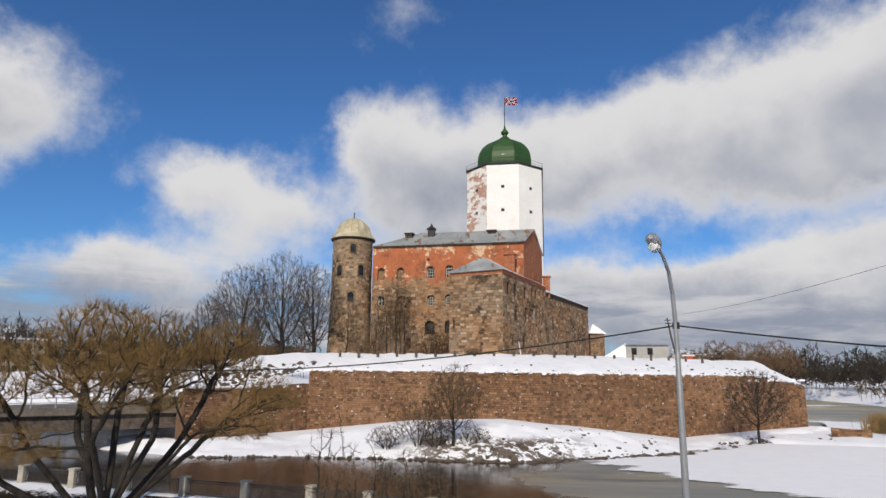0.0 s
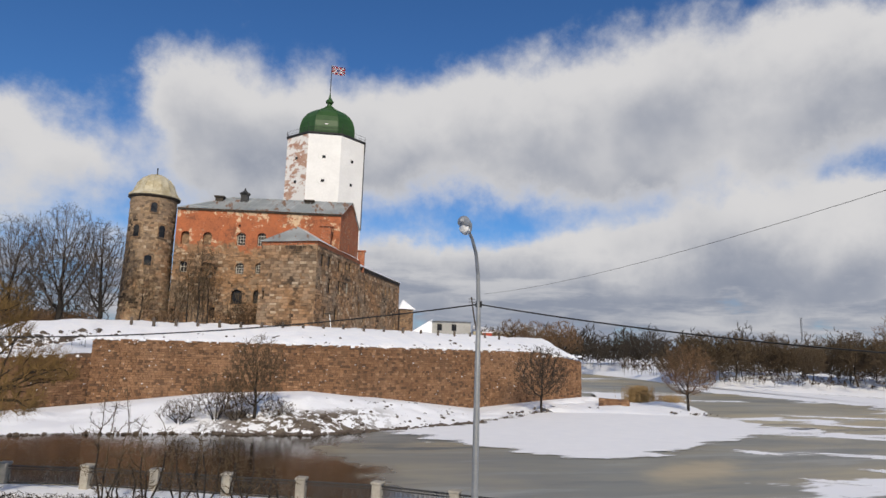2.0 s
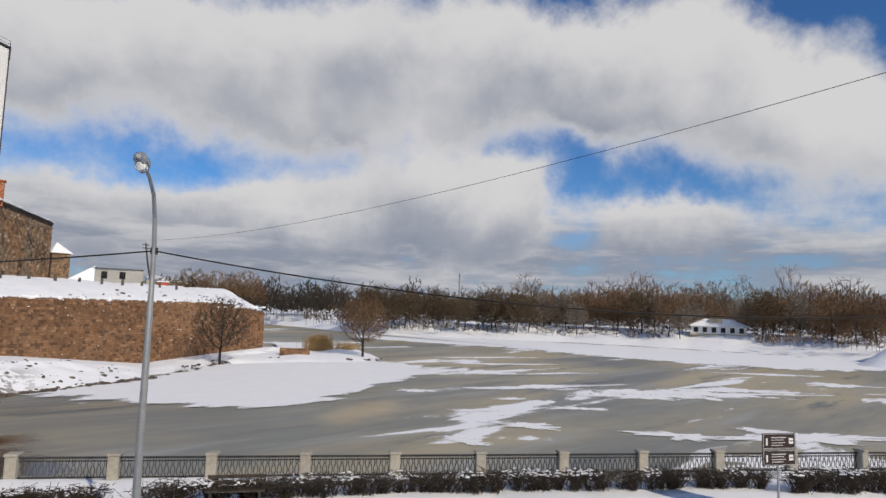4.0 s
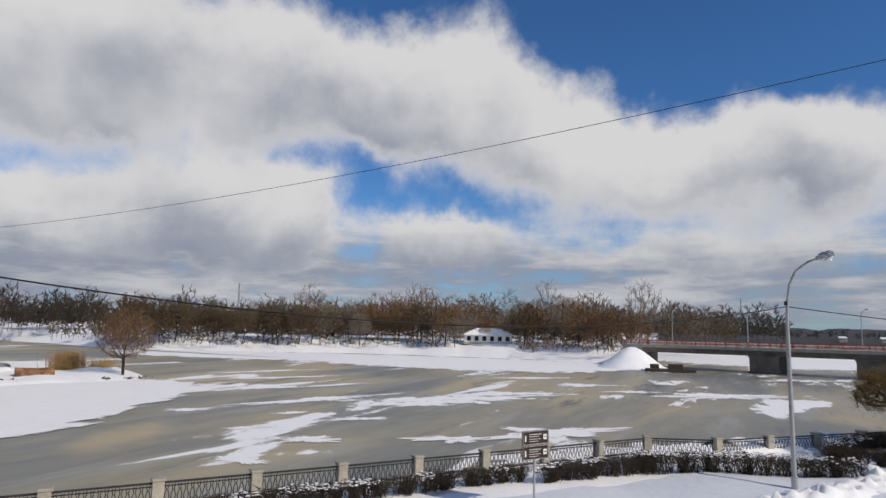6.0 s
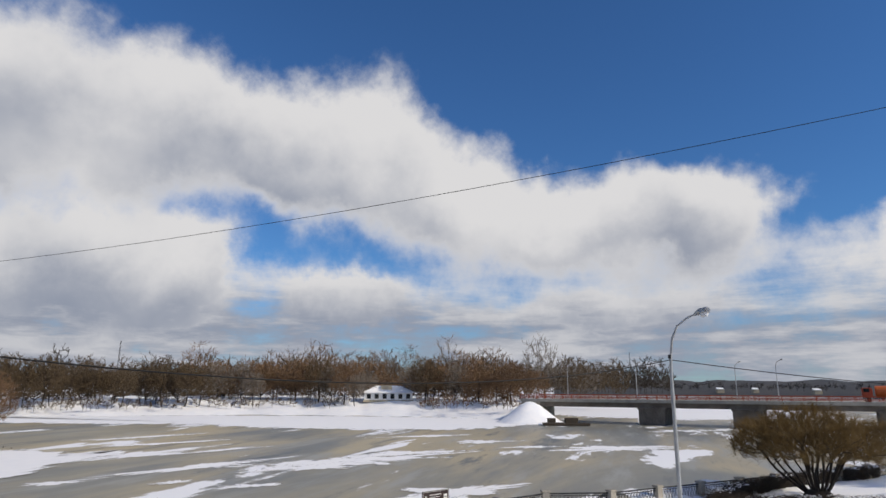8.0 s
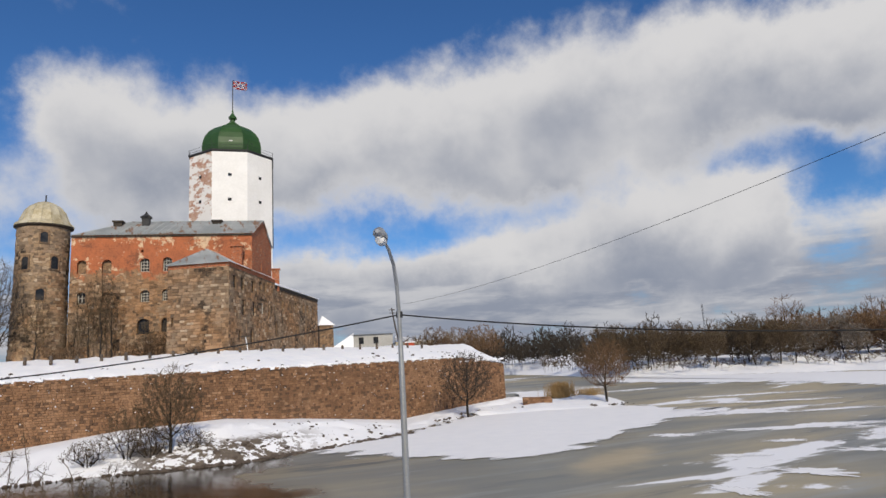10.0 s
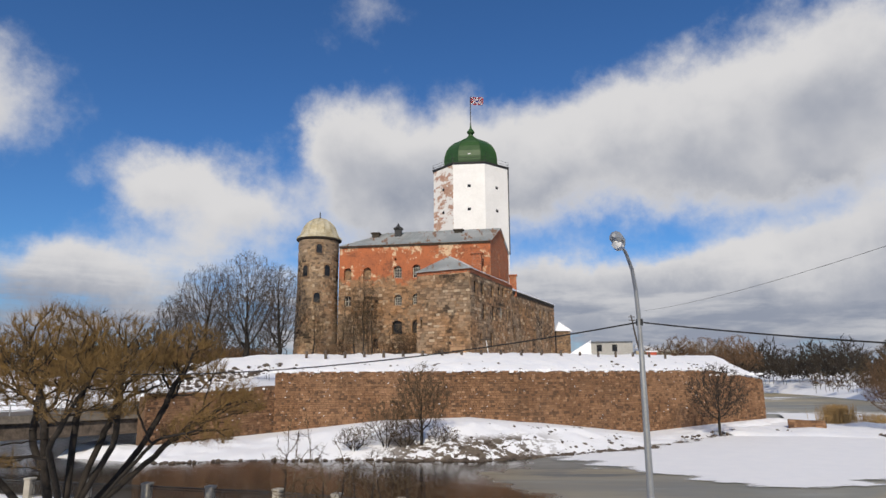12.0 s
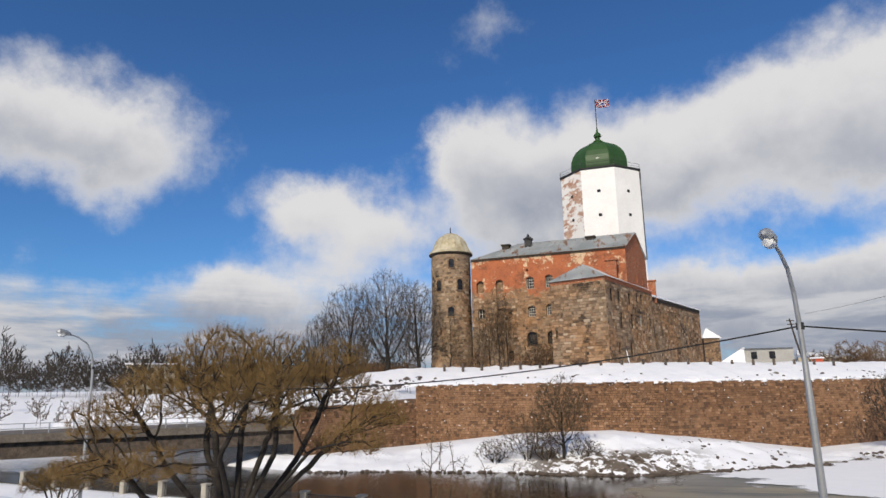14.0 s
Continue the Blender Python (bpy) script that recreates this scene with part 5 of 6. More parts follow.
# ---- hedges ----
def hedge(name_label, pts, wide, high, seed, snow=0.75):
    rng = np.random.default_rng(seed)
    run = along(pts, 0.25)
    th = thing("hedge", name_label, "hedge", "clipped hedges")
    c = np.array([(p.x, p.y) for p in run])
    k = len(c) * 40
    i = rng.integers(0, len(c), k)
    shift = np.random.default_rng(seed + 50).normal(0, 0.12, (len(c), 2))
    base = c[i] + shift[i] + rng.normal(0, 0.09, (k, 2))
    p0 = np.column_stack([base, rng.uniform(0.0, 0.12, k)])
    tip = np.column_stack([base + rng.normal(0, 0.24, (k, 2)), high * (0.62 + 0.38 * rng.random(k))])
    q0 = p0 + (tip - p0) * (0.35 + 0.5 * rng.random(k))[:, None]
    q1 = q0 + np.column_stack([rng.normal(0, 0.16, (k, 2)), rng.uniform(0.02, 0.22, k)])
    q1[:, 2] = np.minimum(q1[:, 2], high)
    r = np.full(k, 0.010)
    top0 = np.column_stack([c[i] + rng.uniform(-wide / 2, wide / 2, (k, 2)), np.full(k, high * 0.56) + rng.random(k) * high * 0.42])
    top1 = top0 + rng.normal(0, 0.16, (k, 3)) * (1, 1, 0.35)
    sticks("brush", [(p0, tip, r, r * 0.5), (q0, q1, r * 0.7, r * 0.4), (top0, top1, r * 1.2, r * 0.8)], HEDGE, th, 3, kind="stuff")
    # clumps of snow lying on the clipped top
    bm = bmesh.new()
    pr = random.Random(seed)
    for p in along(pts, 0.45):
        if pr.random() < snow:
            for _ in range(34):
                s = wide * pr.uniform(0.015, 0.06)
                m = Matrix.Translation((p.x + pr.uniform(-wide / 2, wide / 2), p.y + pr.uniform(-wide / 2, wide / 2), high - 0.1 * pr.random() ** 2)) @ Matrix.Rotation(pr.random() * 3, 4, "Z") @ Matrix.Diagonal((s * 1.5, s, 0.014, 1))
                bmesh.ops.create_icosphere(bm, subdivisions=1, radius=1, matrix=m)
    ob = part("snow_cap", bm, SNOW, th, "patches of snow on the clipped top")
    ob["kind"] = "stuff"


hedge("dark leafless clipped hedge dusted with snow", [(-4.0, 24.6), (2.0, 22.3), (6.3, 19.8)], 0.9, 0.66, 1, 0.35)
hedge("dark leafless clipped hedge along the fence dusted with snow", [(7.6, 19.3), (11.4, 17.1), (16.9, 13.4), (24.2, 7.8)], 0.95, 0.66, 2, 0.35)
hedge("dark leafless hedge turning inland", [(24.4, 6.8), (26.6, 5.2), (28.9, 3.2)], 1.2, 0.8, 3, 0.3)
hedge("dark leafless hedge beside the lamp and snow heap", [(28.2, 3.6), (30.2, 0.0), (31.2, -4.4)], 1.1, 0.9, 4, 0.3)
hedge("dark leafless hedge round the willow bush", [(34.6, -4.0), (35.0, -6.6), (36.3, -12.6)], 1.0, 0.85, 5, 0.3)
hedge("dark leafless hedge behind the willow bush", [(34.8, -3.9), (39.0, -5.8), (44.0, -9.4), (50, -16)], 1.0, 0.85, 6, 0.3)
hedge("low leafless hedge on the embankment dusted with snow", [(-22, 30.4), (-13.5, 28.0), (-5.0, 25.4)], 0.7, 0.55, 7, 0.9)

# shovelled snow ridge by the road
rows = []
for p in along([(21.0, 0.5), (24.5, -0.6), (28.3, -3.2), (31.4, -5.4), (33.4, -5.0)], 0.22):
    row = []
    for j in range(19):
        s = j / 18
        x, y = p.x + (s - 0.5) * 0.9, p.y + (s - 0.5) * 1.9
        row.append((x, y, 0.02 + (0.30 + 0.26 * rough(x, y, 1.9)) * math.sin(math.pi * s) ** 1.2 + 0.13 * rough(x, y, 4.2) * math.sin(math.pi * s)))
    rows.append(row)
sheet("snow_ridge", rows, SNOW, "lumpy ridge of shovelled snow beside the road", category="snow")
rows = []
for p in along([(35.5, 0.6), (38.4, -2.4), (41, -5)], 0.3):
    row = []
    for j in range(11):
        s = j / 10
        x, y = p.x - (s - 0.5) * 2.2, p.y - (s - 0.5) * 2.4
        row.append((x, y, 0.02 + (0.5 + 0.3 * rough(x, y, 1.0)) * math.sin(math.pi * s)))
    rows.append(row)
sheet("snow_heap", rows, SNOW, "heap of shovelled snow by the fence", category="snow")


# ---- street lamps and wires ----
def lamp(at, high=8.95, group="street lamps"):
    th = thing("street_lamp", "galvanised steel street lamp with a curved arm", "lamp", group, at)
    bm = bmesh.new()
    d = heading(213.5, 0)
    pts = [Vector((0, 0, z)) for z in (-0.2, 3, 5.5, high - 2.4)] + [d * a + Vector((0, 0, high + z)) for a, z in ((0.04, -1.7), (0.16, -1.0), (0.42, -0.5), (0.9, -0.18), (1.3, -0.06))]
    tube(bm, pts, [0.095, 0.085, 0.075, 0.06, 0.055, 0.05, 0.045, 0.04, 0.035], 10)
    part("pole", bm, STEEL, th)
    head_bm = bmesh.new()
    tube(head_bm, [d * a + Vector((0, 0, high + z)) for a, z in ((1.22, -0.08), (1.34, -0.03), (1.5, 0.02), (1.8, 0.07), (1.92, 0.09))], [0.05, 0.10, 0.15, 0.15, 0.05], 10)
    hd = part("lamp_head", head_bm, STEEL, th)
    bm = bmesh.new()
    tube(bm, [d * a + Vector((0, 0, high + z)) for a, z in ((1.46, -0.06), (1.55, -0.10), (1.75, -0.08), (1.84, -0.02))], [0.05, 0.12, 0.12, 0.04], 10)
    part("lens", bm, PAINTWHITE, hd, "milky lamp lens")
    bm = bmesh.new()
    tube(bm, [(0, 0, 7.1), (0, 0, 7.26)], 0.085, 10)
    part("bracket", bm, IRON, th)
    bm = bmesh.new()
    tube(bm, [(0, 0, 0.0), (0, 0, 0.5)], 0.12, 10)
    part("base_sleeve", bm, STEEL, th)
    return th


L1, L2, L3 = Vector((5.72, 15.3, 0)), Vector((28.5, -1.95, 0)), Vector((-23.8, 30.3, 0))
lamp(L1)
lamp(L2)
lamp(L3)


def cable(a, b, sag, name="overhead_cable", r=0.018, label="black cable strung between street lamps"):
    bm = bmesh.new()
    a, b = Vector(a), Vector(b)
    pts = []
    for i in range(33):
        s = i / 32
        p = a.lerp(b, s)
        p.z -= sag * 4 * s * (1 - s)
        pts.append(p)
    tube(bm, pts, r, 5)
    tagged(part(name, bm, RUBBER), label, "cable")


cable(L3 + Vector((0, 0, 7.2)), L1 + Vector((0, 0, 7.18)), 1.25, r=0.02)
cable(L1 + Vector((0, 0, 7.18)), L2 + Vector((0, 0, 7.05)), 1.1, r=0.02)
cable(L2 + Vector((0, 0, 7.05)), (62, -48, 6.9), 1.3, r=0.02)
w0 = heading(21.0, 0) * 40
w1 = heading(130, 0) * 16
cable((w0.x, w0.y, EYE + 40 * math.tan(radians(5.1))), (w1.x, w1.y, 11.7), 1.1, r=0.007, label="thin black cable running up to the house")

# leaning utility pole and lamp on the terrace
pole = thing("utility_pole", "leaning dark timber utility pole with crossarms", "pole", "", (34.5, 94.5, 8.2))
bm = bmesh.new()
tube(bm, [(0.9, 0, -1), (0, 0, 3.4), (-0.45, 0, 6.2)], [0.14, 0.12, 0.09], 8)
part("shaft", bm, DARKWOOD, pole)
for z, x in ((5.9, -0.4), (5.4, -0.32)):
    bm = bmesh.new()
    box(bm, (x, 0, z), (1.0, 0.1, 0.12))
    part("crossarm", bm, DARKWOOD, pole)
light = thing("floodlight", "white floodlight bracket on the terrace slope", "lamp", "", (10.7, 86.3, 8.1))
bm = bmesh.new()
tube(bm, [(0.25, 0, -0.5), (0, 0, 1.2), (-0.15, 0, 2.1)], 0.06, 6)
part("post", bm, PAINTWHITE, light)
bm = bmesh.new()
box(bm, (-0.2, 0, 2.2), (1.3, 0.4, 0.18))
part("lamp_head", bm, DARKWOOD, light)

# posts of a low chain fence on the terrace
first = None
for i in range(20):
    s = i / 19
    p = Vector((-14, 87, 0)).lerp(Vector((13.5, 84.5, 0)), s / 0.55) if s < 0.55 else Vector((13.5, 84.5, 0)).lerp(Vector((40, 97, 0)), (s - 0.55) / 0.45)
    if first is None:
        first = thing("bollard", "short dark stone bollard standing in snow", "bollard", "bollards on the terrace", (p.x, p.y, 7.9))
        bm = bmesh.new()
        lathe(bm, [(0.2, -0.6), (0.18, 0.75), (0.1, 0.9)], (0, 0, 0), 8)
        part("shaft", bm, RUBBLE, first)
    else:
        copy_thing(first, pose(p.x, p.y, 7.9 + 0.1 * math.sin(i * 2.1)))

# ---- small buildings on the terrace ----
house = thing("low_house", "low grey-white rendered house with a snowy lean-to roof", "house")
bm = bmesh.new()
prism(bm, [(32.5, 112), (39.8, 110.5), (41.4, 118), (34, 119.5)], 6.5, 11.1)
part("wall", bm, GREYRENDER, house)
gabled("roof", [Vector((32.2, 111.5, 11.15)), Vector((40.1, 110.0, 11.15)), Vector((41.8, 118.4, 11.4)), Vector((33.8, 120, 11.4))], ZINC, house, [(0, 1, 2, 3)])
bm = bmesh.new()
vs = [bm.verts.new(p) for p in ((28.9, 113.4, 8.9), (32.6, 111.7, 11.4), (33.2, 113.2, 11.4), (29.5, 115.4, 8.9), (29.2, 113.4, 7.4), (32.6, 111.7, 7.4), (33.2, 113.2, 7.4), (29.8, 115.4, 7.4))]
for f in ((0, 1, 2, 3), (4, 5, 1, 0), (5, 6, 2, 1), (6, 7, 3, 2), (7, 4, 0, 3), (7, 6, 5, 4)):
    bm.faces.new([vs[i] for i in f])
part("stair_roof", bm, SNOW, house, "snow-covered sloping stair roof")
for u in (1.6, 4.3):
    bm = bmesh.new()
    box(bm, (32.5 + u * 0.98, 111.98 - u * 0.2, 10.0), (0.9, 0.1, 1.2), -0.2)
    part("window", bm, GLASS, house)
gab = thing("low_house", "small snow-roofed outbuilding beside a red kiosk", "house")
bm = bmesh.new()
prism(bm, [(41.0, 112.2), (48.2, 110.2), (50, 116.0), (43, 118)], 6.0, 9.5)
part("wall", bm, BEIGE, gab)
gabled("roof", [Vector((40.8, 111.8, 9.9)), Vector((48.8, 109.6, 9.0)), Vector((50.4, 116.4, 9.0)), Vector((42.8, 118.4, 10.1)), Vector((42.0, 115.0, 10.8)), Vector((49.6, 113, 9.4))], SNOW, gab, [(0, 1, 5, 4), (4, 5, 2, 3)])
kiosk = thing("kiosk", "small red kiosk on the snowy terrace", "kiosk", "", (41.6, 106.5, 7.6))
bm = bmesh.new()
box(bm, (0, 0, 0.6), (1.5, 1.2, 1.8), -0.3)
part("body", bm, RAILRED, kiosk)
bm = bmesh.new()
box(bm, (0, 0, 1.62), (1.9, 1.6, 0.16), -0.3)
part("roof", bm, SNOW, kiosk)

# ---- sign ----
sign = thing("direction_sign", "brown tourist direction sign with two panels on a steel post", "sign", "", (20.55, 6.1, 0))
face = math.atan2(-6.1, -20.55) + radians(40)
tn = Matrix.Rotation(face + math.pi / 2, 4, "Z")
bm = bmesh.new()
tube(bm, [(0, 0, -0.2), (0, 0, 2.6)], 0.035, 8)
part("post", bm, STEEL, sign)
for zc in (1.93, 2.41):
    bm = bmesh.new()
    got = box(bm, (0, 0, 0), (1.12, 0.03, 0.45))
    bmesh.ops.transform(bm, matrix=tn @ Matrix.Translation((0, -0.055, zc)), verts=bm.verts)
    panel = part("panel", bm, SIGNBROWN, sign)
    marks = [(0, 0.205, 1.07, 0.008), (0, -0.205, 1.07, 0.008), (-0.535, 0, 0.008, 0.41), (0.535, 0, 0.008, 0.41), (-0.42, -0.02, 0.05, 0.2), (0.40, 0, 0.14, 0.17)]
    marks += [(-0.02, 0.1, 0.5, 0.02), (-0.06, 0.03, 0.42, 0.014), (-0.03, -0.05, 0.48, 0.014), (-0.07, -0.12, 0.4, 0.014)]
    for x, z, w, h in marks:
        bm = bmesh.new()
        box(bm, (0, 0, 0), (w, 0.006, h))
        bmesh.ops.transform(bm, matrix=tn @ Matrix.Translation((x, -0.074, zc + z)), verts=bm.verts)
        part("marking", bm, PAINTWHITE, panel)
    bm = bmesh.new()
    box(bm, (0, 0, 0), (0.1, 0.006, 0.03))
    bmesh.ops.transform(bm, matrix=tn @ Matrix.Translation((0.40, -0.080, zc)), verts=bm.verts)
    part("arrow", bm, IRON, panel)


# ---- benches ----
def bench(at, turn, label):
    th = thing("bench", label, "bench", "benches on the embankment", at)
    rot = Matrix.Rotation(turn, 4, "Z")

    def slat(x, y, z, sx, sy, sz, nm, mat=DARKWOOD):
        bm = bmesh.new()
        box(bm, (x, y, z), (sx, sy, sz))
        bmesh.ops.transform(bm, matrix=rot, verts=bm.verts)
        part(nm, bm, mat, th)

    for k in range(3):
        slat(0, -0.15 + 0.14 * k, 0.45, 1.7, 0.1, 0.04, "seat_slat")
    for k in range(2):
        slat(0, 0.24, 0.62 + 0.16 * k, 1.7, 0.035, 0.1, "back_slat")
    for x in (-0.7, 0.7):
        slat(x, 0, 0.2, 0.06, 0.42, 0.5, "leg", IRON)
        slat(x, 0.26, 0.5, 0.06, 0.05, 0.6, "back_post", IRON)


bench((9.5, 17.75, 0), -0.6, "dark slatted bench against the hedge in snow")
bench((-11.5, 26.9, 0), -0.25, "dark slatted bench under the willow in snow")

# ---- road bridge across the bay ----
bridge = thing("road_bridge", "long concrete road bridge with red railings", "bridge")
P0, P1 = Vector((143, 17)), Vector((117, -80))
bd = (P1 - P0).normalized()
bn = Vector((-bd.y, bd.x))


def deckz(u):
    return 2.75 + 0.55 * u / 100


def bridge_box(name, u0, u1, o0, o1, z0, z1, mat, parent=None, label=""):
    """A piece of the bridge between u0 and u1 along it and o0 and o1 across it; heights are above the roadway."""
    a0, a1, b0, b1 = P0 + bd * u0 + bn * o0, P0 + bd * u0 + bn * o1, P0 + bd * u1 + bn * o0, P0 + bd * u1 + bn * o1
    bm = bmesh.new()
    prism(bm, [(p.x, p.y) for p in (a0, b0, b1, a1)], [deckz(u0) + z0, deckz(u1) + z0, deckz(u1) + z0, deckz(u0) + z0], [deckz(u0) + z1, deckz(u1) + z1, deckz(u1) + z1, deckz(u0) + z1])
    return part(name, bm, mat, parent or bridge, label)


bridge_box("deck", -6, 100, 0, 10, -0.45, 0.0, CONCRETE)
bridge_box("girder", -2, 100, 0.6, 9.4, -1.45, -0.45, SHADECONCRETE)
bridge_box("kerb", -6, 100, 0.0, 0.5, 0.0, 0.18, CONCRETE)
for u, w in ((22.8, 5.2), (40.5, 5.2), (64, 5.6), (86, 5.6)):
    pr = bridge_box("pier", u - w / 2, u + w / 2, 0.3, 9.7, -6.2, -1.45, SHADECONCRETE)
    bridge_box("pier_cap", u - w / 2 - 0.2, u + w / 2 + 0.2, 0.1, 9.9, -1.75, -1.45, SHADECONCRETE, pr)
bridge_box("abutment", -6, -1.5, 0.6, 9.4, -5.5, -0.45, CONCRETE)
for o in (0.25, 9.75):
    for h in (0.95, 0.55, 0.3):
        bridge_box("rail", -6, 100, o - 0.04, o + 0.04, h, h + 0.11, RAILRED)
    pm = None
    for i in range(53):
        u = -6 + 2 * i
        p = P0 + bd * u + bn * o
        if pm is None:
            bm = bmesh.new()
            box(bm, (0, 0, 0.55), (0.12, 0.12, 1.1))
            ob = part("railing_post", bm, RAILRED, bridge)
            pm = ob.data
        else:
            ob = new("railing_post", pm)
            ob.parent = bridge
        ob.matrix_basis = pose(p.x, p.y, deckz(u), 0, 0, math.degrees(math.atan2(bd.y, bd.x)))
    pm = None
    for i in range(52):
        u = -5 + 2 * i
        p = P0 + bd * u + bn * o
        if pm is None:
            bm = bmesh.new()
            for k in range(5):
                box(bm, (-0.6 + 0.3 * k, 0, 0.6), (0.04, 0.04, 0.7))
            ob = part("railing_bars", bm, PAINTWHITE, bridge, "pale railing bars")
            pm = ob.data
        else:
            ob = new("railing_bars", pm)
            ob.parent = bridge
            ob["label"] = "pale railing bars"
        ob.matrix_basis = pose(p.x, p.y, deckz(u), 0, 0, math.degrees(math.atan2(bd.y, bd.x)))

lampmesh = None
for u, o in ((2, 9.3), (38, 9.3), (46, 0.8), (66, 0.8), (73, 9.3), (20, 0.8)):
    p = P0 + bd * u + bn * o
    th = thing("bridge_lamp", "thin grey lamp post on the road bridge", "lamp", "bridge lamps", (p.x, p.y, deckz(u)))
    bm = bmesh.new()
    tube(bm, [(0, 0, -0.1), (0, 0, 6.6), (-0.3, -0.15, 7.3), (-1.3, -0.6, 7.7)], [0.1, 0.07, 0.06, 0.05], 6)
    part("pole", bm, STEEL, th)
    bm = bmesh.new()
    tube(bm, [(-1.2, -0.55, 7.68), (-1.5, -0.7, 7.75), (-2.0, -0.9, 7.82)], [0.05, 0.16, 0.1], 6)
    part("lamp_head", bm, STEEL, th)

# tank lorry on the bridge
pt = P0 + bd * 62 + bn * 3.0
truck = thing("tank_lorry", "orange tank lorry with a red cab on the bridge", "lorry", "", (pt.x, pt.y, deckz(62)))
tr = Matrix.Rotation(math.atan2(bd.y, bd.x), 4, "Z")


def tpart(name, bm, mat, label="", parent=None):
    bmesh.ops.transform(bm, matrix=tr, verts=bm.verts)
    return part(name, bm, mat, parent or truck, label)


bm = bmesh.new()
tube(bm, [(-0.9, 0, 1.95), (-0.8, 0, 1.95), (4.0, 0, 1.95), (4.1, 0, 1.95)], [0.85, 1.0, 1.0, 0.85], 16)
tpart("tank", bm, ORANGE, "orange cylindrical tank")
bm = bmesh.new()
box(bm, (-2.1, 0, 1.75), (1.6, 2.2, 1.7))
bmesh.ops.bevel(bm, geom=bm.edges[:], offset=0.15, segments=2, affect="EDGES")
cab = tpart("cab", bm, RAILRED, "red cab")
bm = bmesh.new()
box(bm, (-2.2, -1.105, 2.15), (0.9, 0.03, 0.6))
tpart("window", bm, GLASS, "", cab)
bm = bmesh.new()
box(bm, (0.6, 0, 0.8), (7.0, 0.9, 0.3))
tpart("chassis", bm, IRON)
for x in (-2.1, 1.9, 3.2):
    for y in (-0.95, 0.95):
        bm = bmesh.new()
        tube(bm, [(x, y - 0.17, 0.5), (x, y + 0.17, 0.5)], 0.5, 14)
        tpart("wheel", bm, RUBBER)

# snow cone at the abutment, and a floating pontoon below it
cone = []
rows = []
for i in range(24):
    w = 2 * math.pi * i / 23
    rows.append([(138.5 + r * math.cos(w) * (1 + 0.06 * math.sin(3 * w)), 19.8 + r * math.sin(w), z) for r, z in ((8.0, -2.2), (6.3, -1.5), (4.2, 0.1), (2.2, 1.6), (0.8, 2.3), (0.05, 2.4))])
sheet("abutment_slope", rows, SNOW, "snow-covered cone of the bridge abutment", category="bank")
pont = thing("pontoon", "dark timber pontoon frozen in below the bridge", "pontoon", "", (130.5, 11.5, WATER))
for x, y, z, sx, sy, sz in ((0, 0, 0.3, 3, 9, 0.5), (0.5, -1, 1.0, 1.6, 2.5, 1.0), (1, 3, 0.9, 1.5, 1.5, 0.9)):
    bm = bmesh.new()
    box(bm, (x, y, z), (sx, sy, sz), 0.26)
    part("deck" if sz < 0.6 else "cabin", bm, DARKWOOD, pont)

# ---- old bridge to the castle ----
old = thing("castle_bridge", "low road bridge to the castle with a pale railing", "bridge")
Q0, Q1 = Vector((-26.5, 67.5)), Vector((-82, 28))
qd = (Q1 - Q0).normalized()
qn = Vector((-qd.y, qd.x)) * -1


def old_box(name, u0, u1, o0, o1, z0, z1, mat, label=""):
    a0, a1, b0, b1 = Q0 + qd * u0 + qn * o0, Q0 + qd * u0 + qn * o1, Q0 + qd * u1 + qn * o0, Q0 + qd * u1 + qn * o1
    bm = bmesh.new()
    prism(bm, [(p.x, p.y) for p in (a0, b0, b1, a1)], z0, z1)
    return part(name, bm, mat, old, label)


old_box("deck", 0, 68, 0, 8, 1.5, 2.2, SHADECONCRETE)
old_box("girder", 0, 68, 0.5, 7.5, 0.0, 1.5, RUBBLE, "dark steel girders")
for u in (18, 40, 60):
    old_box("pier", u, u + 2.5, 0.2, 7.8, -2.5, 0.0, RUBBLE)
for h in (2.65, 3.1):
    old_box("rail", 0, 68, 0.1, 0.2, h, h + 0.07, STEEL)
pm = None
for i in range(35):
    p = Q0 + qd * (2 * i) + qn * 0.15
    if pm is None:
        bm = bmesh.new()
        box(bm, (0, 0, 0.45), (0.08, 0.08, 1.0))
        ob = part("railing_post", bm, STEEL, old)
        pm = ob.data
    else:
        ob = new("railing_post", pm)
        ob.parent = old
    ob.location = (p.x, p.y, 2.2)

# ---- far shores ----
SHORE_AZ = [(14, 360), (24, 300), (33, 235), (37, 195), (41, 184), (48, 177), (57, 175), (65, 168), (72, 162), (80, 150), (84, 152)]


def shore_sheet(name, line, label, profile, seed=0.0):
    rows = []
    for az, d in resample([Vector(p) for p in line], 140):
        row = []
        for k, z in profile:
            p = heading(az, 0) * (d + k + 2 * rough(az + seed, 0, 0.6))
            row.append((p.x, p.y, z + (0.22 * rough(p.x, p.y, 0.12) if k > 0 else 0)))
        rows.append(row)
    return sheet(name, rows, SNOW, label, category="shore")


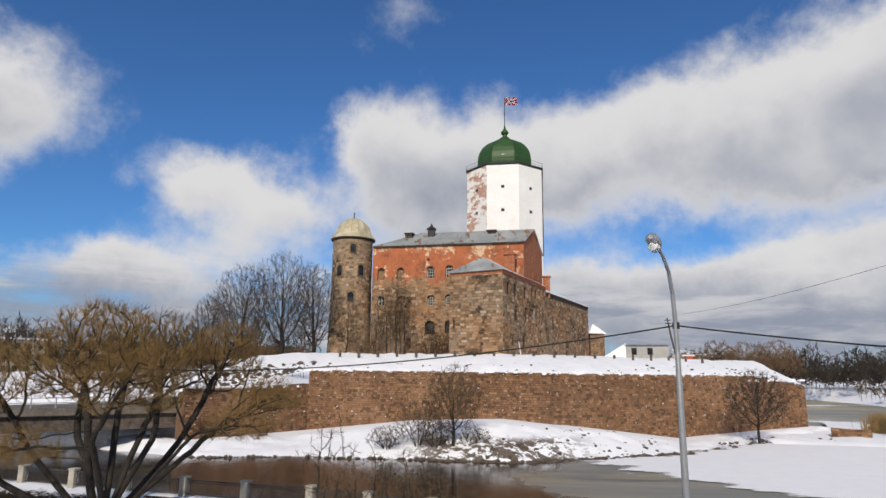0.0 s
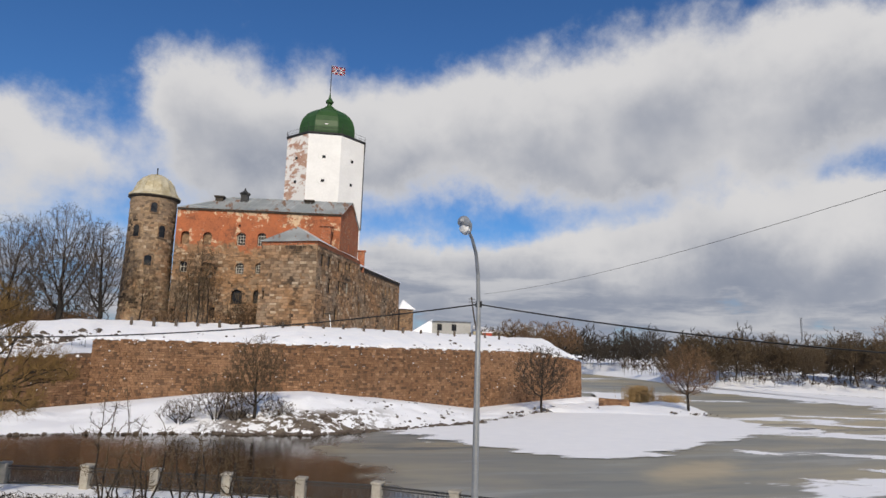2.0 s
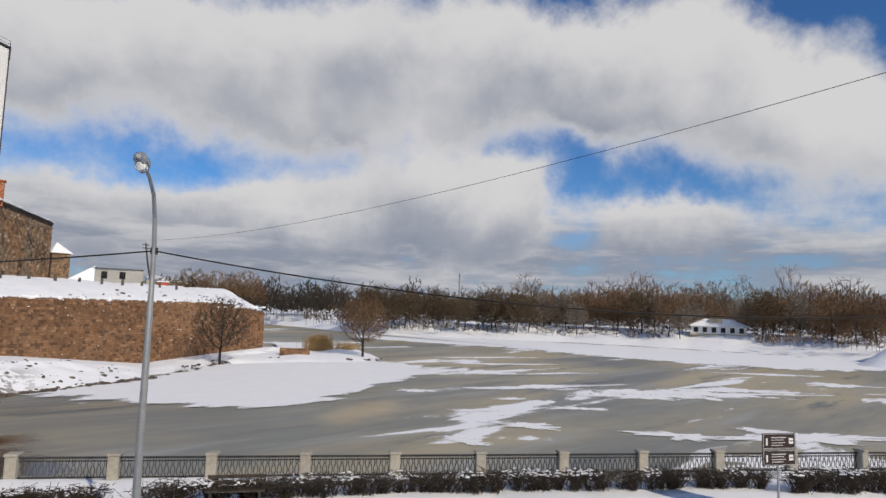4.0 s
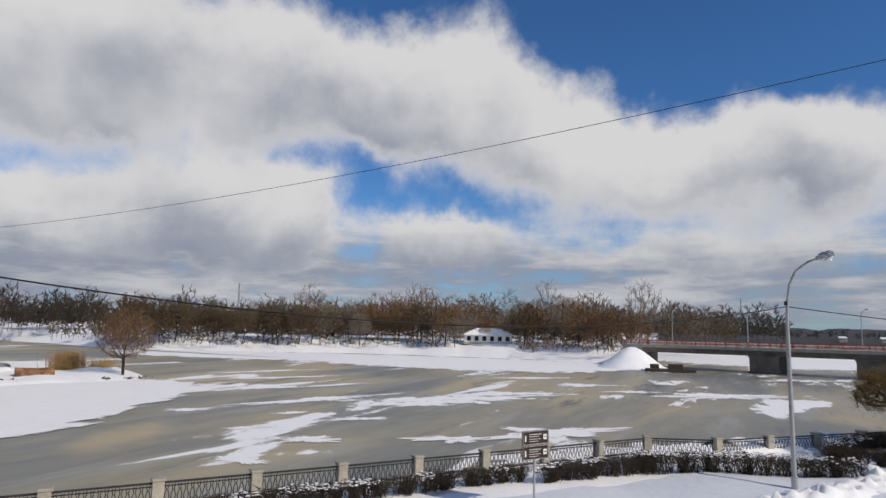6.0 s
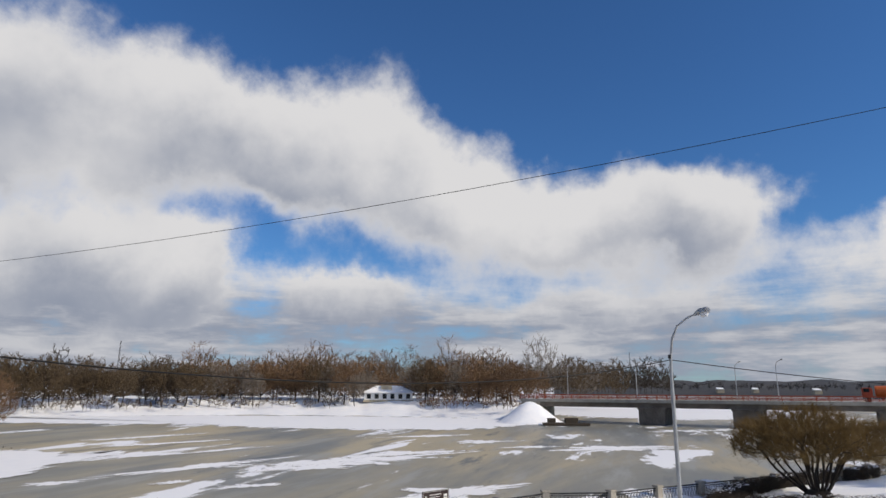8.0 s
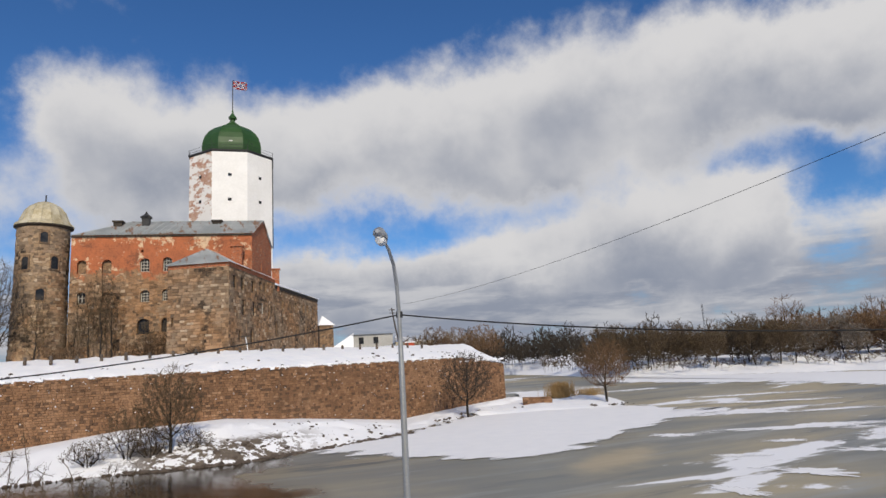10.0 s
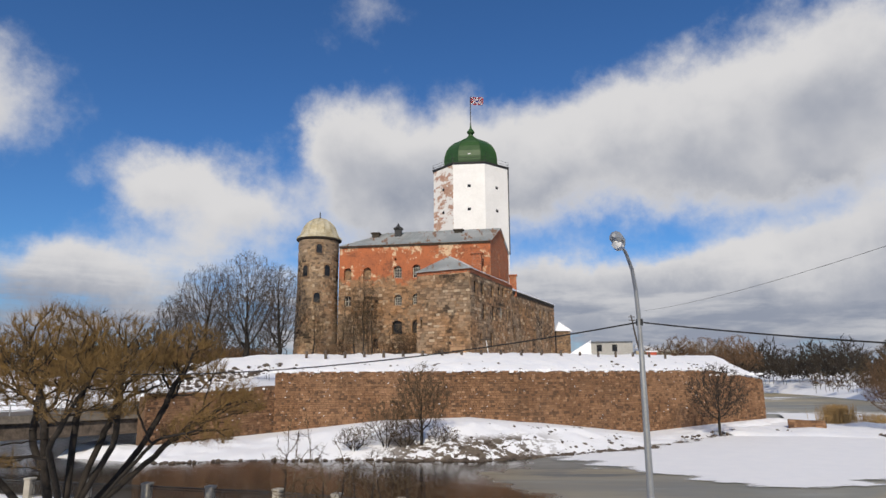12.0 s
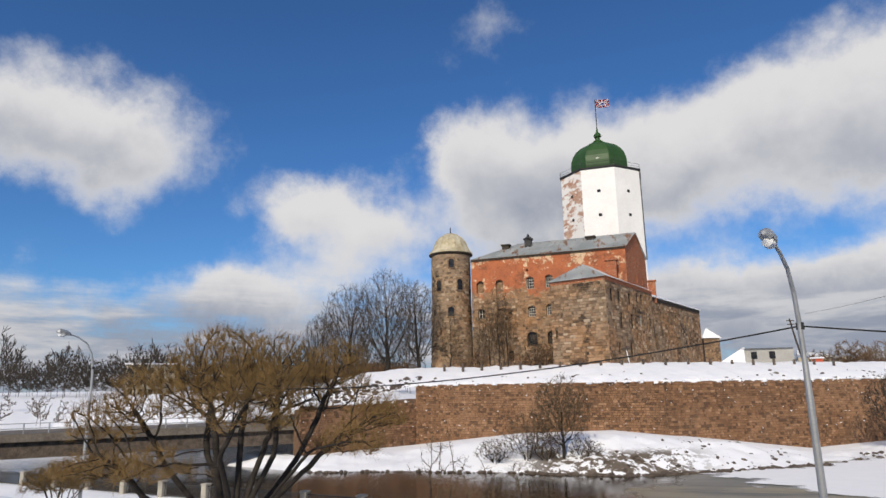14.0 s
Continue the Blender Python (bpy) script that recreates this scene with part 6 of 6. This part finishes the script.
shore_sheet("far_shore", SHORE_AZ, "snowy far shore of the bay", ((-3, -2.4), (0, -1.9), (4, -1.2), (9, -0.4), (15, 1.2), (22, 1.9), (45, 2.2), (90, 2.4), (250, 3), (900, 4)))
LEFT_AZ = [(-75, 120), (-60, 105), (-45, 98), (-35, 98), (-26, 100), (-18, 112), (-14, 130), (-8, 190), (2, 300), (14, 360)]
shore_sheet("town_shore", LEFT_AZ, "snowy shore beyond the castle bridge", ((-3, -2.4), (0, -1.9), (6, -1.0), (15, 0.4), (30, 2.2), (45, 3.4), (80, 4.2), (200, 5), (800, 5)), 40.0)

# wooded hill behind the bridge
rows = []
for i in range(90):
    az = 80 + i * 0.8
    row = []
    for d, z in ((520, -2.2), (560, 0.5), (700, 6.5), (900, 12), (1200, 8)):
        p = heading(az, 0) * d
        row.append((p.x, p.y, z + (5.0 * rough(az * 3, d, 0.12) if d > 600 else 0)))
    rows.append(row)
sheet("far_hill", rows, FARWOOD, "dark wooded hill beyond the bay", category="hill")
for az, d, w, h in ((100.2, 560, 4, 2.4), (104.5, 552, 5, 2.2), (97.6, 556, 5, 2.4)):
    p = heading(az, 0) * d
    th = thing("far_house", "small pale house on the far wooded hill", "house", "houses on the far hill", (p.x, p.y, 0.5))
    bm = bmesh.new()
    box(bm, (0, 0, h / 2 - 0.6), (6, w, h + 1.2), 0.1)
    part("wall", bm, BEIGE, th)
    bm = bmesh.new()
    prism(bm, [(-3.4, -w / 2), (3.4, -w / 2), (3.4, w / 2), (-3.4, w / 2)], h, [h + 0.3, h + 1.4, h + 1.4, h + 0.3])
    part("roof", bm, SNOW, th)

# low white pavilion on the shore
pv = heading(69.3, 0) * 183
pav = thing("pavilion", "low white pavilion with a snowy hipped roof", "house", "", (pv.x, pv.y, 1.2))
pt2 = Matrix.Rotation(radians(20.7), 4, "Z")
for nm, mat, args in (("wall", PAINTWHITE, ((0, 0, 1.2), (6, 13.5, 2.6))), ("plinth", BEIGE, ((0, 0, 0.1), (6.6, 14, 0.6)))):
    bm = bmesh.new()
    box(bm, *args)
    bmesh.ops.transform(bm, matrix=pt2, verts=bm.verts)
    part(nm, bm, mat, pav)
bm = bmesh.new()
vs = [bm.verts.new(p) for p in ((-4, -7.6, 2.4), (4, -7.6, 2.4), (4, 7.6, 2.4), (-4, 7.6, 2.4), (0, -3.5, 4.3), (0, 3.5, 4.3))]
for f in ((0, 1, 4), (1, 2, 5, 4), (2, 3, 5), (3, 0, 4, 5), (3, 2, 1, 0)):
    bm.faces.new([vs[i] for i in f])
bmesh.ops.transform(bm, matrix=pt2, verts=bm.verts)
part("roof", bm, SNOW, pav)
bm = bmesh.new()
box(bm, (-1, 0.6, 3.6), (2.6, 3.0, 1.5))
bmesh.ops.transform(bm, matrix=pt2, verts=bm.verts)
part("gable", bm, BEIGE, pav)
for k in range(6):
    bm = bmesh.new()
    box(bm, (-3.04, -5.5 + 2.2 * k, 1.4), (0.1, 1.1, 1.3))
    bmesh.ops.transform(bm, matrix=pt2, verts=bm.verts)
    part("window", bm, GLASS, pav)

# long apartment house and town on the left shore
for az, d, w, h, base, label in ((-34.0, 205, 13, 9.5, 4.6, "beige apartment house behind the bare trees"), (-29.0, 215, 12, 6.5, 4.4, "brick red low building behind the willow")):
    p = heading(az, 0) * d
    th = thing("apartment_building", label, "building", "", (p.x, p.y, base - 1))
    turn = radians(-az)
    bm = bmesh.new()
    box(bm, (0, 0, h / 2), (w, 10, h), turn)
    part("wall", bm, BRICK if "brick" in label else BEIGE, th)
    bm = bmesh.new()
    box(bm, (0, 0, h + 0.15), (w + 0.8, 10.8, 0.4), turn)
    part("roof", bm, SNOW, th)
    wm = Matrix.Rotation(turn, 4, "Z")
    for i in range(int(w / 2.6)):
        for j in range(int(h / 2.9)):
            bm = bmesh.new()
            box(bm, (-w / 2 + 1.6 + 2.6 * i, -5.03, 1.9 + 2.9 * j), (1.2, 0.1, 1.4))
            bmesh.ops.transform(bm, matrix=wm, verts=bm.verts)
            part("window", bm, GLASS, th)

# radio masts
for az, d, z0, top in ((47.0, 260, 2, 21.0), (90.6, 620, 2, 36)):
    p = heading(az, 0) * d
    th = thing("radio_mast", "thin grey lattice radio mast above the trees", "mast", "radio masts", (p.x, p.y, z0))
    bm = bmesh.new()
    s = top * 0.012
    for x, y in ((-s, -s), (s, -s), (0, s)):
        tube(bm, [(x, y, 0), (x * 0.7, y * 0.7, top - z0)], d / 5000, 4)
    part("legs", bm, IRON, th)
    for k in range(8):
        bm = bmesh.new()
        z = (top - z0) * (0.55 + 0.055 * k)
        box(bm, (0, 0, z), (s * 2, s * 2, d / 3000))
        part("brace", bm, IRON, th)


# ---- trees ----
def willow(seed, at, label, lobes, stems, reach, twig=WILLOW, count=1500, step=0.26, each=5, length=0.45, girth=1.0, up=0.5):
    """Stout limbs fanning from one base into lobes of fine upright twigs. lobes: centre, size and share; stems: lean and bearing of each limb."""
    rng = np.random.default_rng(seed)
    total = sum(l[2] for l in lobes)
    goals = []
    for centre, size, share in lobes:
        q = blob(rng, centre, size, int(count * share / total), 0.3)
        goals.append(q[q[:, 2] > centre[2] - size[2] * 0.45])
    roots = []
    for lean, az in stems:
        l, a = radians(lean), radians(az)
        chain = []
        for f in (0.0, 0.15, 0.4, 0.7, 1.0):
            out = f * reach * math.sin(l) + 0.14
            bend = 0.10 * math.sin(f * 5 + az)
            chain.append((out * math.sin(a + bend), out * math.cos(a + bend), 0.1 + f * reach * math.cos(l) * (0.8 + 0.2 * f) + 0.25 * f))
        roots.append(chain)
    P, par, R = branch_out(seed, np.concatenate(goals), roots, step, step * 0.95, 0.10, 0.13, tip=0.0075 * girth, power=2.05)
    th = thing("willow", label, "tree", "", at)
    bm = bmesh.new()
    s = 0.17 * girth * len(stems) ** 0.5
    lathe(bm, [(s * 1.35, -0.3), (s * 1.1, 0.1), (s, 0.35), (s * 0.6, 0.62)], (0, 0, 0), 12)
    part("stump", bm, BARK, th)
    sticks("trunk", [wood_of(P, par, R, 9, 0.035)], BARK, th, 8)
    sticks("crown_wood", [wood_of(P, par, R, 0.035, 0.017)], BARK, th, 4, kind="stuff")
    fine = wood_of(P, par, R, 0.017, 0)
    first = twigs_of(seed + 1, P, par, R, 0.017 * girth, each, length, up, 0.30, 0.0042)
    second = twigs_of(seed + 2, P, par, R, 0.011 * girth, each, length * 0.8, up * 1.3, 0.26, 0.0036)
    sticks("twig_brush", [fine, first, second], twig, th, 3, kind="stuff")
    return th


# the spreading willow: lobes set along the line of sight from the house and across it
WR, WF = Vector((0.89, 0.455)), Vector((-0.455, 0.89))


def lobe(side, deep, z, rs, rz, share):
    p = WR * side + WF * deep
    return ((p.x, p.y, z), (rs, rs, rz), share)


willow(11, (-13.2, 25.8, 0), "spreading dark-limbed willow with golden brown twigs on the embankment",
       [lobe(-0.6, 0.3, 6.4, 2.5, 2.3, 5), lobe(1.6, -0.8, 6.4, 1.7, 1.9, 2.4), lobe(4.4, 0.4, 6.4, 1.5, 1.7, 2.2), lobe(5.9, -0.6, 4.6, 1.6, 1.0, 1.7), lobe(-3.4, 0.8, 5.4, 1.9, 1.6, 2.2), lobe(-5.0, -0.2, 4.6, 1.4, 1.2, 1.4), lobe(-4.8, -0.8, 2.9, 2.0, 0.7, 1.6), lobe(-2.8, -2.6, 3.0, 1.6, 0.8, 0.8), lobe(4.6, -2.2, 3.6, 1.6, 0.8, 1.0), lobe(0.0, 4.2, 5.6, 2.2, 2.0, 2.0), lobe(0.5, -3.4, 5.2, 2.0, 1.8, 1.6), lobe(3.0, 3.0, 5.4, 1.8, 1.6, 1.4)],
       [(8, 0), (16, 200), (30, 100), (44, 62), (52, 66), (34, 300), (48, 255), (66, 240), (28, 20), (36, 160), (72, 262), (56, 110)], 3.4, count=6200, step=0.20, each=6, length=0.46, girth=1.4, up=0.75)


def vase(radius, height):
    """Lobes of a low round bush that opens like a fan."""
    out = [((0, 0, height * 0.70), (radius * 0.6, radius * 0.6, height * 0.27), 4)]
    for k in range(8):
        w = k * math.pi / 4 + 0.3
        out.append(((radius * 0.62 * math.cos(w), radius * 0.62 * math.sin(w), height * 0.56), (radius * 0.36, radius * 0.36, height * 0.28), 1.5))
    return out


FAN = [(12 + 46 * ((k * 0.618) % 1), k * 137.5) for k in range(20)]
willow(12, (39.0, -9.6, 0), "round willow bush with olive twigs inside the hedge", vase(4.4, 5.0), FAN, 2.2, OLIVE, 4200, 0.17, 7, 0.5, 1.0, 0.8)
willow(15, (47.5, -21.5, 0), "willow with olive twigs beside the road", vase(4.6, 7.2), FAN[:14], 3.0, OLIVE, 3200, 0.22, 7, 0.55, 1.1, 0.8)
willow(16, (-24.5, 29.6, 0), "small rounded willow bush by the lamp", vase(1.8, 2.6), FAN[:9], 1.1, OLIVE, 900, 0.12, 5, 0.3, 0.8)


def broad_tree(seed, height, radius, at, label, twig=TWIG, least=0.02, group="", goals=260, stems=1, each=3, bole=0.22, fine=30, lift=0.06):
    return bare_tree(seed, height, radius, twig, label, least, at, group, stems, goals, "tree" if stems == 1 else "shrub", each, bole, fine, lift)


# big bare trees beside the turret
for i, (az, d, h, r) in enumerate(((-11.7, 101, 15.5, 4.6), (-14.4, 100, 17.0, 5.8), (-17.6, 102, 15.0, 5.4), (-20.0, 104, 10.5, 3.6))):
    p = heading(az, 0) * d
    broad_tree(31 + i, h, r, (p.x, p.y, 7.4), "tall bare leafless tree beside the turret", TREEGREY, 0.011, "bare trees beside the turret", 2400, 1, 2, 0.12, 40, 0.26)
# thin trees close to the castle front
for i, (x, y, h) in enumerate(((-8.8, 98.4, 12), (-7.2, 98.0, 14), (-5.9, 97.8, 12.5), (-10.4, 98.9, 9), (-14.8, 99.0, 10), (2.0, 95.8, 7), (-1.5, 96.8, 6))):
    broad_tree(41 + i, h, 1.9, (x, y, 7.8), "slender bare tree against the castle wall", TWIG, 0.010, "slender trees against the castle wall", 420, 1, 2, 0.1, 34)
for i, (x, y, h, r) in enumerate(((-4, 96.6, 3.0, 1.8), (0.0, 95.8, 3.8, 2.0), (-10.5, 97.6, 2.6, 1.6), (4.2, 89.0, 1.4, 1.2), (-1.8, 96.2, 2.4, 1.8), (-12.5, 98.8, 2.4, 1.5))):
    broad_tree(48 + i, h, r, (x, y, 8.0), "tangled bare shrub at the castle foot", RUST_TWIG, 0.014, "shrubs at the castle foot", 300, 5)
# on the bank and the spit
broad_tree(51, 8.4, 3.0, (1.2, 62.6, -1.5), "bare tree among shrubs on the river bank", TWIG, 0.010, "", 1100, 1, 3, 0.2, 36)
for i, (x, y, h, r) in enumerate(((-2.2, 63.0, 5.2, 2.4), (-5.2, 62.6, 2.6, 1.9), (3.4, 63.2, 2.6, 1.8), (-0.4, 62.4, 3.6, 1.9))):
    broad_tree(52 + i, h, r, (x, y, -1.6), "bare twiggy shrub on the snowy bank", TWIG, 0.008, "shrubs on the bank", 500, 6)
broad_tree(57, 8.8, 3.8, (38.0, 77.2, -1.9), "gnarled bare tree on the shore by the wall", DARKTWIG, 0.010, "", 1200, 1, 3, 0.2, 36)
broad_tree(58, 9.5, 4.2, (61.5, 77.5, -1.7), "spreading rust-twigged tree on the tip of the spit", RUST_TWIG, 0.010, "", 1500, 1, 4, 0.2, 38)
# saplings in front of the fence
for i, (x, y, h, r) in enumerate(((-4.3, 24.8, 4.6, 1.2), (-2.9, 24.4, 3.6, 1.1), (-1.8, 24.2, 3.0, 1.0), (-1.0, 23.6, 3.4, 1.0), (0.2, 23.4, 2.8, 1.0), (-3.6, 23.6, 2.4, 0.9), (1.4, 22.9, 2.2, 0.9))):
    broad_tree(61 + i, h, r, (x, y, 0), "thin bare sapling by the embankment fence", TWIG, 0.005, "saplings by the fence", 120, 3, 2)
# shrub close to the house
for i, (x, y, h, r) in enumerate(((20.8, -8.6, 3.3, 1.7), (22.2, -9.8, 3.8, 1.9), (19.4, -9.0, 2.6, 1.6))):
    broad_tree(71 + i, h, r, (x, y, 0), "bare dark shrub beside the road", DARKTWIG, 0.006, "shrubs beside the road", 130, 5, 2)
# rust brown brush on the terrace
RUSTY = [bare_tree(81 + k, 3.2, 2.3, RUST_TWIG, "rust-brown leafless bush on the terrace", 0.022, (-37 + 1.4 * k, 94 + k, 6.4), "rust-brown bushes", 6, 420, "shrub") for k in range(3)]
for i in range(12):
    az, d = -21.5 + i * 0.8, 100 + (i * 37 % 7)
    p = heading(az, 0) * d
    copy_thing(RUSTY[i % 3], pose(p.x, p.y, 6.6, 0, 0, i * 77))
BEHIND = [bare_tree(85 + k, 5.2 + k, 3.2, PALE if k == 1 else RUST_TWIG, "leafless bush behind the bastion", 0.018, (p.x, p.y, 5.0), "bushes behind the bastion", 4, 450, "shrub") for k, p in enumerate((heading(21.5, 0) * 118, heading(22.6, 0) * 122, heading(23.6, 0) * 119))]
for i in range(7):
    az, d = 24.2 + i * 0.75, 118 + (i * 31 % 9)
    p = heading(az, 0) * d
    copy_thing(BEHIND[i % 3], pose(p.x, p.y, 5.0, 0, 0, i * 61))

# trees standing singly along the far shore
rng = random.Random(5)
KINDS = {}
for i in range(46):
    az = 38 + i * 0.98 + rng.uniform(-0.4, 0.4)
    near = 176 - max(0, az - 60) * 0.9
    d = near + 5 + rng.random() * 16
    key = (rng.randrange(3), rng.choice((0, 0, 1, 2)) if az > 54 else 2)
    h = rng.uniform(8, 13.5)
    if abs(az - 69.3) < 1.4 and d < 186:
        continue
    p = heading(az, 0) * d
    if key not in KINDS:
        KINDS[key] = broad_tree(90 + key[0], 12, 4.4 + 0.5 * key[0], (p.x, p.y, 0.0), "bare brown tree on the far shore", (RUST_TWIG, PALE, TWIG)[key[1]], 0.035, "trees on the far shore", 600, 1, 3, 0.2, 30)
    else:
        ob = copy_thing(KINDS[key], pose(p.x, p.y, 0.2, 0, 0, rng.random() * 360))
        ob.scale = (h / 12, h / 12, h / 12)


def woods(name, label, seed, spots, mat, least, goals=110, each=2):
    """A wood too far off to count: many grown trees in one mesh."""
    rng = np.random.default_rng(seed)
    base = []
    for k in range(5):
        g = np.random.default_rng(seed * 10 + k)
        pts = blob(g, (0, 0, 0.54), (0.34, 0.34, 0.46), goals, 0.4)
        P, par, R = branch_out(seed * 10 + k, pts, [[(0, 0, -0.06), (0, 0, 0.0), (0.01, 0.01, 0.18)]], 0.055, 0.062, 0.22, 0.08, tip=0.0012)
        t = twigs_of(k, P, par, R, 0.0034, each, 0.085, 0.8, 0.3, r=0.001)
        w = wood_of(P, par, R, 9, 0)
        base.append([np.concatenate([w[i], t[i]]) for i in range(4)])
    parts = []
    for x, y, z, h in spots:
        p0, p1, r0, r1 = base[rng.integers(5)]
        w = rng.random() * 6.28
        rot = np.array([[math.cos(w), -math.sin(w), 0], [math.sin(w), math.cos(w), 0], [0, 0, 1]])
        wid = h * rng.uniform(0.75, 1.3)
        sc = np.array([wid, wid, h])
        parts.append((p0 @ rot * sc + (x, y, z), p1 @ rot * sc + (x, y, z), r0 * h, r1 * h))
    ob = sticks(name, parts, mat, None, 3, (1, 1, 1), least)
    return tagged(ob, label, "trees", "", "stuff")


def wood_spots(seed, az0, az1, d0, d1, count, h0, h1, base):
    r = random.Random(seed)
    out = []
    for i in range(count):
        az = az0 + (az1 - az0) * (i + r.random()) / count
        d = r.uniform(d0, d1)
        if d0 < 260 and az > 60:
            d -= (az - 60) * 0.7
        if d0 < 200 and d < 195 and abs(az - 69.3) < 2.6:
            continue    # the pavilion stands clear
        p = heading(az, 0) * d
        clump = 1 + 0.45 * rough(az * 2.0, seed * 9.1, 0.45)
        out.append((p.x, p.y, base, r.uniform(h0, h1) * clump))
    return out


woods("brown_wood", "leafless rust-brown wood on the far shore", 7, wood_spots(1, 53, 80, 203, 240, 64, 10, 15.5, 1.6), RUST_TWIG, 0.045, 190, 2)
woods("grey_wood", "leafless grey-brown wood on the far shore", 18, wood_spots(12, 44, 90, 205, 250, 80, 8, 14, 1.6), TWIG, 0.045, 150)
woods("dark_wood", "dark leafless wood behind the far shore", 8, wood_spots(2, 20, 94, 262, 330, 200, 9, 14.5, 2.2), DARKTWIG, 0.075, 120)
woods("shore_wood", "dark leafless wood close to the far shore", 14, wood_spots(5, 27, 53, 240, 275, 90, 7, 13, 1.6), DARKTWIG, 0.06, 120)
woods("pale_wood", "pale grey birch wood on the far shore", 9, wood_spots(3, 58, 88, 215, 250, 34, 12, 17, 1.6), PALE, 0.035, 120)
woods("town_wood", "dark leafless wood on the shore beyond the castle bridge", 10, wood_spots(4, -62, -12, 180, 260, 170, 9, 15, 4.5), DARKTWIG, 0.06, 100)
woods("shore_brush", "low dark brush along the far shore", 13, wood_spots(6, 33, 82, 188, 226, 190, 2.4, 6.0, 0.5), TWIG, 0.055, 36, 1)
woods("marsh_brush", "dark leafless brush low on the far shore", 15, wood_spots(8, 36, 58, 196, 234, 130, 2.0, 4.6, 0.8), DARKTWIG, 0.06, 40, 1)
woods("town_brush", "leafless brush on the shore beyond the castle bridge", 16, wood_spots(9, -60, -17, 104, 165, 90, 2.0, 4.5, 1.2), TWIG, 0.035, 40, 1)
woods("cape_brush", "leafless brush on the snowy shore by the bridge", 17, wood_spots(11, 70, 83.5, 166, 184, 60, 1.5, 4.2, 0.2), RUST_TWIG, 0.035, 40, 1)
woods("hill_wood", "distant dark wood along the far hill", 19, wood_spots(13, 82, 122, 560, 760, 230, 4, 8, 2.0), FARWOOD, 0.12, 30, 1)
woods("bank_brush", "low leafless brush on the snowy far bank", 20, wood_spots(14, 37, 80, 178, 192, 170, 1.4, 4.2, -0.6), TWIG, 0.035, 36, 1)
